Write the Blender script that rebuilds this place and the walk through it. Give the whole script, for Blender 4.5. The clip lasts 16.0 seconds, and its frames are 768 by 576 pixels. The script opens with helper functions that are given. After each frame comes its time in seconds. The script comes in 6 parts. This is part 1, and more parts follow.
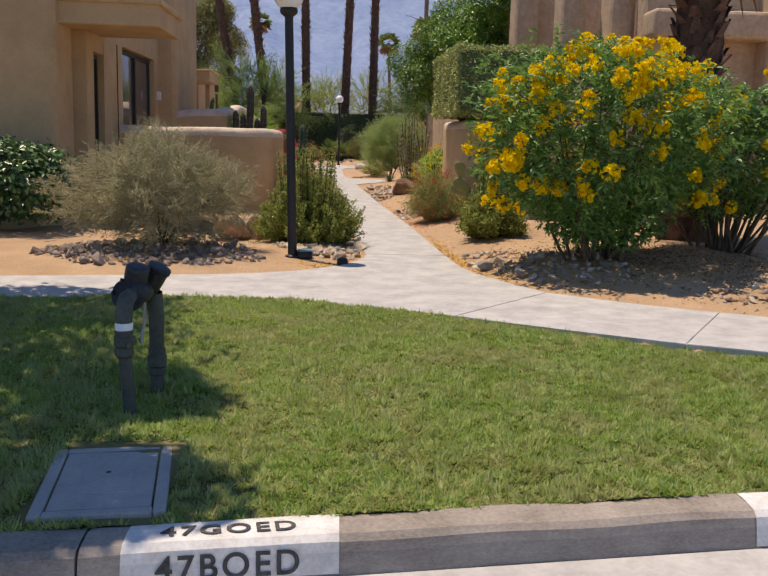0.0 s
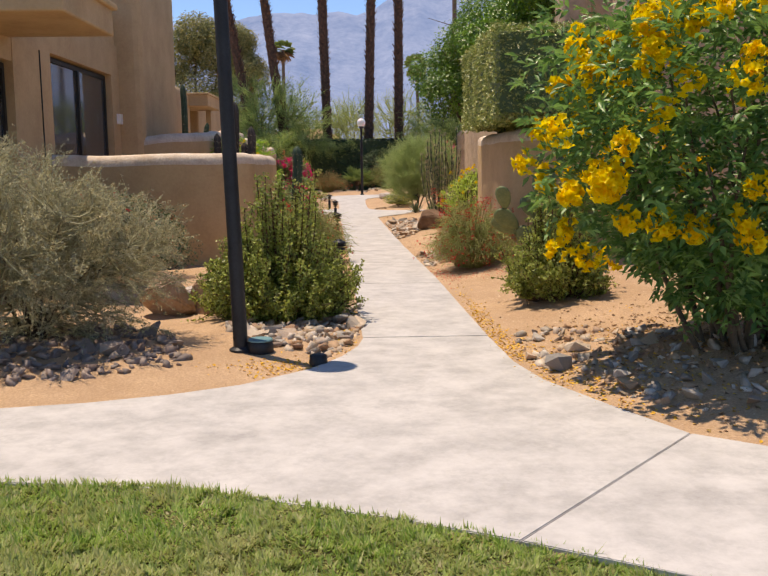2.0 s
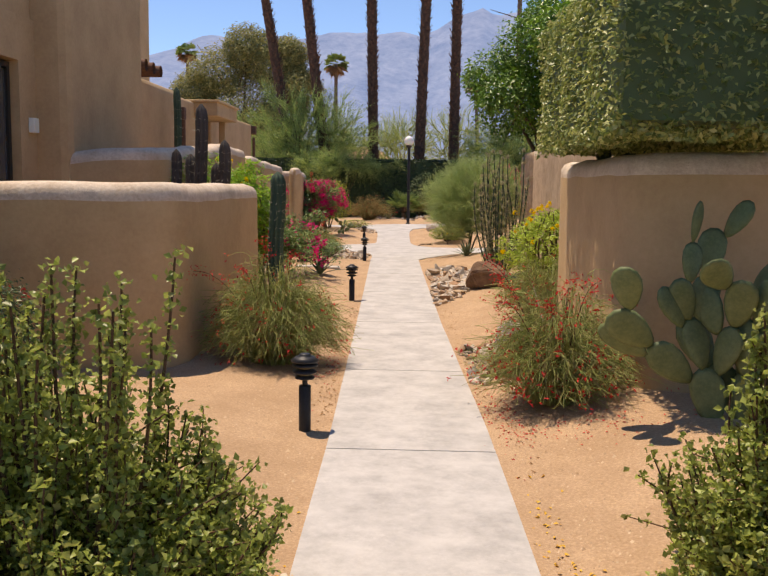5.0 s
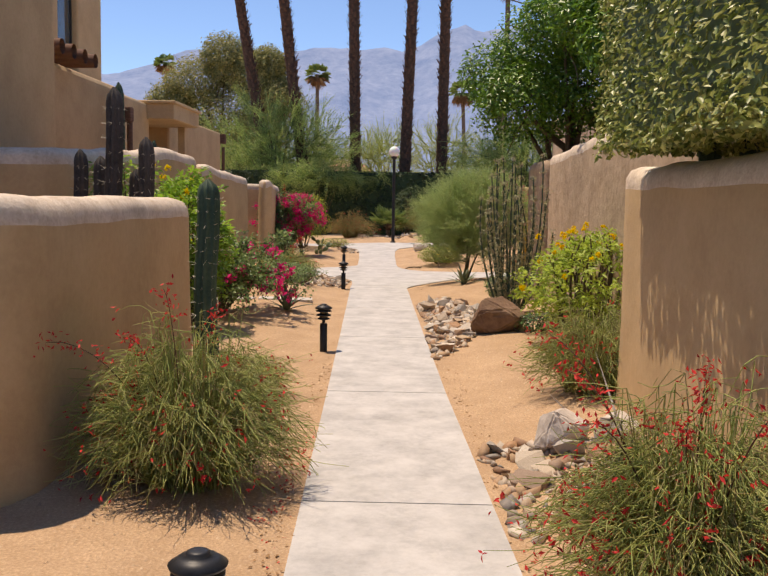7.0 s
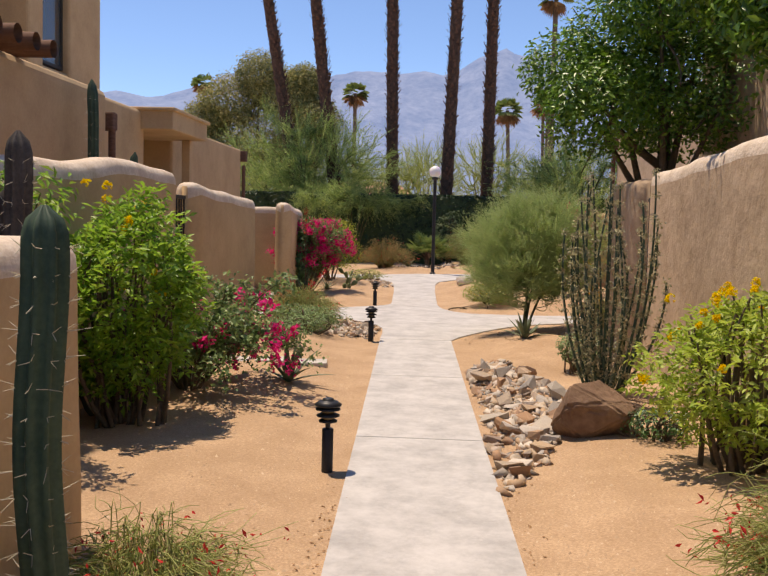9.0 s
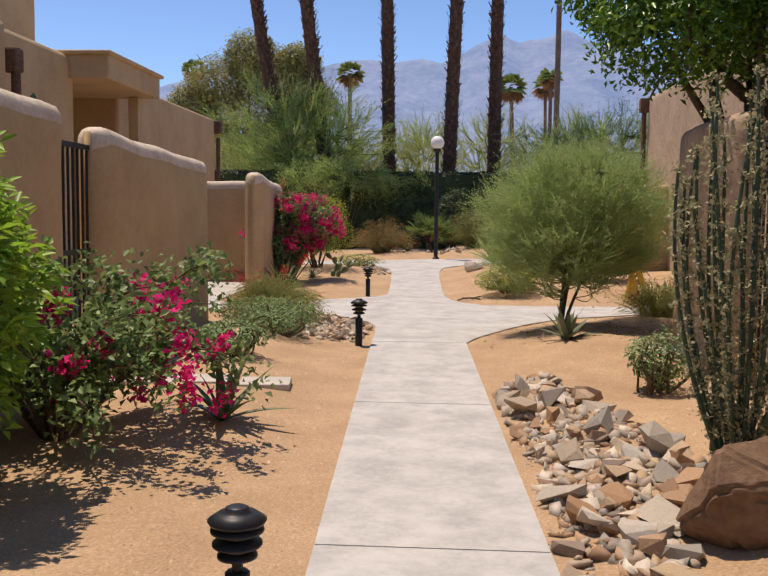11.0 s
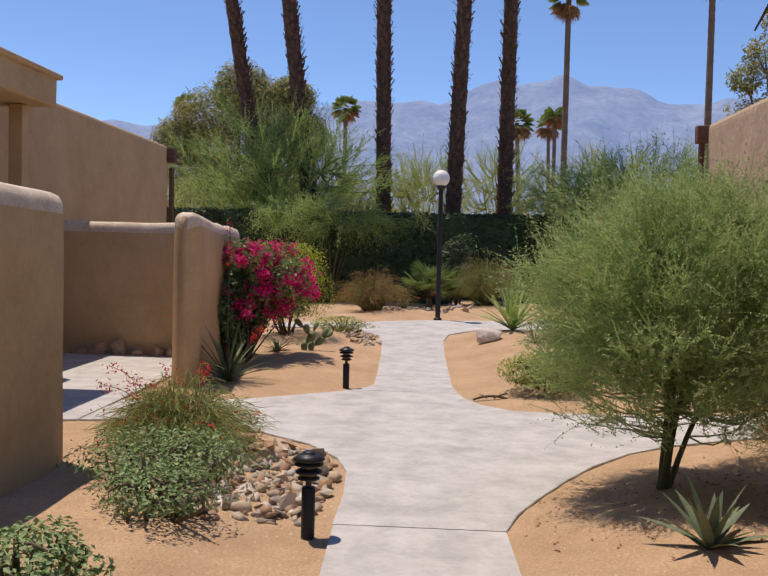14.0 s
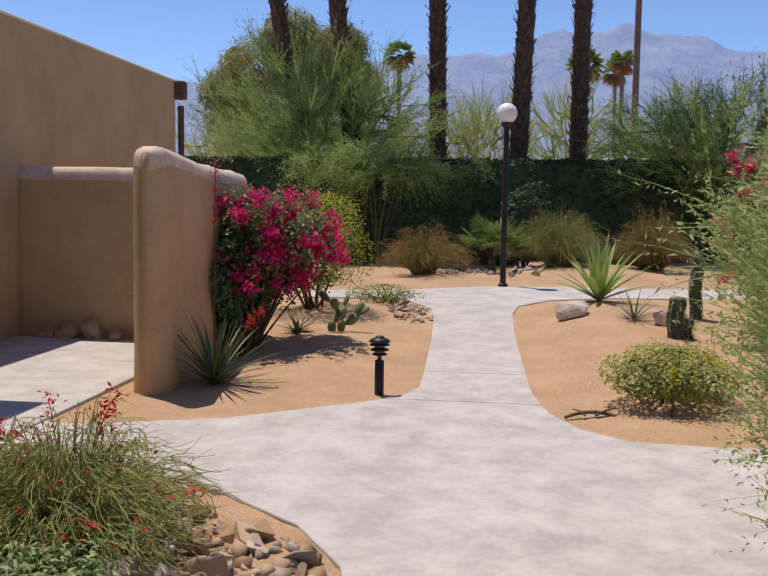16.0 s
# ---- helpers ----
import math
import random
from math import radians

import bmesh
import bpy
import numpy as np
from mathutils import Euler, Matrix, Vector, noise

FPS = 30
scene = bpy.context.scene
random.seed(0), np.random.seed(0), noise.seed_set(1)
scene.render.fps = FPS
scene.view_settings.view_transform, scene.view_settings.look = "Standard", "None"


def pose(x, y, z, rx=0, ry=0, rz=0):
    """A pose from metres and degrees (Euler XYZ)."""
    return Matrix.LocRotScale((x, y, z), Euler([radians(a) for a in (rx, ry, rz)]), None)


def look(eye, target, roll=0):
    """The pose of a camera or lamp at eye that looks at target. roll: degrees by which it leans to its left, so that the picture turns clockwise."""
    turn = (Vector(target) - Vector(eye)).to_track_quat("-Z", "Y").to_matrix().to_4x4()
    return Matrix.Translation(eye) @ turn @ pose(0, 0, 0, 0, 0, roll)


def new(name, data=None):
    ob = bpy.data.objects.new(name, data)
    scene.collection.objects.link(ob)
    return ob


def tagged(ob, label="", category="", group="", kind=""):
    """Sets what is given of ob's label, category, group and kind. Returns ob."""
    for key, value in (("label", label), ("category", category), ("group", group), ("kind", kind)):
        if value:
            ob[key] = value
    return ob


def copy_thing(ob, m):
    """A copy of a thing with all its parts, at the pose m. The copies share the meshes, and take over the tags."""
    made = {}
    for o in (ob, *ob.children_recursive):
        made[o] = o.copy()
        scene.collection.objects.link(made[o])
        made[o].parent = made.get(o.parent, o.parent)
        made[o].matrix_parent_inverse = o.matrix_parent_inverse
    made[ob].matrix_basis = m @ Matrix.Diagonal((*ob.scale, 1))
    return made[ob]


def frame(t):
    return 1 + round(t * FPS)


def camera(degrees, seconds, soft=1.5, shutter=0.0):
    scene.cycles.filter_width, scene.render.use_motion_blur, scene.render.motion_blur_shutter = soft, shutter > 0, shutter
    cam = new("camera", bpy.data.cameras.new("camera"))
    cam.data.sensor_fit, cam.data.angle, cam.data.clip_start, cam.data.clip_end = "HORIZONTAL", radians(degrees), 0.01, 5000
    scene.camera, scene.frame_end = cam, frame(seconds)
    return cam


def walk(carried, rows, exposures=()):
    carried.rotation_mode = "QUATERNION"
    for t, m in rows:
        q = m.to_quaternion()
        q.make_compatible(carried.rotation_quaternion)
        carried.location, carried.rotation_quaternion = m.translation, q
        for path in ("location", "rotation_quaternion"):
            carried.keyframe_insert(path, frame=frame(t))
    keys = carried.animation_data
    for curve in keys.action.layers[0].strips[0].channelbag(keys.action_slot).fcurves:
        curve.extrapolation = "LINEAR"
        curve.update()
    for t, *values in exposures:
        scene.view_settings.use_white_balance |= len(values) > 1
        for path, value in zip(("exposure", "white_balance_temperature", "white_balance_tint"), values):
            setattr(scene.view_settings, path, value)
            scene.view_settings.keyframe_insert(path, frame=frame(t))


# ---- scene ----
cam = camera(46.2, 16.0)
PATH = [
    (0, (1.538, 2.861, 1.318), (1.665, 4.831, 0.994), 1.6),
    (0.5, (1.604, 3.735, 1.31), (1.713, 5.708, 1.003), 1.0),
    (1, (1.761, 4.622, 1.254), (1.866, 6.601, 0.98), 0.1),
    (1.5, (1.879, 5.613, 1.191), (1.972, 7.594, 0.934), -0.8),
    (2, (2.006, 6.696, 1.247), (2.048, 8.678, 0.982), -0.7),
    (2.5, (2.246, 7.441, 1.417), (2.209, 9.422, 1.147), 0.0),
    (3, (2.281, 8.158, 1.533), (2.171, 10.138, 1.279), 0.6),
    (3.5, (2.434, 8.912, 1.55), (2.302, 10.894, 1.311), 0.7),
    (4, (2.46, 9.73, 1.48), (2.341, 11.713, 1.25), 1.0),
    (4.2, (2.443, 10.128, 1.441), (2.338, 12.113, 1.219), 1.0),
    (6.3, (2.377, 13.198, 1.438), (2.313, 15.184, 1.212), 0.7),
    (6.5, (2.381, 13.448, 1.425), (2.328, 15.436, 1.216), 0.9),
    (7, (2.287, 14.266, 1.443), (2.245, 16.257, 1.253), 0.9),
    (7.5, (2.257, 15.053, 1.447), (2.205, 17.045, 1.269), 0.8),
    (8, (2.252, 15.872, 1.451), (2.163, 17.863, 1.278), 0.9),
    (8.5, (2.199, 16.64, 1.496), (2.071, 18.63, 1.34), 0.8),
    (9, (2.204, 17.398, 1.538), (2.077, 19.389, 1.396), 1.4),
    (9.2, (2.164, 17.706, 1.522), (2.042, 19.697, 1.382), 1.6),
    (11.3, (2.097, 20.848, 1.284), (1.976, 22.837, 1.117), 0.4),
    (11.5, (2.11, 21.155, 1.333), (1.999, 23.147, 1.188), 0.5),
    (12, (2.012, 21.837, 1.438), (1.91, 23.831, 1.328), 0.9),
    (12.5, (2.042, 22.501, 1.481), (1.946, 24.496, 1.386), 1.0),
    (13, (1.958, 23.157, 1.474), (1.858, 25.153, 1.39), 0.9),
    (13.5, (2.028, 23.808, 1.489), (1.924, 25.804, 1.408), 1.1),
    (14, (1.953, 24.45, 1.508), (1.832, 26.444, 1.429), 1.4),
    (14.5, (1.98, 25.17, 1.524), (1.852, 27.164, 1.438), 1.2),
    (15, (1.931, 25.94, 1.503), (1.792, 27.932, 1.393), 0.8),
    (15.5, (1.846, 26.728, 1.473), (1.695, 28.717, 1.331), 0.6),
    (16, (1.844, 27.444, 1.452), (1.597, 29.42, 1.274), 0.8),
]
walk(cam, [(t, look(eye, target, roll)) for t, eye, target, roll in PATH],
     [(0.0, 0.26, 7900, 16), (0.5, 0.46, 7900, 16), (3.5, 0.46, 8200, 17), (6.5, 0.42, 8200, 17), (8.5, 0.42, 8100, 17), (11.5, 0.26, 7600, 16), (16.0, 0.19, 7200, 17)])

# ---- world, sun ----
TO_SUN = Vector((-0.238, 0.172, 0.956)).normalized()
world = bpy.data.worlds.new("sky_world")
scene.world = world
world.use_nodes = True
wn = world.node_tree.nodes
sky = wn.new("ShaderNodeTexSky")
sky.sky_type = "NISHITA"
sky.sun_disc = False
sky.sun_elevation = math.asin(TO_SUN.z)
sky.sun_rotation = math.atan2(TO_SUN.x, TO_SUN.y)
sky.air_density, sky.dust_density, sky.ozone_density = 1.0, 0.0, 10.0
sky.altitude = 2500
wn["Background"].inputs[1].default_value = 0.15
world.node_tree.links.new(sky.outputs[0], wn["Background"].inputs[0])
sun = new("sun", bpy.data.lights.new("sun", "SUN"))
sun.data.energy, sun.data.angle, sun.data.color = 3.5, radians(0.55), (1.0, 0.945, 0.85)
sun.matrix_world = look(TO_SUN * 60, (0, 0, 0))


# ---- materials ----
def node(nt, kind, **inputs):
    n = nt.nodes.new(kind)
    for k, v in inputs.items():
        n.inputs[k.replace("_", " ")].default_value = v
    return n


def ramp(nt, fac, stops):
    r = nt.nodes.new("ShaderNodeValToRGB")
    el = r.color_ramp.elements
    while len(el) < len(stops):
        el.new(0.5)
    for e, (p, c) in zip(el, stops):
        e.position, e.color = p, (*c, 1)
    nt.links.new(fac, r.inputs[0])
    return r.outputs[0]


def surface(name, dark, light, rough=0.85, scale=3.0, fine=60.0, bump=0.3, depth=0.01, metal=0.0, mid=None, fine_mix=0.35, stretch=(1, 1, 1)):
    """Two scales of colour variation and a fine relief, in object metres."""
    m = bpy.data.materials.new(name)
    m.use_nodes = True
    nt = m.node_tree
    b = nt.nodes["Principled BSDF"]
    co = nt.nodes.new("ShaderNodeTexCoord")
    mp = node(nt, "ShaderNodeMapping", Scale=stretch)
    nt.links.new(co.outputs["Object"], mp.inputs[0])
    big = node(nt, "ShaderNodeTexNoise", Scale=scale, Detail=9.0, Roughness=0.66)
    small = node(nt, "ShaderNodeTexNoise", Scale=fine, Detail=4.0, Roughness=0.65)
    for n in (big, small):
        nt.links.new(mp.outputs[0], n.inputs["Vector"])
    mix = nt.nodes.new("ShaderNodeMix")
    mix.inputs[0].default_value = fine_mix
    nt.links.new(big.outputs[0], mix.inputs[2])
    nt.links.new(small.outputs[0], mix.inputs[3])
    stops = [(0.32, dark), (0.68, light)] if mid is None else [(0.3, dark), (0.5, mid), (0.7, light)]
    nt.links.new(ramp(nt, mix.outputs[0], stops), b.inputs["Base Color"])
    b.inputs["Roughness"].default_value, b.inputs["Metallic"].default_value = rough, metal
    b.inputs["Specular IOR Level"].default_value = 0.3
    bp = node(nt, "ShaderNodeBump", Strength=bump, Distance=depth)
    nt.links.new(mix.outputs[0], bp.inputs["Height"])
    nt.links.new(bp.outputs[0], b.inputs["Normal"])
    return m


def leafy(name, cols, rough=0.5, see=0.35, spec=0.35):
    """Leaves: each island takes its own tone, and light passes through in part."""
    m = bpy.data.materials.new(name)
    m.use_nodes = True
    nt = m.node_tree
    b = nt.nodes["Principled BSDF"]
    geo = nt.nodes.new("ShaderNodeNewGeometry")
    cols = [tuple(min(0.9, v * (1.95 if max(k) < 0.3 else 1.0)) for v in k) for k in cols]
    n = len(cols)
    c = ramp(nt, geo.outputs["Random Per Island"], [(i / max(1, n - 1), k) for i, k in enumerate(cols)])
    nt.links.new(c, b.inputs["Base Color"])
    b.inputs["Roughness"].default_value = rough
    b.inputs["Specular IOR Level"].default_value = spec
    tr = nt.nodes.new("ShaderNodeBsdfTranslucent")
    nt.links.new(c, tr.inputs[0])
    mx = nt.nodes.new("ShaderNodeMixShader")
    mx.inputs[0].default_value = see
    nt.links.new(b.outputs[0], mx.inputs[1])
    nt.links.new(tr.outputs[0], mx.inputs[2])
    nt.links.new(mx.outputs[0], nt.nodes["Material Output"].inputs[0])
    return m


def stone_mat(name, cols):
    """Each stone its own tone, with grain."""
    m = surface(name, (0.3, 0.3, 0.3), (0.6, 0.6, 0.6), 0.8, 9, 70, 0.5, 0.012)
    nt = m.node_tree
    b = nt.nodes["Principled BSDF"]
    old = b.inputs["Base Color"].links[0].from_socket
    info = nt.nodes.new("ShaderNodeObjectInfo")
    geo = nt.nodes.new("ShaderNodeNewGeometry")
    add = nt.nodes.new("ShaderNodeMath")
    add.operation = "ADD"
    nt.links.new(info.outputs["Random"], add.inputs[0])
    nt.links.new(geo.outputs["Random Per Island"], add.inputs[1])
    fr = nt.nodes.new("ShaderNodeMath")
    fr.operation = "FRACT"
    nt.links.new(add.outputs[0], fr.inputs[0])
    c = ramp(nt, fr.outputs[0], [(i / (len(cols) - 1), k) for i, k in enumerate(cols)])
    mul = nt.nodes.new("ShaderNodeMix")
    mul.data_type, mul.blend_type = "RGBA", "OVERLAY"
    mul.inputs[0].default_value = 0.55
    nt.links.new(c, mul.inputs[6])
    nt.links.new(old, mul.inputs[7])
    nt.links.new(mul.outputs[2], b.inputs["Base Color"])
    return m


SAND = surface("sand", (0.33, 0.2, 0.108), (0.67, 0.46, 0.29), 0.95, 1.6, 70, 0.9, 0.02, mid=(0.46, 0.305, 0.185), fine_mix=0.58)
CONCRETE = surface("concrete", (0.32, 0.308, 0.296), (0.57, 0.55, 0.53), 0.85, 2.0, 34, 0.3, 0.006, mid=(0.415, 0.402, 0.389), fine_mix=0.34)
KERB_CONCRETE = surface("kerb_concrete", (0.17, 0.14, 0.115), (0.48, 0.42, 0.36), 0.9, 2.2, 60, 0.4, 0.008, stretch=(1, 1, 2.2))
LID_CONCRETE = surface("lid_concrete", (0.3, 0.29, 0.275), (0.48, 0.46, 0.43), 0.85, 4, 70, 0.3, 0.005)
ASPHALT = surface("asphalt", (0.2, 0.18, 0.165), (0.4, 0.37, 0.34), 0.9, 2.5, 80, 0.5, 0.008)
WHITE_PAINT = surface("kerb_white_paint", (0.5, 0.47, 0.43), (0.85, 0.84, 0.81), 0.7, 9, 60, 0.3, 0.004)
BLACK_PAINT = surface("black_stencil_paint", (0.02, 0.02, 0.02), (0.12, 0.115, 0.11), 0.7, 30, 90, 0.2, 0.003)
STUCCO = surface("stucco", (0.43, 0.288, 0.155), (0.62, 0.436, 0.248), 0.92, 1.6, 26, 0.5, 0.016, mid=(0.535, 0.37, 0.204), fine_mix=0.28)
STUCCO_ROUGH = surface("rough_stucco", (0.36, 0.255, 0.165), (0.6, 0.45, 0.31), 0.95, 2.4, 11, 0.5, 0.04, fine_mix=0.5)
STUCCO_CAP = surface("pale_stucco_cap", (0.5, 0.38, 0.27), (0.8, 0.69, 0.57), 0.92, 5, 40, 0.6, 0.02)
SOIL = surface("grass_soil", (0.09, 0.1, 0.03), (0.24, 0.2, 0.09), 0.95, 3, 60, 0.5, 0.01)
def patchy(m, dry, scale):
    """Mixes a second tone into a leaf material in broad uneven patches of the ground."""
    nt = m.node_tree
    b = nt.nodes["Principled BSDF"]
    old = b.inputs["Base Color"].links[0].from_socket
    co = nt.nodes.new("ShaderNodeTexCoord")
    nz = node(nt, "ShaderNodeTexNoise", Scale=scale, Detail=5.0, Roughness=0.65)
    nt.links.new(co.outputs["Object"], nz.inputs["Vector"])
    f = ramp(nt, nz.outputs[0], [(0.4, (0, 0, 0)), (0.68, (0.75, 0.75, 0.75))])
    mx = nt.nodes.new("ShaderNodeMix")
    mx.data_type = "RGBA"
    nt.links.new(f, mx.inputs[0])
    nt.links.new(old, mx.inputs[6])
    mx.inputs[7].default_value = (*dry, 1)
    for sock in [l.to_socket for l in list(old.links) if l.to_node != mx]:
        nt.links.new(mx.outputs[2], sock)
    return m


patchy(CONCRETE, (0.58, 0.56, 0.54), 4.2)
GRASS = leafy("grass_blades", [(0.06, 0.125, 0.018), (0.14, 0.225, 0.036), (0.2, 0.265, 0.055), (0.09, 0.18, 0.026), (0.29, 0.275, 0.12), (0.16, 0.24, 0.045), (0.5, 0.45, 0.27)], 0.5, 0.42, 0.35)
patchy(GRASS, (0.46, 0.43, 0.2), 2.2)
BLACK_METAL = surface("black_painted_metal", (0.012, 0.013, 0.015), (0.035, 0.036, 0.04), 0.45, 6, 90, 0.1, 0.002)
BRONZE = surface("dark_bronze_frame", (0.02, 0.018, 0.016), (0.04, 0.036, 0.032), 0.5, 6, 80, 0.1, 0.002)
GREEN_PIPE = surface("weathered_green_pipe", (0.035, 0.045, 0.04), (0.11, 0.115, 0.1), 0.6, 10, 60, 0.3, 0.003)
DARK_VALVE = surface("dark_iron_valve", (0.012, 0.014, 0.016), (0.05, 0.052, 0.055), 0.5, 12, 60, 0.3, 0.003)
BRASS = surface("dull_brass", (0.12, 0.09, 0.05), (0.25, 0.2, 0.12), 0.5, 20, 80, 0.2, 0.002, metal=0.6)
TEAL_CAP = surface("teal_plastic_cap", (0.1, 0.22, 0.24), (0.17, 0.32, 0.34), 0.5, 10, 60, 0.1, 0.002)
PALM_BARK = surface("palm_bark", (0.035, 0.02, 0.014), (0.16, 0.095, 0.065), 0.95, 6, 30, 0.8, 0.03)
PALM_BOOT = surface("palm_boots", (0.05, 0.025, 0.018), (0.24, 0.13, 0.085), 0.9, 9, 50, 0.6, 0.02)
FAR_BARK = surface("far_palm_bark", (0.1, 0.075, 0.055), (0.2, 0.155, 0.12), 0.95, 3, 20, 0.4, 0.02)
BARK = surface("bark", (0.06, 0.045, 0.03), (0.2, 0.15, 0.1), 0.9, 8, 60, 0.6, 0.01)
GREEN_BARK = surface("green_bark", (0.06, 0.065, 0.025), (0.16, 0.15, 0.07), 0.85, 8, 60, 0.4, 0.006)
PALE_BARK = surface("pale_green_bark", (0.16, 0.15, 0.07), (0.3, 0.28, 0.14), 0.85, 8, 60, 0.4, 0.006)
STEM = surface("reddish_stem", (0.07, 0.035, 0.02), (0.16, 0.09, 0.05), 0.8, 20, 80, 0.3, 0.004)
VIGA = surface("weathered_timber", (0.09, 0.045, 0.03), (0.22, 0.12, 0.08), 0.85, 5, 50, 0.5, 0.01, stretch=(1, 1, 6))
TERRACOTTA = surface("terracotta", (0.4, 0.17, 0.1), (0.6, 0.32, 0.22), 0.9, 2, 30, 0.3, 0.01)
CACTUS = surface("cactus_skin", (0.03, 0.06, 0.04), (0.09, 0.14, 0.085), 0.6, 5, 50, 0.4, 0.006)
CACTUS_GREY = surface("grey_cactus_skin", (0.035, 0.03, 0.028), (0.11, 0.095, 0.085), 0.8, 8, 60, 0.4, 0.006)
PAD = surface("prickly_pear_pad", (0.08, 0.12, 0.05), (0.22, 0.26, 0.115), 0.55, 6, 40, 0.4, 0.006)
SPINE = surface("pale_spines", (0.5, 0.45, 0.35), (0.7, 0.65, 0.5), 0.8, 20, 80, 0.1, 0.001)
AGAVE = surface("agave_leaf", (0.07, 0.1, 0.055), (0.2, 0.235, 0.14), 0.55, 5, 50, 0.2, 0.004)
YUCCA = surface("yucca_leaf", (0.05, 0.085, 0.035), (0.14, 0.19, 0.08), 0.5, 5, 50, 0.2, 0.004)
YELLOW_POST = surface("yellow_post", (0.5, 0.28, 0.03), (0.7, 0.4, 0.06), 0.7, 8, 60, 0.2, 0.004)
FLAG = surface("flagstone", (0.4, 0.37, 0.33), (0.58, 0.54, 0.49), 0.85, 3, 50, 0.3, 0.006)
BOULDER = surface("boulder_rock", (0.2, 0.12, 0.075), (0.52, 0.4, 0.3), 0.9, 3, 26, 0.7, 0.03, mid=(0.38, 0.25, 0.16))
PALE_ROCK = surface("pale_rock", (0.36, 0.29, 0.24), (0.72, 0.66, 0.6), 0.85, 4, 30, 0.6, 0.02)
BROWN_ROCK = surface("brown_rock", (0.12, 0.065, 0.04), (0.3, 0.19, 0.12), 0.85, 3, 26, 0.7, 0.03)
STONES = stone_mat("crushed_rock", [(0.5, 0.36, 0.23), (0.34, 0.3, 0.26), (0.6, 0.49, 0.37), (0.42, 0.24, 0.13), (0.26, 0.24, 0.22), (0.5, 0.43, 0.35), (0.46, 0.31, 0.19), (0.32, 0.19, 0.12), (0.68, 0.6, 0.5), (0.4, 0.36, 0.32)])
GRIT = stone_mat("sandy_grit", [(0.42, 0.28, 0.17), (0.55, 0.39, 0.25), (0.36, 0.24, 0.15), (0.62, 0.47, 0.32), (0.5, 0.33, 0.2)])
DARK_STONES = stone_mat("dark_crushed_rock", [(0.3, 0.24, 0.2), (0.18, 0.15, 0.14), (0.36, 0.28, 0.23), (0.22, 0.15, 0.12)])

L_IVY = leafy("ivy_leaves", [(0.018, 0.04, 0.018), (0.04, 0.085, 0.03), (0.07, 0.14, 0.04), (0.03, 0.06, 0.03)], 0.35, 0.2, 0.5)
L_GREY = leafy("grey_shrub_leaves", [(0.16, 0.15, 0.085), (0.22, 0.21, 0.125), (0.295, 0.275, 0.175), (0.14, 0.12, 0.07)], 0.7, 0.35)
L_SPEK = leafy("small_round_leaves", [(0.085, 0.105, 0.026), (0.15, 0.185, 0.038), (0.24, 0.27, 0.065), (0.12, 0.12, 0.04)], 0.4, 0.4, 0.4)
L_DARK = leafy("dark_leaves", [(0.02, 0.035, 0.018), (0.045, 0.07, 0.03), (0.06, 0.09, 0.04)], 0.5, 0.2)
L_TECOMA = leafy("tecoma_leaves", [(0.04, 0.092, 0.026), (0.07, 0.145, 0.036), (0.115, 0.2, 0.048), (0.05, 0.11, 0.034)], 0.4, 0.36, 0.45)
L_BRIGHT = leafy("bright_leaves", [(0.11, 0.21, 0.022), (0.17, 0.28, 0.032), (0.24, 0.34, 0.045), (0.08, 0.17, 0.025)], 0.45, 0.45, 0.4)
L_HEDGE = leafy("hedge_leaves", [(0.06, 0.09, 0.02), (0.12, 0.15, 0.04), (0.19, 0.21, 0.065), (0.27, 0.27, 0.11)], 0.4, 0.3, 0.5)
# Hedge tones lowered to hold the shade of the trees over it.
L_FARHEDGE = leafy("shade_toned_hedge_leaves", [(0.008, 0.018, 0.009), (0.014, 0.03, 0.012), (0.026, 0.05, 0.018)], 0.5, 0.1)
L_CITRUS = leafy("citrus_leaves", [(0.03, 0.075, 0.012), (0.06, 0.135, 0.015), (0.115, 0.2, 0.02), (0.02, 0.05, 0.012)], 0.35, 0.3, 0.5)
L_PALO = leafy("palo_verde_twigs", [(0.15, 0.215, 0.075), (0.2, 0.275, 0.1), (0.26, 0.295, 0.13), (0.15, 0.185, 0.085)], 0.6, 0.42)
L_FEATHER = leafy("feathery_leaves", [(0.06, 0.095, 0.03), (0.13, 0.19, 0.055), (0.19, 0.255, 0.075), (0.27, 0.295, 0.11)], 0.6, 0.4)
L_PALE = leafy("pale_far_twigs", [(0.18, 0.21, 0.07), (0.25, 0.28, 0.1), (0.16, 0.19, 0.08)], 0.7, 0.35)
L_EUCA = leafy("dusty_far_leaves", [(0.08, 0.09, 0.035), (0.15, 0.155, 0.055), (0.25, 0.225, 0.085)], 0.6, 0.3)
L_RUSS = leafy("thread_stems", [(0.1, 0.13, 0.035), (0.19, 0.22, 0.065), (0.26, 0.27, 0.095), (0.17, 0.13, 0.065)], 0.6, 0.3)
L_BOUG = leafy("bougainvillea_leaves", [(0.05, 0.085, 0.03), (0.095, 0.145, 0.05), (0.15, 0.2, 0.075)], 0.5, 0.35)
L_RUSTY = leafy("rusty_grass", [(0.14, 0.1, 0.04), (0.2, 0.14, 0.05), (0.1, 0.12, 0.035), (0.25, 0.16, 0.07)], 0.7, 0.3)
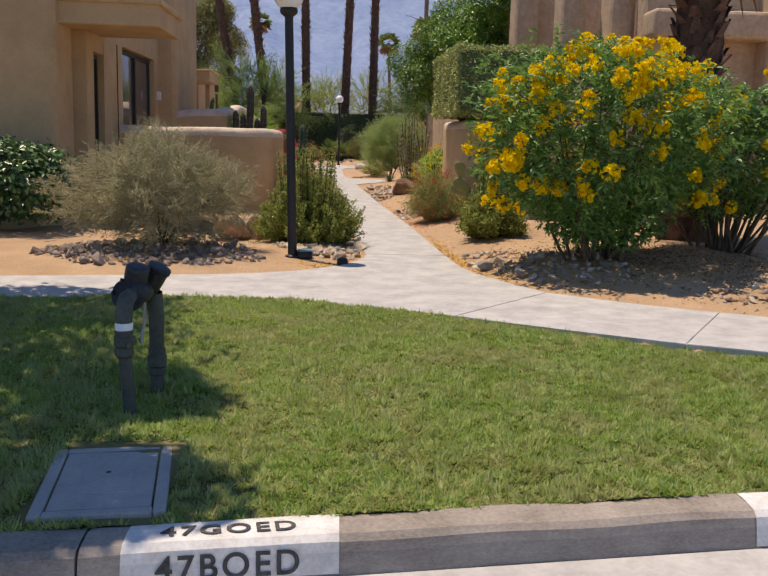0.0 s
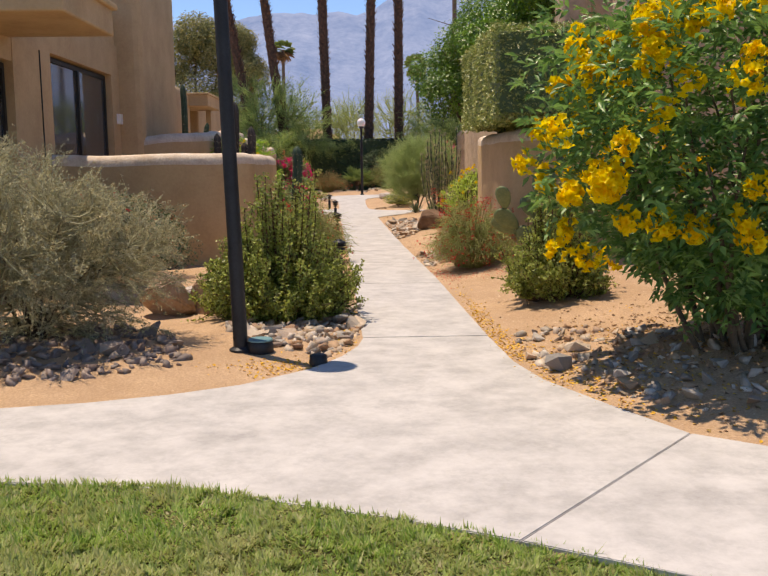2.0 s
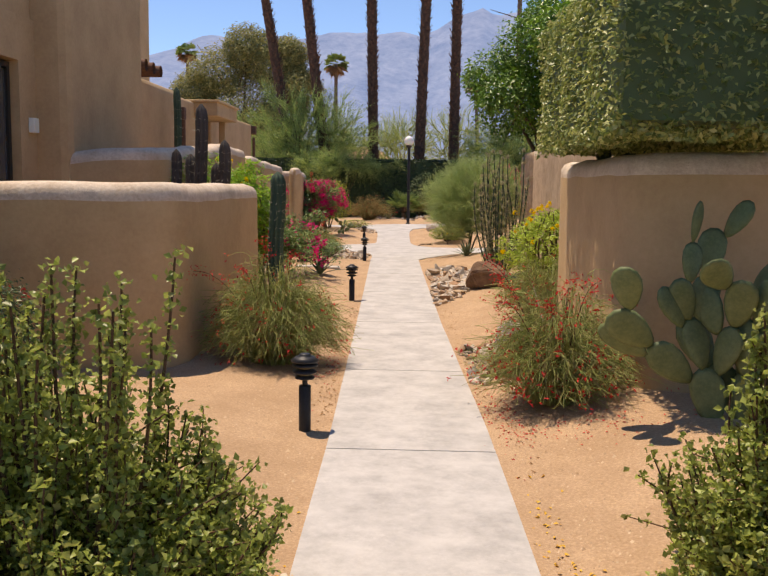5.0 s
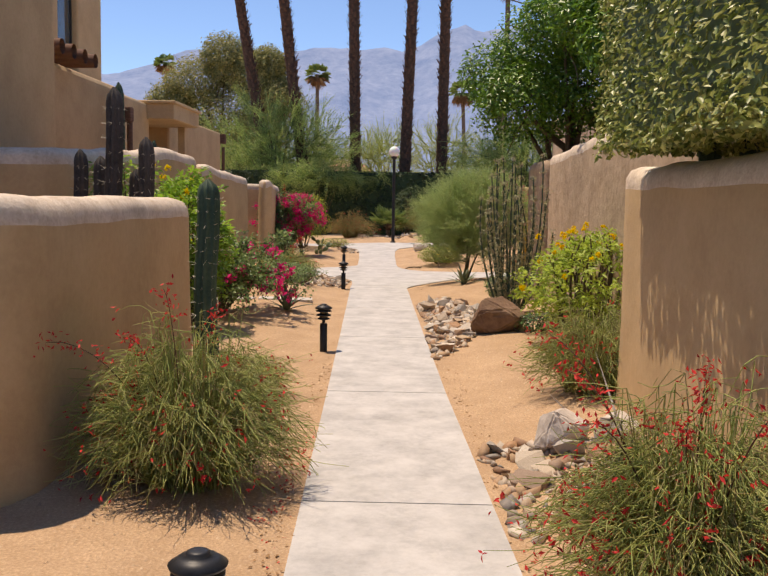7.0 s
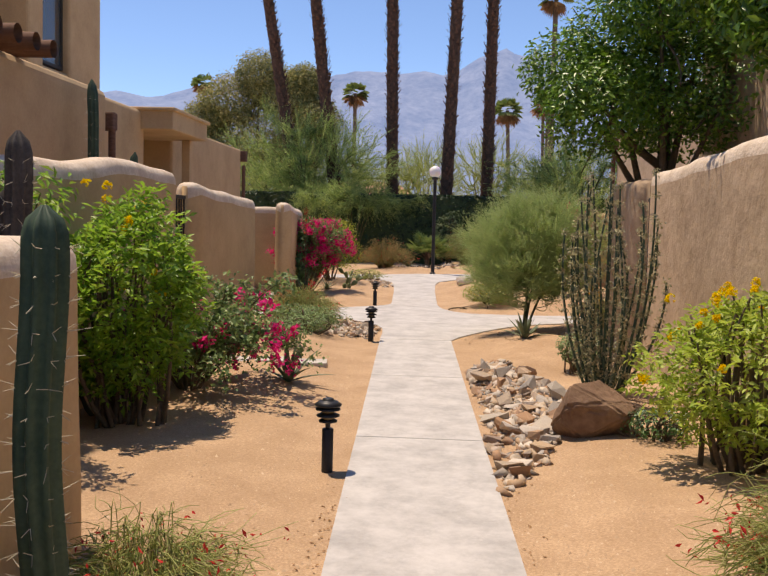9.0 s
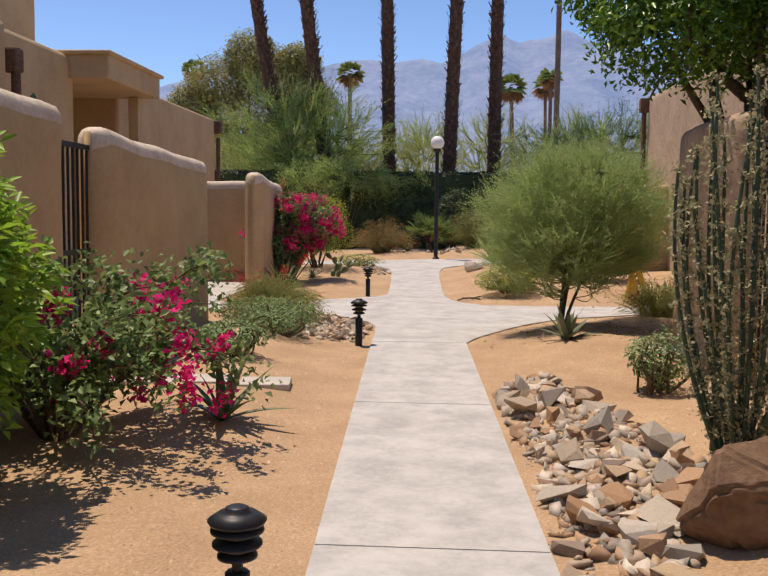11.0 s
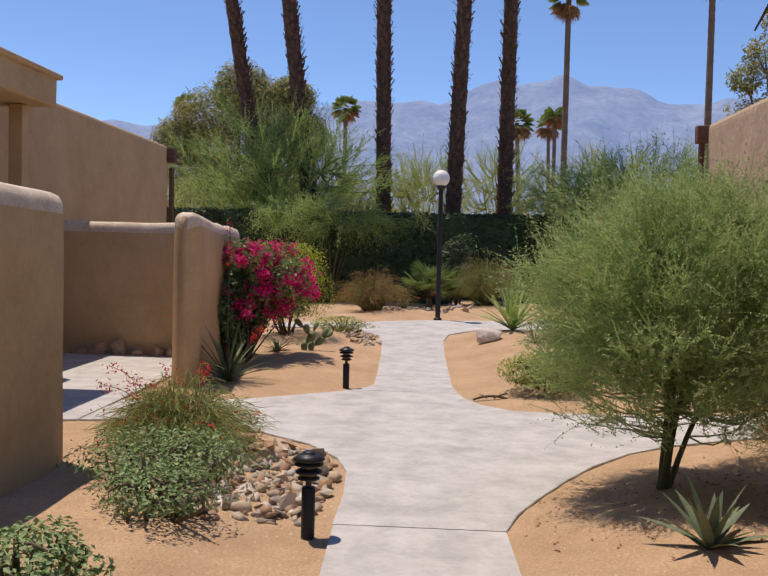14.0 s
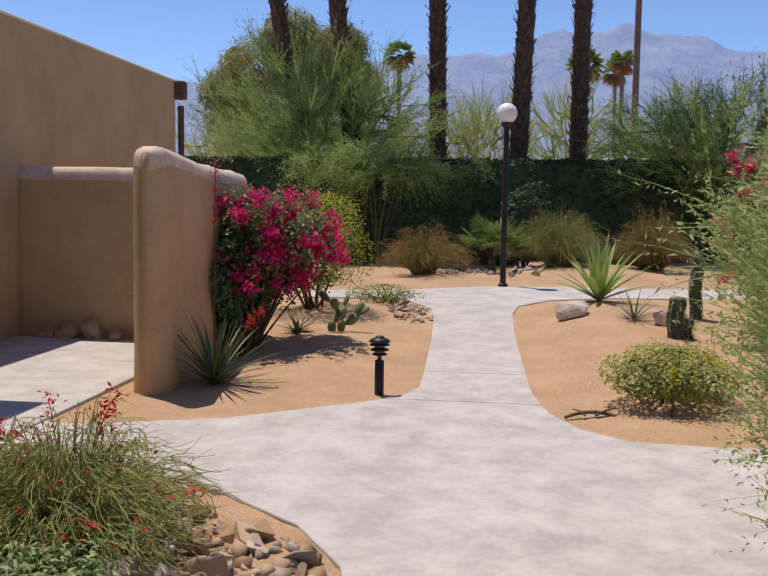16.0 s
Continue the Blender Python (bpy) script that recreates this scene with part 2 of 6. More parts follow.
L_GOLD = leafy("golden_green_leaves", [(0.16, 0.19, 0.02), (0.24, 0.25, 0.03), (0.1, 0.14, 0.02)], 0.5, 0.35)
L_FAN = leafy("fan_leaves", [(0.06, 0.1, 0.03), (0.1, 0.15, 0.045), (0.14, 0.18, 0.06)], 0.5, 0.25)
L_DRY = leafy("dry_fan_leaves", [(0.3, 0.17, 0.08), (0.42, 0.25, 0.12)], 0.8, 0.25)
F_YELLOW = leafy("yellow_petals", [(0.9, 0.64, 0.01), (0.93, 0.72, 0.02), (0.9, 0.55, 0.008)], 0.55, 0.45, 0.2)
F_PINK = leafy("magenta_bracts", [(0.78, 0.02, 0.19), (0.88, 0.05, 0.3), (0.64, 0.012, 0.13)], 0.6, 0.42, 0.2)
F_RED = leafy("red_flowers", [(0.65, 0.03, 0.03), (0.75, 0.07, 0.06), (0.45, 0.02, 0.03)], 0.6, 0.3, 0.2)
F_PETAL = leafy("fallen_petals", [(0.72, 0.4, 0.05), (0.8, 0.5, 0.08), (0.5, 0.28, 0.1)], 0.8, 0.1, 0.1)


def glass(name, tint, rough=0.03):
    m = bpy.data.materials.new(name)
    m.use_nodes = True
    b = m.node_tree.nodes["Principled BSDF"]
    b.inputs["Base Color"].default_value = (*tint, 1)
    b.inputs["Roughness"].default_value = rough
    b.inputs["Transmission Weight"].default_value = 0.75
    b.inputs["IOR"].default_value = 1.45
    return m


GLASS = glass("tinted_glass", (0.25, 0.26, 0.27))
GLOBE = surface("white_acrylic", (0.82, 0.82, 0.8), (0.86, 0.86, 0.84), 0.35, 4, 40, 0.02, 0.001)
GLOBE.node_tree.nodes["Principled BSDF"].inputs["Subsurface Weight"].default_value = 0.3
ROOM_DARK = surface("dark_room_sheet", (0.05, 0.05, 0.05), (0.1, 0.1, 0.1), 0.9, 4, 40, 0.2, 0.004)


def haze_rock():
    """Far rock with a blue glow added in place of the air's haze."""
    m = surface("mountain_haze_glow", (0.04, 0.045, 0.055), (0.2, 0.195, 0.19), 0.95, 0.012, 0.06, 0.6, 10.0)
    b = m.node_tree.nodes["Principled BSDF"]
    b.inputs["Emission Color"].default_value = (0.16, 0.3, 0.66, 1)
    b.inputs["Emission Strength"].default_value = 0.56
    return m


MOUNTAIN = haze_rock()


# ---- mesh helpers ----
def mesh_arrays(name, verts, faces, k):
    """A mesh from an (n,3) array and an (m,k) array of indices."""
    me = bpy.data.meshes.new(name)
    verts, faces = np.asarray(verts, np.float32), np.asarray(faces, np.int32)
    me.vertices.add(len(verts))
    me.vertices.foreach_set("co", verts.ravel())
    me.loops.add(faces.size)
    me.loops.foreach_set("vertex_index", faces.ravel())
    me.polygons.add(len(faces))
    me.polygons.foreach_set("loop_start", np.arange(0, faces.size, k, dtype=np.int32))
    me.update(calc_edges=True)
    return me


def place(name, data, material, parent=None, label="", smooth=False):
    if isinstance(data, bmesh.types.BMesh):
        me = bpy.data.meshes.new(name)
        data.normal_update()
        data.to_mesh(me)
        data.free()
    else:
        me = data
    if not me.materials:
        me.materials.append(material)
    if smooth:
        me.polygons.foreach_set("use_smooth", [True] * len(me.polygons))
    ob = new(name, me)
    if parent is not None:
        ob.parent = parent
    if label:
        ob["label"] = label
    if name in ("flower", "foliage", "leaves", "thread", "spines", "fronds", "dry_skirt", "twigs", "stem", "cane", "branch"):
        ob["kind"] = "stuff"
    return ob


part = place


def thing(name, at, label, category, group="", kind=""):
    ob = new(name)
    ob.location = at
    ob.empty_display_size = 0.1
    return tagged(ob, label, category, group, kind)


def box(bm, lo, hi, bevel=0.0, seg=2):
    lo, hi = Vector(lo), Vector(hi)
    r = bmesh.ops.create_cube(bm, size=1.0, matrix=Matrix.Translation((lo + hi) / 2) @ Matrix.Diagonal((*(hi - lo), 1)))
    if bevel:
        es = list({e for v in r["verts"] for e in v.link_edges})
        bmesh.ops.bevel(bm, geom=es, offset=bevel, segments=seg, affect="EDGES", profile=0.6)
    return bm


def boxes(*specs):
    bm = bmesh.new()
    for s in specs:
        box(bm, *s)
    return bm


def lathe(profile, n=20, bm=None, at=(0, 0, 0)):
    """Turns (radius, z) pairs round the z axis."""
    bm = bm or bmesh.new()
    rings = []
    for r, z in profile:
        rings.append([bm.verts.new((at[0] + r * math.cos(2 * math.pi * i / n), at[1] + r * math.sin(2 * math.pi * i / n), at[2] + z)) for i in range(n)])
    for a, b in zip(rings, rings[1:]):
        for i in range(n):
            bm.faces.new((a[i], a[(i + 1) % n], b[(i + 1) % n], b[i]))
    for ring, flip in ((rings[0], True), (rings[-1], False)):
        bm.faces.new(ring[::-1] if flip else ring)
    return bm


def tube_arrays(points, radii, n=6):
    """Rings round a line of points, as arrays of vertices and quads."""
    p = np.asarray(points, float)
    t = np.gradient(p, axis=0)
    t /= np.linalg.norm(t, axis=1)[:, None] + 1e-9
    ref = np.array([0.31, 0.95, 0.05]) if abs(t[:, 2]).mean() > 0.6 else np.array([0.05, 0.1, 1.0])
    u = np.cross(t, ref)
    u /= np.linalg.norm(u, axis=1)[:, None] + 1e-9
    v = np.cross(t, u)
    a = np.arange(n) * 2 * math.pi / n
    r = np.asarray(radii, float)[:, None, None]
    ring = p[:, None, :] + r * (np.cos(a)[None, :, None] * u[:, None, :] + np.sin(a)[None, :, None] * v[:, None, :])
    i, j = np.meshgrid(np.arange(len(p) - 1), np.arange(n), indexing="ij")
    q = np.stack([i * n + j, i * n + (j + 1) % n, (i + 1) * n + (j + 1) % n, (i + 1) * n + j], -1).reshape(-1, 4)
    return ring.reshape(-1, 3), q


def join_arrays(pieces):
    vs, fs, o = [], [], 0
    for v, f in pieces:
        vs.append(v)
        fs.append(np.asarray(f) + o)
        o += len(v)
    return np.concatenate(vs), np.concatenate(fs)


def tubes(name, lines, n=6):
    v, f = join_arrays([tube_arrays(p, r, n) for p, r in lines])
    return mesh_arrays(name, v, f, 4)


def leaves(name, centres, normals, size, aspect=2.2, rng=None, fold=0.25, axis=None, spread=0.35):
    """One pointed, slightly folded leaf of two triangles pairs at every centre."""
    rng = rng or np.random.default_rng(1)
    c = np.asarray(centres, float)
    n = len(c)
    nn = np.asarray(normals, float) + rng.normal(0, spread, (n, 3))
    nn /= np.linalg.norm(nn, axis=1)[:, None] + 1e-9
    ax = rng.normal(0, 1, (n, 3)) if axis is None else np.asarray(axis, float) + rng.normal(0, 0.15, (n, 3))
    ax -= (ax * nn).sum(1)[:, None] * nn
    ax /= np.linalg.norm(ax, axis=1)[:, None] + 1e-9
    sd = np.cross(nn, ax)
    s = (size * rng.uniform(0.65, 1.3, n))[:, None]
    w = s / aspect
    v = np.stack([c - ax * s * 0.5, c + sd * w * 0.5 + nn * w * fold, c + ax * s * 0.5 - nn * s * 0.12, c - sd * w * 0.5 + nn * w * fold], 1).reshape(-1, 3)
    b = np.arange(n)[:, None] * 4
    f = np.concatenate([b + [0, 1, 2], b + [0, 2, 3]], 1).reshape(-1, 3)
    return mesh_arrays(name, v, f, 3)


def blob_points(rng, n, radii, lumps=9, shell=0.55, flat_bottom=None):
    """Points in the outer part of a lumpy crown, with their outward directions."""
    radii = np.asarray(radii, float)
    ld = rng.normal(0, 1, (lumps, 3))
    ld /= np.linalg.norm(ld, axis=1)[:, None]
    ls = rng.uniform(0.08, 0.5, lumps)
    d = rng.normal(0, 1, (n, 3))
    d /= np.linalg.norm(d, axis=1)[:, None]
    dots = np.clip(d @ ld.T, 0, 1) ** 5
    r = 0.74 + (dots * ls).max(1) + rng.normal(0, 0.035, n) + 0.16 * rng.random(n) ** 6
    depth = shell + (1 - shell) * rng.random(n) ** 0.45
    p = d * (r * depth)[:, None] * radii
    if flat_bottom is not None:
        p[:, 2] = np.maximum(p[:, 2], flat_bottom + rng.uniform(0, 0.06, n))
    return p, d / radii


def curve(p0, p1, bend, k=7, rng=None):
    """A bent line from p0 to p1."""
    t = np.linspace(0, 1, k)[:, None]
    p0, p1, bend = (np.asarray(a, float) for a in (p0, p1, bend))
    return p0 * (1 - t) + p1 * t + bend * (4 * t * (1 - t))


def stems_to(rng, n, radii, centre_z, base_r=0.06, r0=0.018, out=0.75):
    lines = []
    for _ in range(n):
        a, e = rng.uniform(0, 2 * math.pi), rng.uniform(-0.1, 1.3)
        tip = np.array([math.cos(a) * math.cos(e) * radii[0], math.sin(a) * math.cos(e) * radii[1], math.sin(e) * radii[2]]) * out + [0, 0, centre_z]
        b = np.array([math.cos(a), math.sin(a), 0]) * rng.uniform(0, base_r)
        b[2] = -0.06
        lines.append((curve(b, tip, rng.normal(0, 0.08, 3)), np.linspace(r0, r0 * 0.3, 7)))
    return lines


# ---- ground, road, kerb, paths ----
def kerb_y(x):
    return 5.745 + 0.133 * x


SIDEWALK = {
    "left": [(-9, 7.9), (-4, 9.35), (-1.03, 10.0), (0.04, 10.2), (0.04, 11.36), (-1.42, 11.11), (-4, 10.5), (-9, 9.0)],
    "fork": [(0.0445, 10.2), (0.47, 10.22), (1.1, 10.12), (1.67, 9.93), (2.1, 9.75), (2.51, 9.54), (3.5, 10.7), (3.27, 11.22), (3.04, 11.8), (2.95, 12.3), (2.92, 12.8), (2.905, 13.19),
             (1.985, 13.19), (1.95, 12.9), (1.84, 12.54), (1.65, 12.18), (1.28, 11.8), (0.92, 11.6), (0.5, 11.45), (0.0445, 11.36)],
    "right": [(2.514, 9.537), (3.33, 9.04), (3.97, 8.68), (4.72, 9.86), (4.14, 10.2), (3.504, 10.697)],
    "far_right": [(3.974, 8.678), (4.45, 8.47), (6, 7.95), (10, 7.5), (10, 8.7), (6.3, 9.2), (5.05, 9.7), (4.724, 9.858)],
}
LEFT_EDGE = [(13.2, 1.985), (14.7, 1.93), (16.6, 1.885), (20.9, 1.73), (25, 1.575), (29.3, 1.41)]
RIGHT_EDGE = [(13.2, 2.905), (14.7, 2.86), (16.6, 2.815), (20.9, 2.63), (25, 2.49), (29.3, 2.355)]


def edge_x(table, y):
    return float(np.interp(y, [a for a, b in table], [b for a, b in table]))


def walk_slab(y0, y1):
    ys = np.linspace(y0 + 0.0025, y1 - 0.0025, 5)
    return [(edge_x(RIGHT_EDGE, y), y) for y in ys] + [(edge_x(LEFT_EDGE, y), y) for y in ys[::-1]]


JOINTS = (13.2, 16.3, 18.45, 20.97, 23.75, 26.4, 29.3)
WALK = [walk_slab(a, b) for a, b in zip(JOINTS, JOINTS[1:])]
CROSS = [
    [(1.405, 29.304), (2.355, 29.304), (2.45, 29.65), (2.6, 29.99), (2.85, 30.5), (3.1, 30.94), (3.45, 31.4), (3.86, 31.76), (4.64, 32.2), (6.3, 32.8), (6.3, 34.1), (4.88, 33.3), (3.8, 33.1),
     (3.17, 33.08), (2.7, 33.12), (2.42, 33.4), (2.25, 33.8), (2.2, 34.1), (1.02, 34.1), (0.93, 34.0), (0.5, 33.65), (0.06, 33.3), (-0.8, 32.95), (-1.1, 33.0), (-1.1, 31.95),
     (-0.2, 32.05), (0.48, 31.75), (0.98, 31.33), (1.25, 30.9), (1.36, 30.5), (1.4, 29.9)],
    [(1.02, 34.105), (2.2, 34.105), (2.14, 34.6), (2.12, 35.3), (1.23, 35.3), (1.25, 34.6), (1.18, 34.35)],
    [(1.23, 35.305), (2.12, 35.305), (2.06, 37.5), (2.06, 39), (2.15, 39.8), (2.6, 40.5), (3.4, 40.9), (6, 41.3), (6, 42.4), (2.9, 42.25), (1.5, 42.0), (0.5, 41.4), (-1, 41), (-1, 40.2), (0.5, 40.3), (1.0, 39.3),
     (1.1, 38.3), (1.17, 37.0)],
    [(-3.2, 31.5), (-1.112, 31.95), (-1.112, 36.35), (-3.2, 36.35)],
]
POLYGONS = [*SIDEWALK.values(), *WALK, *CROSS]


def inside(px, py, poly):
    r = np.zeros(px.shape, bool)
    for (x0, y0), (x1, y1) in zip(poly, poly[1:] + poly[:1]):
        if y0 != y1:
            r ^= ((y0 > py) != (y1 > py)) & (px < (x1 - x0) * (py - y0) / (y1 - y0) + x0)
    return r


def gap(px, py, poly):
    d = np.full(px.shape, 1e9)
    for (x0, y0), (x1, y1) in zip(poly, poly[1:] + poly[:1]):
        ex, ey = x1 - x0, y1 - y0
        t = np.clip(((px - x0) * ex + (py - y0) * ey) / (ex * ex + ey * ey + 1e-12), 0, 1)
        d = np.minimum(d, np.hypot(px - x0 - t * ex, py - y0 - t * ey))
    return d


def far_rise(py):
    return 0.2 * np.clip((py - 35.5) / 7, 0, 1)


def ground_z(px, py):
    px, py = np.atleast_1d(np.asarray(px, float)), np.atleast_1d(np.asarray(py, float))
    d = np.full(px.shape, 1e9)
    hit = np.zeros(px.shape, bool)
    for poly in POLYGONS:
        d = np.minimum(d, gap(px, py, poly))
        hit |= inside(px, py, poly)
    wave = 0.03 * np.sin(px * 2.1 + py * 0.7) + 0.025 * np.sin(px * 1.3 - py * 1.9) + 0.012 * np.sin(px * 6.1 + py * 4.3)
    s = np.clip(d / 1.2, 0, 1)
    s = s * s * (3 - 2 * s)
    bank = np.where(px > 2.2, 0.17, 0.07)
    bank = bank - 0.15 * np.exp(-((py - 26.9) / 1.1) ** 2) * np.clip((px - 2.9) / 0.5, 0, 1)
    z = s * (bank + wave) - 0.006
    z = np.where(hit, np.where(d > 0.14, -0.05, 0.004), z) + far_rise(py)
    lawn = np.clip((py - kerb_y(px)) / 3.6, 0, 1)
    front = py < np.interp(px, [-9, -4, -1.03, 0.47, 1.67, 2.52, 3.97, 6, 10], [7.9, 9.35, 10.0, 10.22, 9.93, 9.54, 8.68, 7.95, 7.5])
    z = np.where(front, -0.14 + 0.1 * lawn, z)
    z = np.where(py < kerb_y(px) + 0.15, -0.32, z)
    return z


def gz(x, y):
    return float(ground_z(x, y)[0])


def steps(lo, hi, step, reach):
    core = np.arange(lo, hi + step / 2, step)
    out = np.array([2, 6, 14, 30, 70, 160, 400, 1000, reach])
    return np.concatenate([lo - out[::-1], core, hi + out])


gx, gy = steps(-6, 9, 0.16, 3500), steps(-3, 47, 0.16, 3500)
GX, GY = np.meshgrid(gx, gy)
GZ = ground_z(GX.ravel(), GY.ravel())
nx = len(gx)
ii, jj = np.meshgrid(np.arange(len(gy) - 1), np.arange(nx - 1), indexing="ij")
quads = np.stack([ii * nx + jj, ii * nx + jj + 1, (ii + 1) * nx + jj + 1, (ii + 1) * nx + jj], -1).reshape(-1, 4)
ground = place("ground", mesh_arrays("ground", np.stack([GX.ravel(), GY.ravel(), GZ], 1), quads, 4), SAND, smooth=True)
tagged(ground, "raked tan desert sand with low banks beside the paths", "ground", kind="structure")


def prism(poly, z0, z1, bevel=0.0):
    bm = bmesh.new()
    top = bm.faces.new([bm.verts.new((x, y, z1 + float(far_rise(np.array(y))))) for x, y in poly])
    top.normal_update()
    if top.normal.z < 0:
        top.normal_flip()
    rim = list(top.edges)
    r = bmesh.ops.extrude_face_region(bm, geom=[top])
    low = [v for v in r["geom"] if isinstance(v, bmesh.types.BMVert)]
    bm.verts.ensure_lookup_table()
    for f in r["geom"]:
        if isinstance(f, bmesh.types.BMFace):
            new_face = f
    for v in low:
        v.co.z += 0.0
    for v in top.verts:
        v.co.z += z0 - z1
    if bevel:
        bmesh.ops.bevel(bm, geom=list(new_face.edges), offset=bevel, segments=2, affect="EDGES")
    bmesh.ops.recalc_face_normals(bm, faces=bm.faces)
    return bm


road_bm = prism([(-60, -60), (60, -60), (60, kerb_y(60) - 0.06), (-60, kerb_y(-60) - 0.06)], -0.3, -0.25)
tagged(place("road", road_bm, ASPHALT), "pale worn concrete street surface beside the kerb", "road", kind="structure")

lawn_edge = [(-9, 7.9), (-4, 9.35), (-1.03, 10.0), (0.04, 10.2), (0.47, 10.22), (1.1, 10.12), (1.67, 9.93), (2.52, 9.53), (3.33, 9.04), (3.97, 8.68), (4.45, 8.47), (6, 7.95), (10, 7.5)]


# kerb: separate cast lengths, each with a rounded front top edge
def kerb_piece(name, x0, x1, material, parent, swell=0.0):
    bm = bmesh.new()
    prof = [(-0.045 - swell, -0.31), (-0.045 - swell, -0.245), (-0.03 - swell, -0.16), (-0.02 - swell, -0.125), (0.005, -0.103 + swell), (0.1, -0.098 + swell), (0.165, -0.1 + swell), (0.165, -0.31)]
    rings = []
    k = max(2, int((x1 - x0) / 0.12) + 1)
    for x in np.linspace(x0, x1, k):
        rings.append([bm.verts.new((x, kerb_y(x) + dy + 0.004 * math.sin(x * 9), z + 0.003 * math.sin(x * 7 + dy * 30))) for dy, z in prof])
    n = len(prof)
    for a, b in zip(rings, rings[1:]):
        for i in range(n):
            bm.faces.new((a[i], b[i], b[(i + 1) % n], a[(i + 1) % n]))
    bm.faces.new(rings[0])
    bm.faces.new(rings[-1][::-1])
    bmesh.ops.recalc_face_normals(bm, faces=bm.faces)
    return place(name, bm, material, parent)


kerb = thing("kerb", (0, 0, 0), "weathered grey concrete kerb with white painted number patches", "kerb", kind="structure")
for a, b in ((-12, -6), (-5.99, -2.1), (-2.09, 0.69), (0.7, 3.6), (3.61, 7), (7.01, 12)):
    kerb_piece("kerb_length", a, b, KERB_CONCRETE, kerb)
gutter = place("gutter", prism([(-12, kerb_y(-12) - 0.42), (12, kerb_y(12) - 0.42), (12, kerb_y(12) - 0.052), (-12, kerb_y(-12) - 0.052)], -0.3, -0.243), CONCRETE)
tagged(gutter, "pale concrete gutter strip at the foot of the kerb", "gutter", kind="structure")


def paint_patch(x0, x1):
    """A thin coat that follows the kerb's top and face."""
    bm = bmesh.new()
    prof = [(-0.048, -0.235), (-0.0345, -0.157), (-0.0235, -0.121), (0.004, -0.0995), (0.1, -0.0945), (0.16, -0.0965)]
    rings = [[bm.verts.new((x, kerb_y(x) + dy + 0.004 * math.sin(x * 9), z + 0.003 * math.sin(x * 7 + dy * 30))) for dy, z in prof] for x in np.linspace(x0, x1, 12)]
    for a, b in zip(rings, rings[1:]):
        for i in range(len(prof) - 1):
            bm.faces.new((a[i], b[i], b[i + 1], a[i + 1]))
    return bm


place("paint_patch", paint_patch(0.84, 1.6), WHITE_PAINT, kerb, "worn white painted patch")
place("paint_patch", paint_patch(3.26, 4.0), WHITE_PAINT, kerb, "worn white painted patch")


def lettering(text, size, matrix, parent, squeeze=1.0):
    cu = bpy.data.curves.new("stencil_number", "FONT")
    cu.body, cu.size, cu.extrude, cu.align_x, cu.align_y = text, size, 0.0008, "CENTER", "CENTER"
    cu.space_character = 1.2
    cu.offset = 0.002
    tmp = bpy.data.objects.new("tmp", cu)
    scene.collection.objects.link(tmp)
    me = bpy.data.meshes.new_from_object(tmp.evaluated_get(bpy.context.evaluated_depsgraph_get()))
    bpy.data.objects.remove(tmp)
    me.transform(matrix @ Matrix.Diagonal((squeeze, 1, 1, 1)))
    ob = place("stencil_number", me, BLACK_PAINT, parent, "worn black stencilled number")
    return ob


slant = math.degrees(math.atan(0.133))
lettering("47GOED", 0.105, pose(1.2, kerb_y(1.2) + 0.075, -0.0925, 0, 0, slant), kerb, 1.08)
lettering("47BOED", 0.125, pose(1.21, kerb_y(1.21) - 0.046, -0.182, 80, 0, slant), kerb, 0.98)

lawn = thing("lawn", (0, 0, 0), "mown green lawn between kerb and sidewalk, partly dry", "lawn", kind="structure")
lx = np.linspace(-9, 10, 120)
top_edge = np.interp(lx, [a for a, b in lawn_edge], [b for a, b in lawn_edge])
lv, lf = [], []
for t in np.linspace(0, 1, 26):
    y = (kerb_y(lx) + 0.16) * (1 - t) + (top_edge - 0.01) * t
    lv.append(np.stack([lx, y, -0.105 + 0.1 * np.clip((y - kerb_y(lx)) / 3.6, 0, 1) + 0.008 * np.sin(lx * 5 + y * 7)], 1))
lv = np.concatenate(lv)
ii, jj = np.meshgrid(np.arange(25), np.arange(119), indexing="ij")
lf = np.stack([ii * 120 + jj, ii * 120 + jj + 1, (ii + 1) * 120 + jj + 1, (ii + 1) * 120 + jj], -1).reshape(-1, 4)
place("turf_soil", mesh_arrays("turf_soil", lv, lf, 4), SOIL, lawn, smooth=True)


def field(x, y, cell, seed):
    """Smooth random values between 0 and 1 over the ground, one knot every cell."""
    knots = np.random.default_rng(seed).random((256, 256))
    u, v = x / cell + 1000.3, y / cell + 1000.7
    i, j = np.floor(u).astype(int), np.floor(v).astype(int)
    a, b = u - i, v - j
    a, b = a * a * (3 - 2 * a), b * b * (3 - 2 * b)
    i, j, i1, j1 = i % 256, j % 256, (i + 1) % 256, (j + 1) % 256
    return (knots[i, j] * (1 - a) + knots[i1, j] * a) * (1 - b) + (knots[i, j1] * (1 - a) + knots[i1, j1] * a) * b


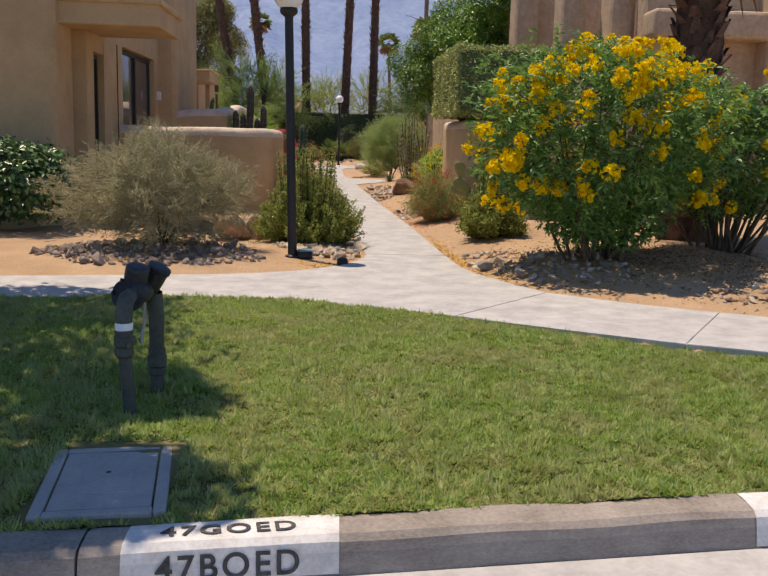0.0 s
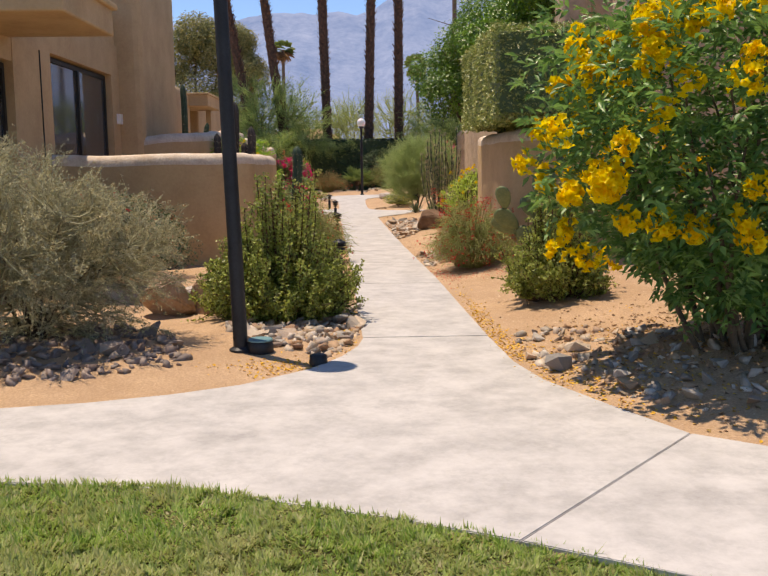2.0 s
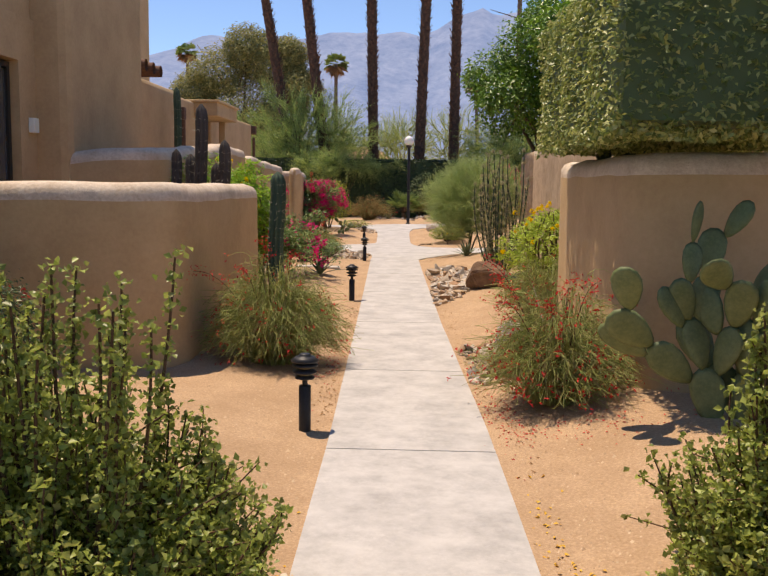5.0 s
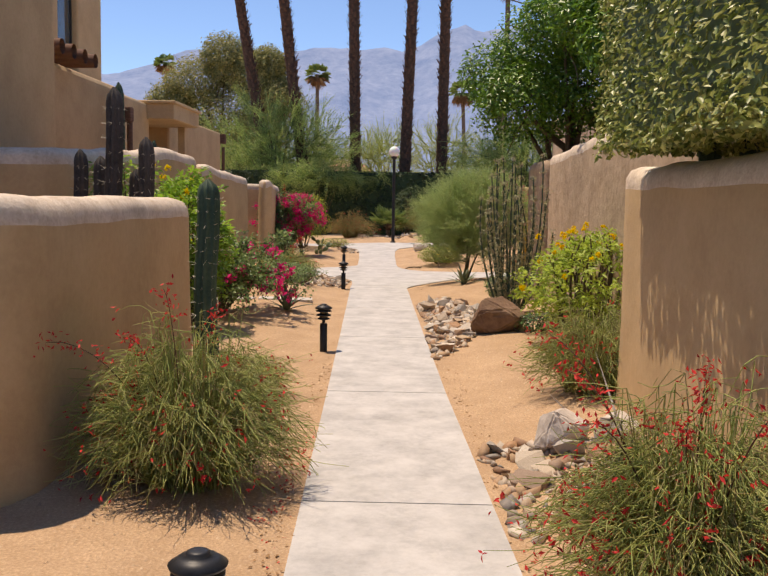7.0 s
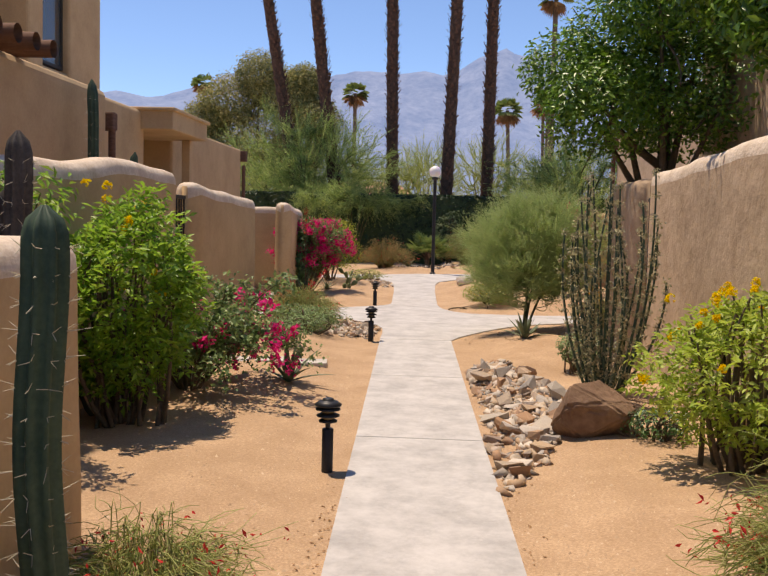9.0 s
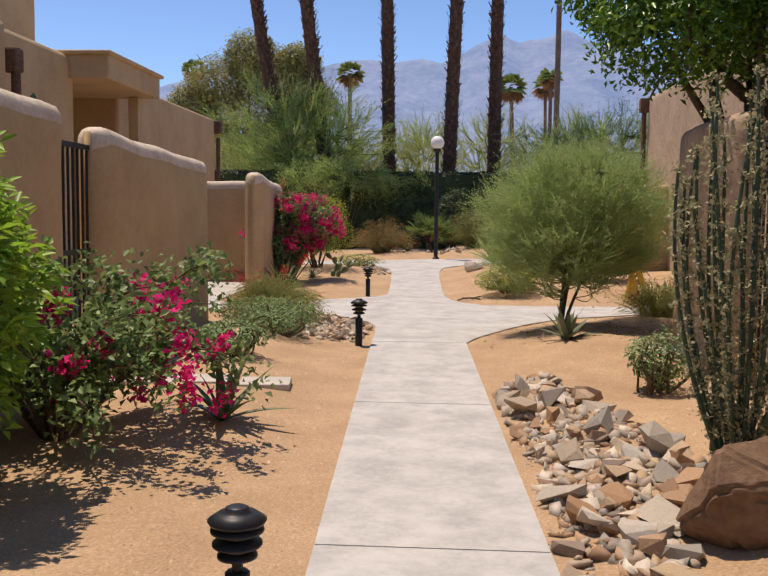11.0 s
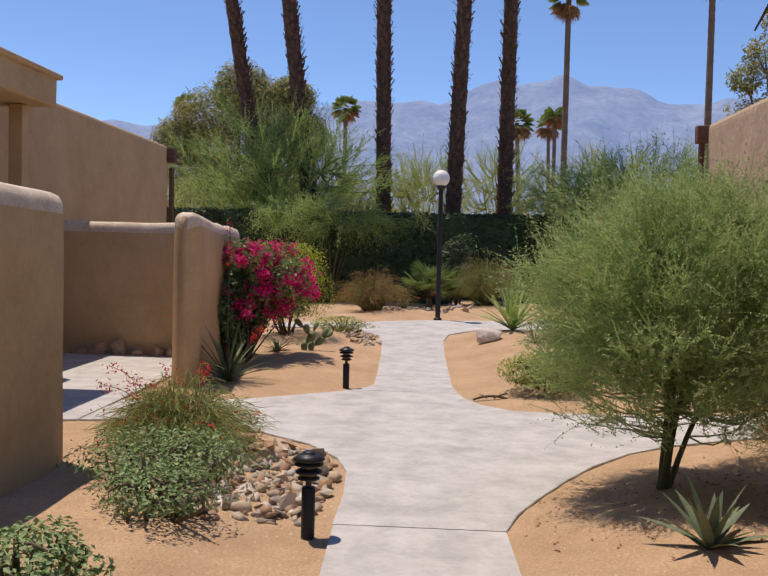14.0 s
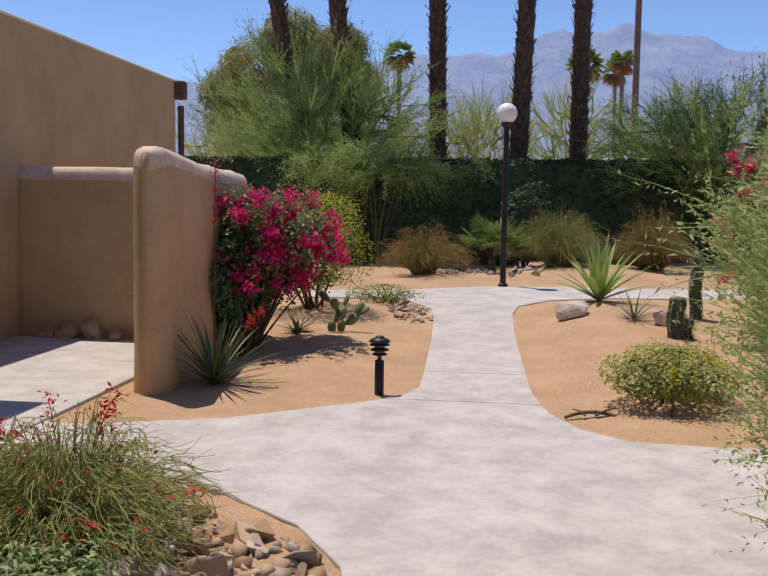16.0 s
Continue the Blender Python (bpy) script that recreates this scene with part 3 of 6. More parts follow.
def grass(n, x0, x1, size, seed):
    """Short mown blades in small tufts that lie over in their own directions."""
    rng = np.random.default_rng(seed)
    x = rng.uniform(x0, x1, n)
    lo = kerb_y(x) + 0.155
    hi = np.interp(x, [a for a, b in lawn_edge], [b for a, b in lawn_edge]) + 0.035
    y = lo + (hi - lo) * rng.random(n)
    out = ~((x > 0.40) & (x < 0.92) & (y > 6.02) & (y < 6.86))
    tuft = field(x, y, 0.055, 5)
    out &= rng.random(n) < 0.35 + 1.1 * tuft * (0.5 + field(x, y, 0.4, 6))
    x, y, tuft = x[out], y[out], tuft[out]
    n = len(x)
    z = -0.107 + 0.112 * np.clip((y - kerb_y(x)) / 3.6, 0, 1) + 0.008 * np.sin(x * 5 + y * 7)
    a = 12 * field(x, y, 0.09, 7) + rng.normal(0, 0.9, n)
    lean = np.clip(rng.normal(0.85, 0.35, n), 0.1, 1.4)
    h = size * rng.uniform(0.6, 1.35, n) * (0.45 + 0.9 * tuft) * (0.7 + 0.5 * field(x, y, 0.3, 8))
    w = 0.0042 * rng.uniform(0.7, 1.6, n)
    base = np.stack([x, y, z], 1)
    side = np.stack([-np.sin(a), np.cos(a), 0 * a], 1) * w[:, None]
    tip = base + np.stack([np.cos(a) * np.sin(lean), np.sin(a) * np.sin(lean), np.cos(lean)], 1) * h[:, None]
    v = np.stack([base - side, base + side, tip], 1).reshape(-1, 3)
    return mesh_arrays("grass", v, np.arange(3 * n).reshape(-1, 3), 3)


g = place("grass", grass(600000, -1.8, 5.2, 0.033, 3), GRASS, lawn)
g["kind"] = "stuff"
g = place("grass", grass(70000, -9, 10, 0.055, 4), GRASS, lawn)
g["kind"] = "stuff"

walks = thing("pavement", (0, 0, 0), "pale broom-finished concrete walk in cast slabs", "pavement", kind="structure")
for poly in POLYGONS:
    place("slab", prism(poly, -0.12, 0.014, 0.004), CONCRETE, walks)


# ---- adobe walls: a soft, hand-smoothed section swept along a line ----
def adobe_wall(name, line, height, thick, label, material=None, seed=1, swell=0.03, cap=True, ends=True, tops=None):
    """line: (x, y) corners; tops: heights at those corners."""
    rng = random.Random(seed)
    pts, hs = [], []
    tops = tops or [height] * len(line)
    for (a, ha), (b, hb) in zip(zip(line, tops), list(zip(line, tops))[1:]):
        n = max(2, int(math.dist(a, b) / 0.13))
        for i in range(n):
            t = i / n
            s = t * t * (3 - 2 * t)
            pts.append(Vector((a[0] + (b[0] - a[0]) * t, a[1] + (b[1] - a[1]) * t)))
            hs.append(ha + (hb - ha) * s)
    pts.append(Vector(line[-1]))
    hs.append(tops[-1])
    # round the corners of the plan
    for _ in range(3):
        pts = [pts[0]] + [(pts[i - 1] + 2 * pts[i] + pts[i + 1]) / 4 for i in range(1, len(pts) - 1)] + [pts[-1]]
    zs = [-0.3, 0.0, 0.35, 0.7]
    rings = []
    bm = bmesh.new()
    total = len(pts)
    for i, p in enumerate(pts):
        d = (pts[min(i + 1, total - 1)] - pts[max(i - 1, 0)]).normalized()
        nrm = Vector((-d.y, d.x))
        e = min(i, total - 1 - i) * 0.13 if ends else 9
        r = thick / 2
        k = 1.0 if e >= r else math.sqrt(max(0.03, 1 - (1 - e / r) ** 2))
        h = hs[i] - (0 if e >= r else 0.05 * (1 - e / r) ** 2)
        sec = [(r * k * (1.0 + 0.1 * (1 - z / 1.0) * (z < 0.5)), z) for z in zs] + [(r * k, h - 0.45), (r * k, h - 0.14), (r * k * 0.94, h - 0.07), (r * k * 0.72, h - 0.022), (r * k * 0.3, h)]
        ring = []
        for o, z in sec + [(-o, z) for o, z in sec[::-1]]:
            q = Vector((p.x, p.y, z))
            wob = noise.noise(q * 1.7 + Vector((seed * 7.3, 0, 0))) * swell + noise.noise(q * 6.0) * swell * 0.25
            top_wob = noise.noise(Vector((p.x * 1.9, p.y * 1.9, seed))) * 0.02 if z > h - 0.3 else 0
            ring.append(bm.verts.new((p.x + nrm.x * (o + math.copysign(wob, o)), p.y + nrm.y * (o + math.copysign(wob, o)), z + top_wob)))
        rings.append(ring)
    n = len(rings[0])
    cap_faces = []
    for a, b in zip(rings, rings[1:]):
        for j in range(n - 1):
            f = bm.faces.new((a[j], b[j], b[j + 1], a[j + 1]))
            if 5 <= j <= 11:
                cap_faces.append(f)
    bm.faces.new(rings[0])
    bm.faces.new(rings[-1][::-1])
    bmesh.ops.recalc_face_normals(bm, faces=bm.faces)
    me = bpy.data.meshes.new(name)
    for f in bm.faces:
        f.smooth = True
    # The rounded top takes the paler cap material.
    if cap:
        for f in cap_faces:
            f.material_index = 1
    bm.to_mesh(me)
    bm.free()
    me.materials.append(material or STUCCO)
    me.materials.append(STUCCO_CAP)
    ob = new(name, me)
    return tagged(ob, label, "wall", kind="structure")


adobe_wall("wall_patio", [(-2.1, 18.2), (0.42, 18.2), (0.47, 18.26), (0.47, 21.35)], 1.45, 0.3, "rounded tan stucco garden wall round a patio", seed=2)
adobe_wall("wall_court", [(-2.6, 21.6), (-0.75, 21.7), (-0.72, 24.0), (-0.7, 25.2), (-0.7, 26.68)], 1.8, 0.28, "tan stucco courtyard wall with a wavy pale top", seed=3, tops=[1.7, 1.85, 1.95, 2.06, 2.02])
adobe_wall("wall_gate_side", [(-0.7, 27.38), (-0.66, 28.2), (-0.62, 30.28)], 1.88, 0.28, "tan stucco garden wall beside an iron gate", seed=4, tops=[1.95, 1.9, 1.85])
adobe_wall("wall_pier", [(-0.76, 33.9), (-0.88, 35.4), (-1.03, 37.2)], 1.86, 0.25, "short rounded tan stucco wall behind bougainvillea", seed=5, tops=[1.9, 1.82, 1.8], swell=0.045)
adobe_wall("wall_entry", [(-3.3, 36.6), (-1.1, 36.55)], 1.84, 0.2, "plain tan stucco wall across an entry court", seed=6, swell=0.015, ends=False)
adobe_wall("wall_hedged", [(5.4, 17.35), (3.9, 17.35), (3.86, 17.45), (3.84, 20.2)], 1.68, 0.28, "brown stucco garden wall under a clipped hedge", seed=7)
adobe_wall("wall_tree_side", [(4.45, 20.4), (4.4, 23.5), (4.36, 26.45)], 2.14, 0.3, "tan stucco garden wall dappled with tree shade", seed=8, material=STUCCO_ROUGH, tops=[2.2, 2.18, 2.1], swell=0.04)
adobe_wall("wall_gate_far", [(4.42, 27.4), (4.46, 29.15)], 2.1, 0.3, "weathered stucco garden wall past an iron gate", seed=9, material=STUCCO_ROUGH, cap=False)
adobe_wall("wall_low_far", [(5.3, 38.3), (6.6, 38.3)], 1.9, 0.25, "low brown stucco wall beside a house", seed=10, cap=False)


# ---- houses ----
def rounded_mass(bm, lo, hi, r=0.09):
    return box(bm, lo, hi, r, 4)


def house(name, label):
    return thing(name, (0, 0, 0), label, "house")


def mass(name, parent, *specs, material=None, r=0.09, label=""):
    bm = bmesh.new()
    for lo, hi in specs:
        rounded_mass(bm, lo, hi, r)
    for v in bm.verts:
        k = noise.noise(v.co * 0.9) * 0.02
        v.co.x += k
        v.co.y += k
    ob = place(name, bm, material or STUCCO, parent, label)
    return ob


def window(parent, x, y0, y1, z0, z1, depth=0.12, sash=True):
    """A dark metal window in a wall that faces +x; x is the wall's face."""
    w = part("window", boxes(((x - depth - 0.03, y0, z0), (x - depth + 0.03, y0 + 0.06, z1)), ((x - depth - 0.03, y1 - 0.06, z0), (x - depth + 0.03, y1, z1)),
                             ((x - depth - 0.03, y0 + 0.06, z0), (x - depth + 0.03, y1 - 0.06, z0 + 0.06)), ((x - depth - 0.03, y0 + 0.06, z1 - 0.06), (x - depth + 0.03, y1 - 0.06, z1))), BRONZE, parent, "dark bronze sliding window frame")
    mid = (y0 + y1) / 2
    if sash:
        part("sash_bar", boxes(((x - depth - 0.04, mid - 0.035, z0 + 0.06), (x - depth + 0.04, mid + 0.035, z1 - 0.06))), BRONZE, w)
        panes = ((y0 + 0.06, mid - 0.035), (mid + 0.035, y1 - 0.06))
    else:
        panes = ((y0 + 0.06, y1 - 0.06),)
    for a, b in panes:
        p = part("pane", boxes(((x - depth - 0.005, a, z0 + 0.06), (x - depth + 0.005, b, z1 - 0.06))), GLASS, w)
        p.visible_shadow = False
    # Flat dark sheet behind the glass stands in for the unlit room.
    part("room_sheet", boxes(((x - depth - 0.13, y0 + 0.02, z0 + 0.02), (x - depth - 0.11, y1 - 0.02, z1 - 0.02))), ROOM_DARK, w)
    return w


house_a = house("house", "two-storey tan stucco adobe-style house with dark windows")
# south mass, window wing with openings, tower
mass("front_wing", house_a, ((-9, 15.2, -0.3), (-2.05, 16.05, 4.6)), ((-9, 16.0, -0.3), (-2.35, 24.0, 3.25)), r=0.14)
F = -1.88
for lo, hi in (((-2.3, 16.04, -0.3), (F, 16.42, 3.2)), ((-2.3, 17.05, -0.3), (F, 18.3, 3.2)), ((-2.3, 21.05, -0.3), (F, 21.5, 3.2)),
               ((-2.3, 16.42, 2.47), (F, 17.05, 3.2)), ((-2.3, 16.42, -0.3), (F, 17.05, 0.55)), ((-2.3, 18.3, 2.72), (F, 21.05, 3.2)), ((-2.3, 18.3, -0.3), (F, 21.05, 0.7))):
    mass("window_wall", house_a, (lo, hi), r=0.004)
mass("tower", house_a, ((-7, 21.45, -0.3), (-1.5, 24.15, 6.4)), r=0.2)
mass("roof_overhang", house_a, ((-2.2, 15.35, 2.72), (-0.74, 17.0, 3.02)), ((-2.25, 15.3, 3.0), (-0.69, 17.05, 3.07)), r=0.03, label="projecting stucco roof overhang")
mass("column", house_a, ((-2.2, 16.06, -0.3), (-1.84, 16.34, 2.74)), r=0.09)
mass("parapet", house_a, ((-2.4, 17.0, 3.1), (F - 0.02, 20.1, 3.42)), ((-2.4, 20.0, 3.1), (F - 0.03, 21.5, 3.75)), r=0.12)
window(house_a, F, 16.44, 17.03, 0.57, 2.45, sash=False)
window(house_a, F, 18.32, 21.03, 0.72, 2.7)
lampbox = part("wall_lamp", boxes(((F, 21.25, 1.98), (F + 0.07, 21.37, 2.14), 0.01)), GLOBE, house_a, "small white wall lamp")
part("cable", tubes("cable", [(np.array([(-1.872, 17.9, 0.3), (-1.872, 17.9, 2.7)]), [0.009, 0.009])], 6), BRONZE, house_a)

house_b = house("house", "long low tan stucco house with a roof overhang and doorway")
mass("wing", house_b, ((-8, 24.6, -0.3), (-2.5, 29.8, 3.3)), r=0.16)
mass("wing", house_b, ((-8, 29.7, -0.3), (-2.75, 32.1, 3.3)), r=0.1)
mass("wing", house_b, ((-8, 32.0, -0.3), (-3.9, 34.4, 2.97)), r=0.05)
mass("wing", house_b, ((-8, 34.6, -0.3), (-3.22, 41.3, 3.42)), ((-3.95, 34.0, -0.3), (-2.85, 34.7, 3.35)), r=0.08)
mass("roof_overhang", house_b, ((-4.2, 31.9, 2.98), (-2.22, 34.0, 3.3)), ((-4.25, 31.85, 3.28), (-2.17, 34.05, 3.34)), r=0.03, label="projecting stucco roof overhang")
mass("upper_storey", house_b, ((-10, 26.0, 3.0), (-5.6, 32.6, 7.2)), ((-9, 32.5, 3.0), (-4.9, 33.1, 7.2)), ((-9, 34.1, 3.0), (-4.85, 35.6, 7.2)), ((-9, 33.0, 3.0), (-4.9, 34.2, 4.2)), r=0.08)
w = window(house_b, -4.9, 33.12, 34.08, 4.25, 7.1, sash=False)
# Dark panel fills in for the shade of the open recess.
part("doorway", boxes(((-3.9, 32.9, 0.0), (-3.87, 33.8, 2.3))), VIGA, house_b, "dark panel standing in for a shaded entry recess")
part("post", boxes(((-2.6, 33.7, -0.2), (-2.45, 33.85, 2.97), 0.01)), STUCCO, house_b)
for y in (29.78, 41.2):
    part("scupper", boxes(((-3.27 if y > 35 else -2.62, y, 2.75 if y < 35 else 3.1), (-3.07 if y > 35 else -2.42, y + 0.2, 3.0 if y < 35 else 3.38), 0.03)), VIGA, house_b)
    part("downspout", tubes("downspout", [(np.array([(-3.15 if y > 35 else -2.47, y + 0.1, 0.0), (-3.15 if y > 35 else -2.47, y + 0.1, 3.0)]), [0.05, 0.05])], 8), VIGA, house_b)
for i in range(4):
    part("viga", tubes("viga", [(np.array([(-3.2, 26.0 + i * 0.42, 3.38), (-2.15, 26.0 + i * 0.42, 3.38)]), [0.1, 0.1])], 12), VIGA, house_b, "round timber roof beam end")

house_c = house("house", "rough tan stucco house with buttresses behind flowering shrubs")
mass("wall", house_c, ((6.2, 19.6, -0.3), (14, 22.6, 3.3)), ((7.2, 19.4, 2.3), (12, 20, 4.8)), ((5.6, 22.5, -0.3), (14, 30, 4.9)), material=STUCCO_ROUGH, r=0.2)
for x0, y0 in ((5.42, 22.3), (6.0, 20.7), (6.75, 20.0), (9.3, 18.9)):
    mass("buttress", house_c, ((x0, y0, -0.3), (x0 + 0.5, y0 + 0.8, 4.9)), material=STUCCO_ROUGH, r=0.18)
mass("beam", house_c, ((7.2, 18.9, 3.25), (9.4, 19.6, 3.75)), material=STUCCO_ROUGH, r=0.12)

house_d = house("house", "single-storey rough stucco house with a roof scupper")
mass("wall", house_d, ((6.45, 31.2, -0.3), (13, 40.3, 3.85)), material=STUCCO_ROUGH, r=0.16)
part("scupper", boxes(((6.28, 40.15, 3.5), (6.5, 40.35, 3.8), 0.03)), VIGA, house_d)
part("downspout", tubes("downspout", [(np.array([(6.38, 40.25, 0.2), (6.38, 40.25, 3.55)]), [0.05, 0.05])], 8), VIGA, house_d)

far_house = house("house", "distant house with a red tile roof beyond the hedge")
part("wall", boxes(((-5.2, 69, -0.5), (0.6, 77, 2.9))), STUCCO, far_house)
bm = bmesh.new()
v = [bm.verts.new(c) for c in ((-5.8, 68, 2.8), (1.2, 68, 2.8), (1.2, 78, 2.8), (-5.8, 78, 2.8), (-3.8, 73, 4.1), (-0.8, 73, 4.1))]
for f in ((0, 1, 5, 4), (1, 2, 5), (2, 3, 4, 5), (3, 0, 4), (3, 2, 1, 0)):
    bm.faces.new([v[i] for i in f])
part("roof", bm, TERRACOTTA, far_house)


def iron_gate(at, turn, label, scrolls=True):
    """Upright bars between two rails; about 0.65 m wide."""
    g = thing("gate", at, label, "gate")
    g.rotation_euler[2] = radians(turn)
    lines = [(np.array([(x, 0, 0.08), (x, 0, 1.78)]), [0.011, 0.011]) for x in np.linspace(-0.31, 0.31, 8)]
    for l in lines:
        part("bar", tubes("bar", [l], 6), BLACK_METAL, g)
    for z in (0.1, 0.95, 1.76):
        part("rail", boxes(((-0.34, -0.015, z - 0.02), (0.34, 0.015, z + 0.02))), BLACK_METAL, g)
    if scrolls:
        for x in (-0.18, 0, 0.18):
            a = np.linspace(0, 5, 16)
            c = np.stack([x + 0.06 * np.cos(a), 0 * a, 0.6 + 0.09 * np.sin(a) + 0.01 * a], 1)
            part("scroll", tubes("scroll", [(c, [0.012] * 16)], 6), BLACK_METAL, g)
    return g


iron_gate((-0.7, 27.04, 0.02), 90, "black wrought iron garden gate with scrolls, closed")
iron_gate((4.41, 26.93, 0.1), 90, "black barred iron garden gate, closed", False)


# ---- lamps ----
def lamp_post(at, label):
    l = thing("lamp_post", at, label, "lamp post", "globe lamp posts")
    part("pole", tubes("pole", [(np.array([(0, 0, -0.1), (0, 0, 1.4), (0, 0, 2.6)]), [0.05, 0.047, 0.045])], 16), BLACK_METAL, l, smooth=True)
    part("collar", lathe([(0.046, 2.55), (0.085, 2.58), (0.095, 2.61), (0.09, 2.64), (0.06, 2.65)], 20), BLACK_METAL, l, smooth=True)
    bm = bmesh.new()
    bmesh.ops.create_uvsphere(bm, u_segments=28, v_segments=18, radius=0.165, matrix=Matrix.Translation((0, 0, 2.78)))
    part("globe", bm, GLOBE, l, "white round acrylic globe", True)
    part("base_ring", lathe([(0.08, -0.03), (0.08, 0.015), (0.052, 0.03)], 16), BLACK_METAL, l)
    return l


near_lamp = lamp_post((1.155, 12.74, gz(1.155, 12.74)), "black pole lamp with a white globe beside the walk")
near_lamp.rotation_euler[1] = -0.025
far_lamp = lamp_post((1.93, 41.9, gz(1.93, 43)), "black pole lamp with a white globe past the crossing")
far_lamp.location = (1.95, 42.3, gz(1.95, 42.9) - 0.06)

puck = thing("ground_light", (1.29, 12.72, gz(1.29, 12.72)), "round black ground light with a teal cap", "ground light")
part("body", lathe([(0.085, -0.03), (0.09, 0.03), (0.085, 0.07), (0.08, 0.075)], 24), BLACK_METAL, puck, smooth=True)
part("cap", lathe([(0.084, 0.075), (0.084, 0.085), (0.078, 0.09)], 24), TEAL_CAP, puck, "faded teal plastic cap")
can = thing("ground_light", (1.7, 12.36, gz(1.7, 12.36)), "small dark spot lamp lying among stones", "ground light")
part("body", lathe([(0.05, -0.03), (0.06, 0.02), (0.055, 0.07), (0.03, 0.08)], 16), BLACK_METAL, can, smooth=True)


def bollard(at):
    b = thing("bollard_light", at, "short black tiered bollard light beside the concrete walk", "bollard light", "bollard lights along the walk")
    part("post", lathe([(0.034, -0.08), (0.036, 0.0), (0.036, 0.27), (0.03, 0.275)], 16), BLACK_METAL, b, smooth=True)
    part("neck", lathe([(0.016, 0.27), (0.016, 0.31)], 10), BLACK_METAL, b)
    for r, z in ((0.058, 0.31), (0.072, 0.345), (0.077, 0.385)):
        part("louvre", lathe([(r * 0.55, z), (r, z + 0.006), (r, z + 0.014), (r * 0.5, z + 0.03)], 22), BLACK_METAL, b, smooth=True)
    part("lens", lathe([(0.038, 0.31), (0.038, 0.42)], 14), BRASS, b, "dim lamp lens between the louvres")
    part("cap", lathe([(0.08, 0.415), (0.085, 0.425), (0.055, 0.446), (0.034, 0.449), (0.034, 0.459), (0.024, 0.464)], 22), BLACK_METAL, b, smooth=True)
    return b


first = bollard((1.725, 16.7, gz(1.725, 16.7)))
for x, y, turn in ((1.53, 22.85, 40), (1.3, 29.1, 80), (0.96, 34.3, 10)):
    copy_thing(first, pose(x, y, gz(x, y), 0, 0, turn))

# ---- irrigation fittings on the lawn ----
lid = thing("utility_box", (0.655, 6.43, -0.085), "square concrete utility box lid set in the lawn", "utility box")
lid.rotation_euler[2] = radians(7.5)
part("frame", boxes(((-0.25, -0.37, -0.05), (-0.2, 0.37, 0.012), 0.01), ((0.2, -0.37, -0.05), (0.25, 0.37, 0.012), 0.01), ((-0.2, 0.32, -0.05), (0.2, 0.37, 0.012), 0.01), ((-0.2, -0.37, -0.05), (0.2, -0.32, 0.012), 0.01)), LID_CONCRETE, lid)
part("cover", boxes(((-0.192, -0.312, -0.05), (0.192, 0.312, 0.008), 0.006)), LID_CONCRETE, lid)
part("inset", boxes(((-0.1, -0.16, 0.0), (0.1, 0.16, 0.011), 0.003)), LID_CONCRETE, lid)
# Black disc on the cover stands for the dark inside of a hole.
part("lift_hole_disc", lathe([(0.011, 0.008), (0.011, 0.0125)], 10, at=(0, 0.06, 0)), BLACK_METAL, lid)

pipe = thing("backflow_preventer", (0.55, 7.25, -0.085), "dark green irrigation backflow preventer on two risers", "backflow preventer")
part("riser", tubes("riser", [(np.array([(0.03, 0, -0.1), (0.015, 0, 0.15), (0.0, 0.0, 0.36)]), [0.033] * 3)], 16), GREEN_PIPE, pipe, smooth=True)
part("union", lathe([(0.034, 0.31), (0.046, 0.325), (0.046, 0.36), (0.041, 0.365), (0.05, 0.375), (0.05, 0.415), (0.044, 0.42), (0.046, 0.445), (0.038, 0.455)], 18), GREEN_PIPE, pipe)
part("band", lathe([(0.0425, 0.452), (0.0435, 0.46), (0.0435, 0.482), (0.0425, 0.488)], 18), GLOBE, pipe, "white tape band")
part("elbow", tubes("elbow", [(np.array([(0, 0, 0.44), (0, 0.0, 0.52), (0.003, 0.012, 0.57), (0.008, 0.05, 0.6), (0.014, 0.12, 0.605)]), [0.04, 0.041, 0.042, 0.041, 0.038])], 16), GREEN_PIPE, pipe, smooth=True)


def turned(profile, at, rx=0, ry=0, n=20):
    bm = lathe(profile, n)
    bm.transform(pose(*at, rx, ry, 0))
    return bm


part("flange", turned([(0.05, -0.02), (0.086, -0.015), (0.09, 0.0), (0.086, 0.016), (0.06, 0.022)], (-0.005, 0.15, 0.6), 62, -14), DARK_VALVE, pipe)
part("valve_body", turned([(0.03, -0.14), (0.058, -0.12), (0.062, 0.0), (0.058, 0.12), (0.03, 0.14)], (0.035, 0.25, 0.6), 82, 10), DARK_VALVE, pipe, smooth=True)
part("valve_cap", turned([(0.056, -0.05), (0.06, 0.0), (0.06, 0.07), (0.055, 0.085), (0.03, 0.09)], (0.02, 0.19, 0.66), 14, 12), DARK_VALVE, pipe)
part("valve_cap", turned([(0.05, -0.06), (0.055, 0.0), (0.055, 0.06), (0.062, 0.065), (0.062, 0.085), (0.04, 0.09)], (0.085, 0.3, 0.65), 10, 30), DARK_VALVE, pipe)
for k in range(6):
    part("bolt", lathe([(0.009, 0.0), (0.009, 0.02), (0.005, 0.024)], 6, at=(-0.005 + 0.076 * math.cos(k * 1.047), 0.13 + 0.04 * math.sin(k * 1.047), 0.6 + 0.066 * math.sin(k * 1.047))), DARK_VALVE, pipe)
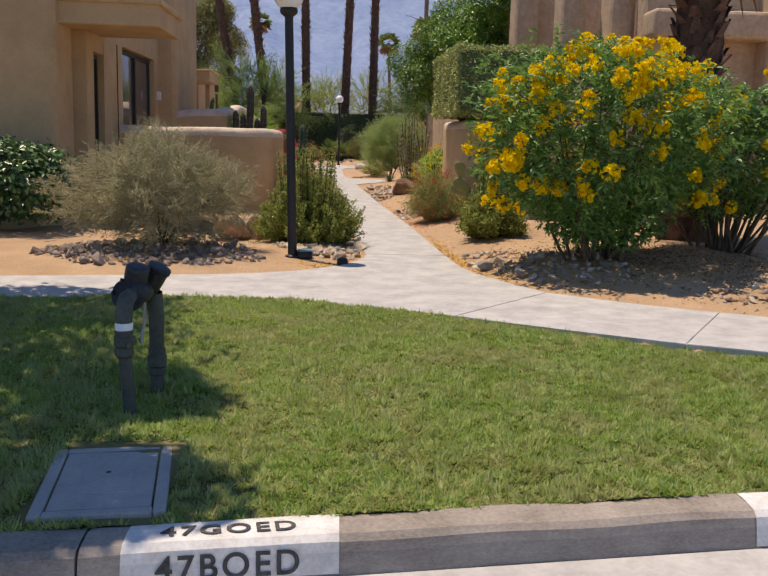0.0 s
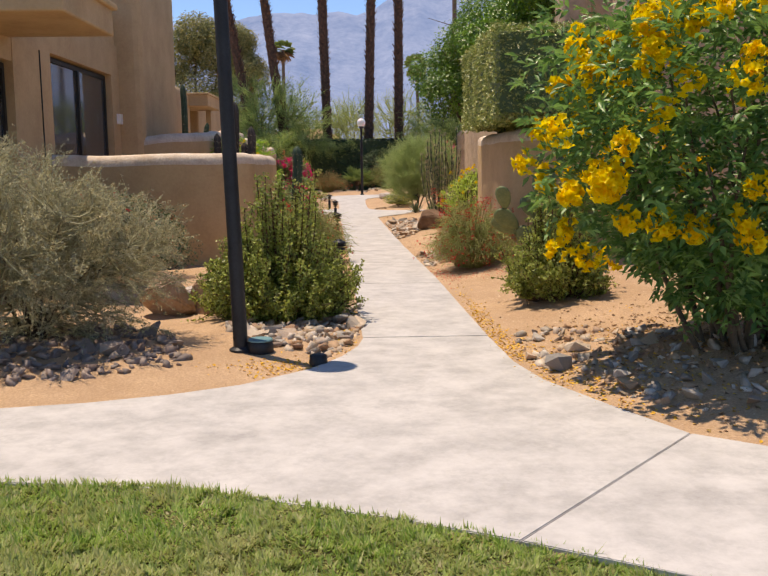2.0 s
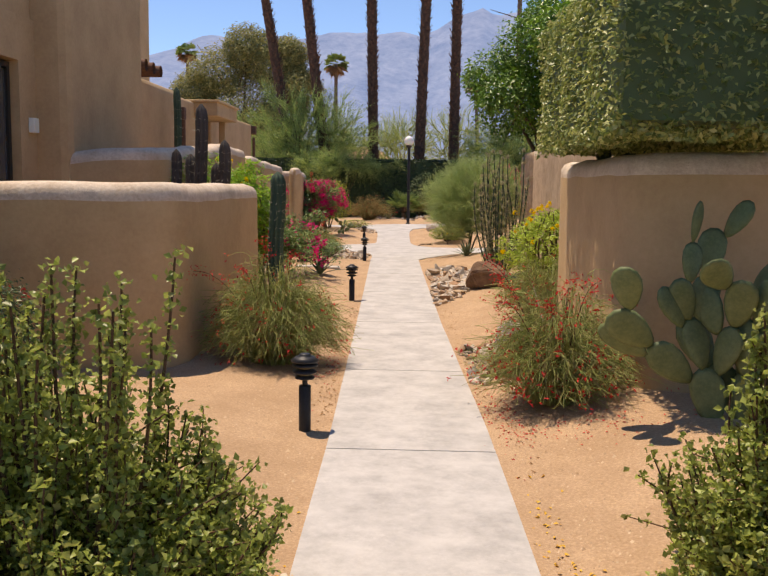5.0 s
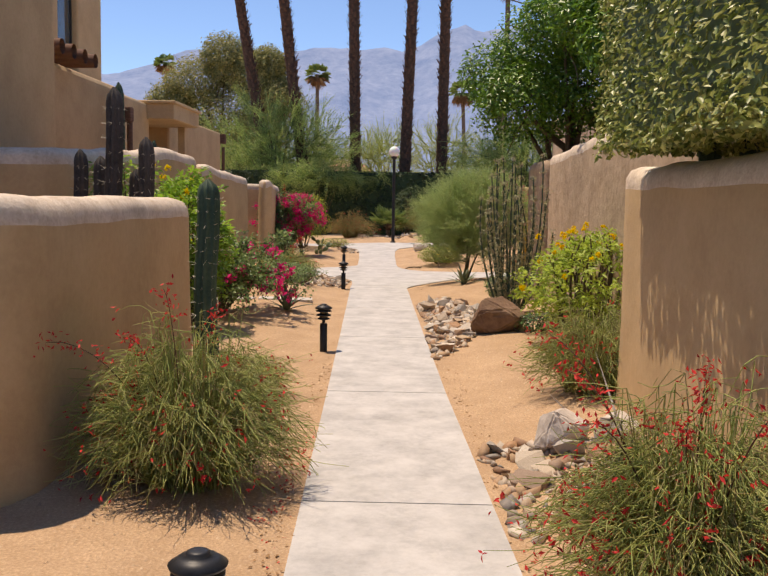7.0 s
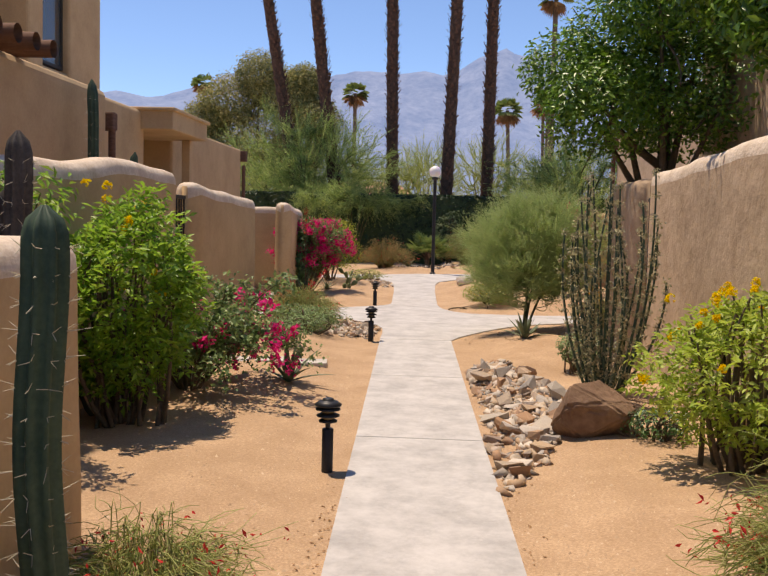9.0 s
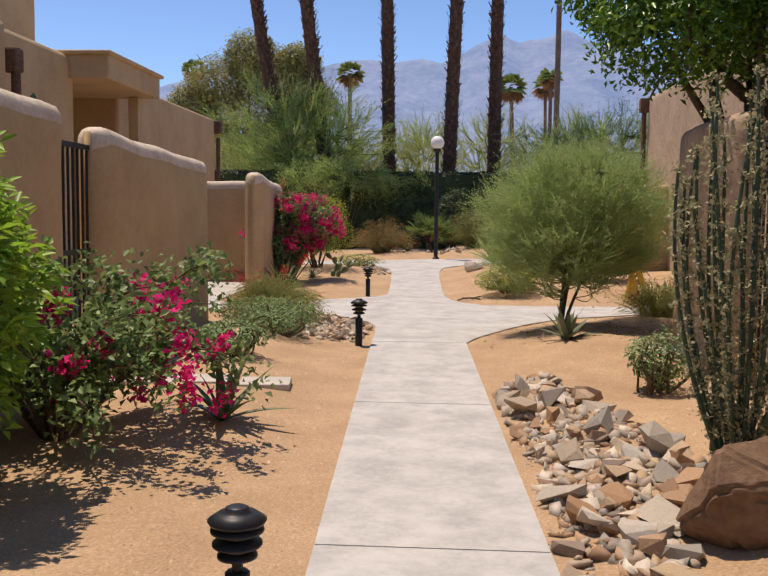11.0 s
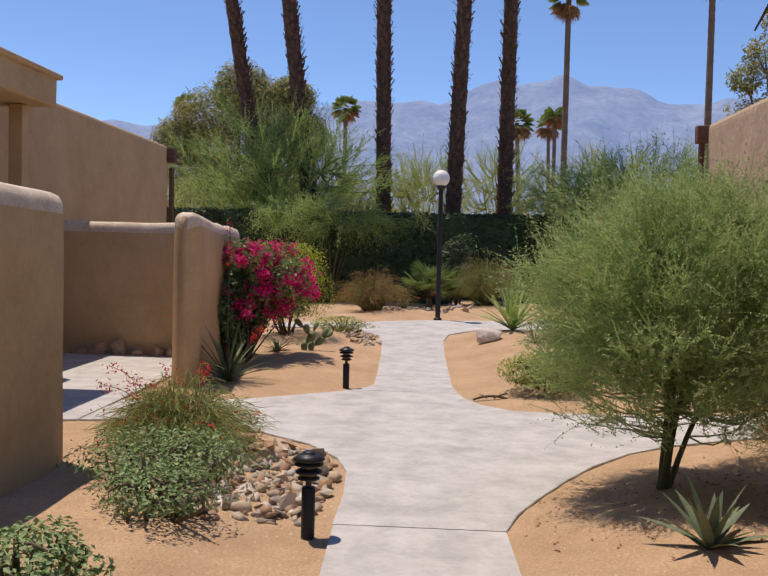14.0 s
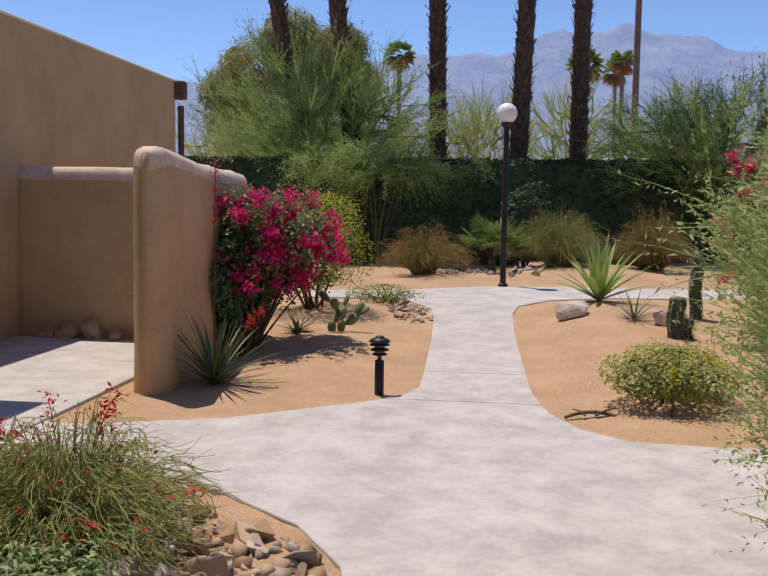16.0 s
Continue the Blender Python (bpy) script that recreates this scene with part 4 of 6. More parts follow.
part("riser", tubes("riser", [(np.array([(0.09, 0.36, -0.1), (0.09, 0.36, 0.2), (0.09, 0.36, 0.45), (0.08, 0.34, 0.58)]), [0.036, 0.036, 0.042, 0.045])], 16), GREEN_PIPE, pipe, smooth=True)
part("union", lathe([(0.04, 0.13), (0.046, 0.14), (0.046, 0.17), (0.04, 0.175), (0.052, 0.185), (0.052, 0.235), (0.046, 0.24), (0.046, 0.275), (0.04, 0.28)], 16, at=(0.09, 0.36, 0)), GREEN_PIPE, pipe)
part("tie_rod", tubes("tie_rod", [(np.array([(0.06, 0.1, 0.36), (0.07, 0.14, 0.47), (0.06, 0.2, 0.56)]), [0.008] * 3)], 8), LID_CONCRETE, pipe, "grey metal rod")
part("test_cock", tubes("test_cock", [(np.array([(0.03, -0.03, 0.39), (0.035, -0.055, 0.39), (0.035, -0.06, 0.375)]), [0.01] * 3)], 8), BRASS, pipe)

# ---- plants ----
def shrub(name, at, radii, leaf, mat, n, label, category="shrub", stems=16, stem_mat=None, seed=1, aspect=2.0, shell=0.5, cz=None, flower=None, flower_n=0, flower_size=0.03, petals=7, group="", lumps=10, up=0.4, top_only=False):
    """A crown of single leaves on bent stems, with clusters of petals where it flowers."""
    rng = np.random.default_rng(seed)
    x, y = at
    p = thing(name, (x, y, gz(x, y)), label, category, group)
    cz = radii[2] * 0.95 if cz is None else cz
    part("stem", tubes("stem", stems_to(rng, stems, radii, cz, 0.1, 0.016), 5), stem_mat or BARK, p)
    pts, nrm = blob_points(rng, n, radii, lumps, shell)
    pts[:, 2] += cz
    keep = pts[:, 2] > 0.03
    pts, nrm = pts[keep], nrm[keep]
    nrm = nrm / (np.linalg.norm(nrm, axis=1)[:, None]) + [0, 0, up + 0.5]
    part("foliage", leaves("foliage", pts, nrm, leaf, aspect, rng, spread=0.55), mat, p)
    if flower:
        fp, fn = blob_points(rng, flower_n * 4, radii, lumps, 0.93)
        rng2 = np.random.default_rng(seed)
        fp[:, 2] += cz
        ok = fp[:, 2] > (cz if top_only else 0.15)
        fp, fn = fp[ok][:flower_n], fn[ok][:flower_n]
        c = np.repeat(fp, petals, 0) + rng.normal(0, flower_size * 0.9, (len(fp) * petals, 3))
        nn = np.repeat(fn / np.linalg.norm(fn, axis=1)[:, None], petals, 0)
        part("flower", leaves("flower", c, nn, flower_size * 1.25, 1.2, rng, 0.35, spread=0.7), flower, p)
    return p


def trumpets(bases, axes, size, rng):
    """Five-lobed funnel flowers, each opening along its own axis."""
    n = len(bases)
    ax = axes + rng.normal(0, 0.25, axes.shape)
    ax /= np.linalg.norm(ax, axis=1)[:, None]
    u = np.cross(ax, rng.normal(0, 1, ax.shape))
    u /= np.linalg.norm(u, axis=1)[:, None]
    w = np.cross(ax, u)
    a = np.arange(10) * 0.6283
    s = size * rng.uniform(0.75, 1.2, (n, 1, 1))
    rings = []
    for r, z, lobe in ((0.07, 0.0, 0.0), (0.2, 0.5, 0.0), (0.5, 0.72, 0.22)):
        rr = r * (1 + lobe * np.cos(5 * a)) * rng.uniform(0.9, 1.1, (n, 10))
        zz = z + (rng.uniform(-0.12, 0.08, (n, 10)) if lobe else 0)
        rings.append(bases[:, None] + s * (rr[..., None] * (np.cos(a)[None, :, None] * u[:, None] + np.sin(a)[None, :, None] * w[:, None]) + (zz * np.ones((n, 10)))[..., None] * ax[:, None]))
    v = np.stack(rings, 1).reshape(-1, 3)
    j = np.arange(10)
    q = np.concatenate([np.stack([o + j, o + (j + 1) % 10, o + 10 + (j + 1) % 10, o + 10 + j], 1) for o in (0, 10)])
    return mesh_arrays("flower", v, (np.arange(n)[:, None, None] * 30 + q[None]).reshape(-1, 4), 4)


def tecoma(at, radii, n, clusters, label, seed, leaf=0.075, mat=None, fl=0.05, drop=0.0, lumps=14, flare=0.0):
    """Yellow trumpet bush: upright canes, pinnate leaves, heads of yellow trumpets."""
    rng = np.random.default_rng(seed)
    x, y = at
    p = thing("yellow_bells_shrub", (x, y, gz(x, y)), label, "shrub")
    cz = radii[2] * 1.0 + drop
    part("cane", tubes("cane", stems_to(rng, 34, radii, cz, 0.3, 0.02, 0.85), 5), BARK, p)
    tw, tn = blob_points(rng, n, radii, lumps, 0.45)
    tw[:, 2] += cz
    tw[:, :2] *= 1 + flare * np.clip(tw[:, 2:] / cz - 1, -1, 0.6)
    ok = tw[:, 2] > 0.18
    tw, tn = tw[ok], tn[ok]
    tn /= np.linalg.norm(tn, axis=1)[:, None]
    # each leaf spray: a rib with five leaflets
    ax = tn * 0.7 + rng.normal(0, 0.6, tw.shape) + [0, 0, -0.15]
    ax /= np.linalg.norm(ax, axis=1)[:, None]
    side = np.cross(ax, rng.normal(0, 1, ax.shape))
    side /= np.linalg.norm(side, axis=1)[:, None]
    cs, axs, nns = [], [], []
    for k, (f, s) in enumerate(((0.35, 1), (0.35, -1), (0.8, 1), (0.8, -1), (1.25, 0))):
        cs.append(tw + ax * leaf * f + side * leaf * 0.42 * s)
        axs.append(ax * 0.6 + side * 0.9 * s if s else ax)
        nns.append(np.cross(ax, side) * np.sign(np.cross(ax, side)[:, 2:3] + 1e-6) + [0, 0, 0.7])
    part("foliage", leaves("foliage", np.concatenate(cs), np.concatenate(nns), leaf * 0.95, 2.6, rng, axis=np.concatenate(axs)), mat or L_TECOMA, p)
    fp, fn = blob_points(rng, clusters * 3, radii, lumps, 0.97)
    fp = fp * 1.04
    fp[:, 2] += cz
    fp[:, :2] *= 1 + flare * np.clip(fp[:, 2:] / cz - 1, -1, 0.6)
    w = fp[:, 2] > 0.45
    fp, fn = fp[w], fn[w]
    order = np.argsort(-(fp[:, 2] + rng.normal(0, radii[2] * 1.3, len(fp))))[:clusters]
    fp, fn = fp[order], fn[order]
    fn /= np.linalg.norm(fn, axis=1)[:, None]
    k = 24
    ball = rng.normal(0, 1, (len(fp) * k, 3)) + np.repeat(fn, k, 0) * 0.8
    ball /= np.linalg.norm(ball, axis=1)[:, None]
    head = np.repeat(rng.uniform(0.7, 1.4, len(fp)), k)[:, None] * fl
    part("flower", trumpets(np.repeat(fp, k, 0) + ball * head * rng.uniform(0.3, 0.8, (len(ball), 1)), ball, fl * 0.66, rng), F_YELLOW, p, "clusters of bright yellow trumpet flowers")
    return p


def thread_bush(at, radius, height, label, seed, n=900, flowers=220, mat=None, name="firecracker_plant", fl=F_RED, stalks=0):
    """Fine arching threads that spill outward, with small tubular flowers at the ends."""
    rng = np.random.default_rng(seed)
    x, y = at
    p = thing(name, (x, y, gz(x, y)), label, "shrub")
    lines, tips = [], []
    for i in range(n):
        a, out = rng.uniform(0, 6.283), radius * rng.uniform(0.25, 1.15)
        h = height * rng.uniform(0.5, 1.1) * (1.15 - 0.55 * out / radius)
        b = np.array([math.cos(a), math.sin(a), 0]) * rng.uniform(0, 0.22)
        tip = np.array([math.cos(a) * out, math.sin(a) * out, h * rng.uniform(0.2, 0.95)])
        q = curve(b, tip, np.array([0, 0, h * 0.5]) + rng.normal(0, 0.05, 3), 6)
        lines.append((q, np.linspace(0.0035, 0.0016, 6)))
        tips.append(q[-1])
        for s in range(3):
            j = rng.integers(2, 5)
            e = q[j] + np.array([math.cos(a), math.sin(a), -0.25]) * rng.uniform(0.06, 0.16) + rng.normal(0, 0.05, 3)
            lines.append((curve(q[j], e, rng.normal(0, 0.02, 3), 4), np.linspace(0.0022, 0.0012, 4)))
            tips.append(e)
    part("thread", tubes("thread", lines, 3), mat or L_RUSS, p)
    for i in range(stalks):
        a, out = rng.uniform(0, 6.283), radius * rng.uniform(0.3, 1.25)
        q = curve((math.cos(a) * 0.05, math.sin(a) * 0.05, 0), (math.cos(a) * out, math.sin(a) * out, height * rng.uniform(0.85, 1.3)), (0, 0, height * 0.25), 10)
        part("flower_stalk", tubes("flower_stalk", [(q, np.linspace(0.004, 0.002, 10))], 4), STEM, p)
        c = np.repeat(q[6:], 12, 0) + rng.normal(0, 0.026, (48, 3))
        part("flower", leaves("flower", c, rng.normal(0, 1, c.shape), 0.026, 2.4, rng), fl, p, "small red tubular flowers")
    tips = np.array(tips)
    pick = tips[rng.choice(len(tips), flowers, replace=len(tips) < flowers)]
    c = np.repeat(pick, 3, 0) + rng.normal(0, 0.018, (flowers * 3, 3))
    part("flower", leaves("flower", c, rng.normal(0, 1, c.shape), 0.033, 2.6, rng), fl, p, "small red tubular flowers")
    return p


def rosette(name, at, n, length, width, mat, label, category, seed, rise=0.9, curl=0.5, trunk=0.0):
    """Sword leaves that rise from one point and bend outward."""
    rng = np.random.default_rng(seed)
    x, y = at
    p = thing(name, (x, y, gz(x, y) - 0.01), label, category)
    if trunk:
        part("trunk", tubes("trunk", [(np.array([(0, 0, -0.05), (0, 0, trunk)]), [0.05, 0.06])], 8), BARK, p)
    for i in range(n):
        a = i * 2.39996 + rng.uniform(-0.2, 0.2)
        e = rise * (0.35 + 1.0 * i / n) * rng.uniform(0.85, 1.1)
        e = min(e, 1.5)
        L = length * rng.uniform(0.75, 1.1)
        d = np.array([math.cos(a), math.sin(a)])
        t = np.linspace(0, 1, 7)
        r = L * (t * math.cos(e) + 0.15 * curl * t * t)
        z = L * (t * math.sin(e) - 0.35 * curl * t * t * (1.5 - e)) + trunk
        w = width * np.array([0.75, 0.95, 1.0, 0.9, 0.7, 0.4, 0.03])
        s = np.array([-d[1], d[0]])
        mid = np.stack([r * d[0], r * d[1], z], 1)
        lf = mid + np.stack([w * s[0], w * s[1], 0.35 * w], 1)
        rt = mid - np.stack([w * s[0], w * s[1], -0.35 * w], 1)
        v = np.concatenate([lf, mid, rt])
        f = [(j, j + 1, 7 + j + 1, 7 + j) for j in range(6)] + [(7 + j, 7 + j + 1, 14 + j + 1, 14 + j) for j in range(6)]
        part("leaf", mesh_arrays("leaf", v, np.array(f), 4), mat, p, smooth=True)
    return p


def ribbed_column(bm_pts, radius, ribs=8, top=True):
    """A ribbed cactus stem along a line of points."""
    p = np.asarray(bm_pts, float)
    n = ribs * 4
    a = np.arange(n) * 2 * math.pi / n
    prof = 1 + 0.22 * np.cos(a * ribs)
    t = np.linspace(0, 1, len(p))
    rad = radius * np.where(t > 0.93, np.sqrt(np.clip(1 - ((t - 0.93) / 0.07) ** 2, 0.02, 1)), 1.0)
    v = (p[:, None, :] + np.stack([np.cos(a) * prof, np.sin(a) * prof, 0 * a], 1)[None] * rad[:, None, None]).reshape(-1, 3)
    i, j = np.meshgrid(np.arange(len(p) - 1), np.arange(n), indexing="ij")
    q = np.stack([i * n + j, i * n + (j + 1) % n, (i + 1) * n + (j + 1) % n, (i + 1) * n + j], -1).reshape(-1, 4)
    return v, q


def column_cactus(at, stems, label, mat=None, seed=1, z0=None):
    """stems: (dx, dy, height, radius, lean)."""
    rng = np.random.default_rng(seed)
    x, y = at
    p = thing("column_cactus", (x, y, gz(x, y) if z0 is None else z0), label, "cactus")
    for dx, dy, h, r, lean in stems:
        t = np.linspace(0, 1, 40)
        pts = np.stack([dx + lean * t ** 2 + 0.012 * np.sin(t * 9), dy + 0.01 * np.sin(t * 7), -0.06 + (h + 0.06) * t], 1)
        v, q = ribbed_column(pts, r)
        s = part("stem", mesh_arrays("stem", v, q, 4), mat or CACTUS, p, smooth=True)
        sp = []
        for k in range(0, 36, 2):
            for b in range(8):
                ang = b * math.pi / 4
                c = pts[k + 2] + np.array([math.cos(ang), math.sin(ang), 0]) * r * 1.15
                for _ in range(2):
                    d = np.array([math.cos(ang), math.sin(ang), 0]) + rng.normal(0, 0.5, 3)
                    sp.append((np.stack([c, c + d * 0.03]), [0.0018, 0.0008]))
        part("spines", tubes("spines", sp, 3), SPINE, s)
    return p


def pad_mesh(w, h, thick=0.022):
    n, m = 14, 5
    v, f = [], []
    for k in range(m):
        s = math.cos((k / (m - 1) - 0.5) * math.pi) ** 0.5 if 0 < k < m - 1 else 0.55
        zz = (k / (m - 1) - 0.5) * 2 * thick
        for i in range(n):
            a = 2 * math.pi * i / n
            egg = 0.78 + 0.22 * math.sin(a)
            v.append((math.cos(a) * w / 2 * s * egg, zz, h / 2 + math.sin(a) * h / 2 * s))
    for k in range(m - 1):
        for i in range(n):
            f.append((k * n + i, k * n + (i + 1) % n, (k + 1) * n + (i + 1) % n, (k + 1) * n + i))
    return np.array(v), np.array(f), n, m


def prickly_pear(at, label, seed, pads, size=0.3, mat=None, spread=1.0, tall=True):
    rng = random.Random(seed)
    x, y = at
    p = thing("prickly_pear", (x, y, gz(x, y)), label, "cactus")
    bm_v, bm_f, n, m = pad_mesh(size * 0.72, size)
    me = bpy.data.meshes.new("pad")
    bm = bmesh.new()
    vs = [bm.verts.new(c) for c in bm_v]
    for f in bm_f:
        bm.faces.new([vs[i] for i in f])
    bm.faces.new(vs[:n][::-1])
    bm.faces.new(vs[-n:])
    bmesh.ops.recalc_face_normals(bm, faces=bm.faces)
    bm.to_mesh(me)
    bm.free()
    me.materials.append(mat or PAD)
    me.polygons.foreach_set("use_smooth", [True] * len(me.polygons))
    made = [0]

    def grow(m4, level, k):
        ob = new("pad", me)
        ob.parent = p
        ob.matrix_basis = m4 @ Matrix.Scale(k, 4)
        made[0] += 1
        for side in rng.sample((-1, 0, 1), rng.choice((1, 2, 2, 3)) if level < 2 else rng.choice((0, 1, 1, 2))):
            if made[0] < pads and level < (5 if tall else 3):
                th = side * rng.uniform(32, 62) + rng.uniform(-12, 12)
                dx, dz = math.sin(radians(th)) * size * 0.3 * k, size * k * (0.5 + 0.45 * math.cos(radians(th)))
                m = m4 @ pose(dx, 0, dz, rng.uniform(-22, 22), th * 0.7, rng.uniform(-45, 45))
                if m.col[2].z > 0.45 and abs(m.translation.x) < size * 2.1 and abs(m.translation.y) < size * 0.9:
                    grow(m, level + 1, k * rng.uniform(0.85, 1.06))

    while made[0] < pads:
        grow(pose(rng.uniform(-0.25, 0.25) * spread, rng.uniform(-0.2, 0.2) * spread, -0.05, rng.uniform(-10, 10), rng.uniform(-18, 18), rng.uniform(-30, 30)), 0, 1.0)
    return p


def ocotillo(at, label, seed, n=16, h=1.8):
    rng = np.random.default_rng(seed)
    x, y = at
    p = thing("cane_cactus", (x, y, gz(x, y) - 0.02), label, "cactus")
    lines, lv = [], []
    for i in range(n):
        a = rng.uniform(0, 6.283)
        out = rng.uniform(0.08, 0.48)
        tip = np.array([math.cos(a) * out, math.sin(a) * out, h * rng.uniform(0.55, 1.05)])
        b = np.array([math.cos(a), math.sin(a), 0]) * rng.uniform(0, 0.14)
        q = curve(b, tip, np.array([math.cos(a), math.sin(a), 0]) * rng.uniform(0.02, 0.14) + rng.normal(0, 0.04, 3), 14)
        part("cane", tubes("cane", [(q, np.linspace(0.013, 0.007, 14))], 6), CACTUS, p, smooth=True)
        for k in range(1, 14):
            lv.append(q[k] + rng.normal(0, 0.017, (30, 3)))
    lv = np.concatenate(lv)
    part("leaf", leaves("leaf", lv, rng.normal(0, 1, lv.shape), 0.026, 1.8, rng), L_GREY, p)["kind"] = "stuff"
    return p


def hedge_block(name, lo, hi, n, leaf, mat, label, core, seed=1, lift=1.0):
    """A clipped hedge: leaves over a solid core, toned dark for its shaded inside."""
    rng = np.random.default_rng(seed)
    lo, hi = np.array(lo, float), np.array(hi, float)
    p = thing(name, (0, 0, 0), label, "hedge")
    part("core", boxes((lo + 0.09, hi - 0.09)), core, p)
    d = hi - lo
    areas = np.array([d[1] * d[2]] * 2 + [d[0] * d[2]] * 2 + [d[0] * d[1]] * 2)
    face = rng.choice(6, n, p=areas / areas.sum())
    c = lo + d * rng.random((n, 3))
    nn = np.zeros((n, 3))
    for k in range(6):
        m = face == k
        axis, s = k // 2, k % 2
        depth = rng.random(m.sum()) ** 2 * 0.1
        bulge = 0.025 * np.sin(c[m][:, (axis + 1) % 3] * 6) * np.sin(c[m][:, (axis + 2) % 3] * 5)
        c[m, axis] = hi[axis] - depth + bulge if s else lo[axis] + depth + bulge
        nn[m, axis] = 1 if s else -1
    part("foliage", leaves("foliage", c, nn + [0, 0, lift], leaf, 1.9, rng, spread=0.6), mat, p)
    return p


def tree(name, at, trunk_h, clumps, leaf, mat, per, label, seed, trunk_r=0.09, bark=None, aspect=2.2, z0=None, trunks=1, droop=0.0, shell=0.4):
    """clumps: (dx, dy, z, radius); a limb runs to each from the trunk."""
    rng = np.random.default_rng(seed)
    x, y = at
    p = thing(name, (x, y, (gz(x, y) if z0 is None else z0) - 0.03), label, "tree")
    lines = []
    for k in range(trunks):
        o = rng.normal(0, 0.05, 2) * (trunks > 1)
        lines.append((curve((o[0], o[1], -0.1), (o[0] * 3, o[1] * 3, trunk_h), rng.normal(0, 0.05, 3), 8), np.linspace(trunk_r, trunk_r * 0.65, 8)))
    for dx, dy, z, r in clumps:
        s = lines[rng.integers(trunks)][0]
        lines.append((curve(s[rng.integers(4, 8)], (dx, dy, z), rng.normal(0, 0.1, 3) + [0, 0, -0.1 * r], 7), np.linspace(trunk_r * 0.55, trunk_r * 0.12, 7)))
        for _ in range(4):
            e = np.array([dx, dy, z]) + rng.normal(0, r * 0.5, 3)
            lines.append((curve((dx * 0.8, dy * 0.8, trunk_h + (z - trunk_h) * 0.8), e, rng.normal(0, 0.05, 3), 5), np.linspace(trunk_r * 0.2, trunk_r * 0.05, 5)))
    part("trunk", tubes("trunk", lines, 7), bark or BARK, p, smooth=True)
    cs, ns = [], []
    for dx, dy, z, r in clumps:
        c, nn = blob_points(rng, per, (r, r, r * 0.8), 8, shell)
        cs.append(c + [dx, dy, z])
        ns.append(nn / np.linalg.norm(nn, axis=1)[:, None])
    c, nn = np.concatenate(cs), np.concatenate(ns)
    c[:, 2] -= droop * rng.random(len(c)) ** 2
    part("crown", leaves("crown", c, nn + [0, 0, 0.9], leaf, aspect, rng, spread=0.6), mat, p)
    return p


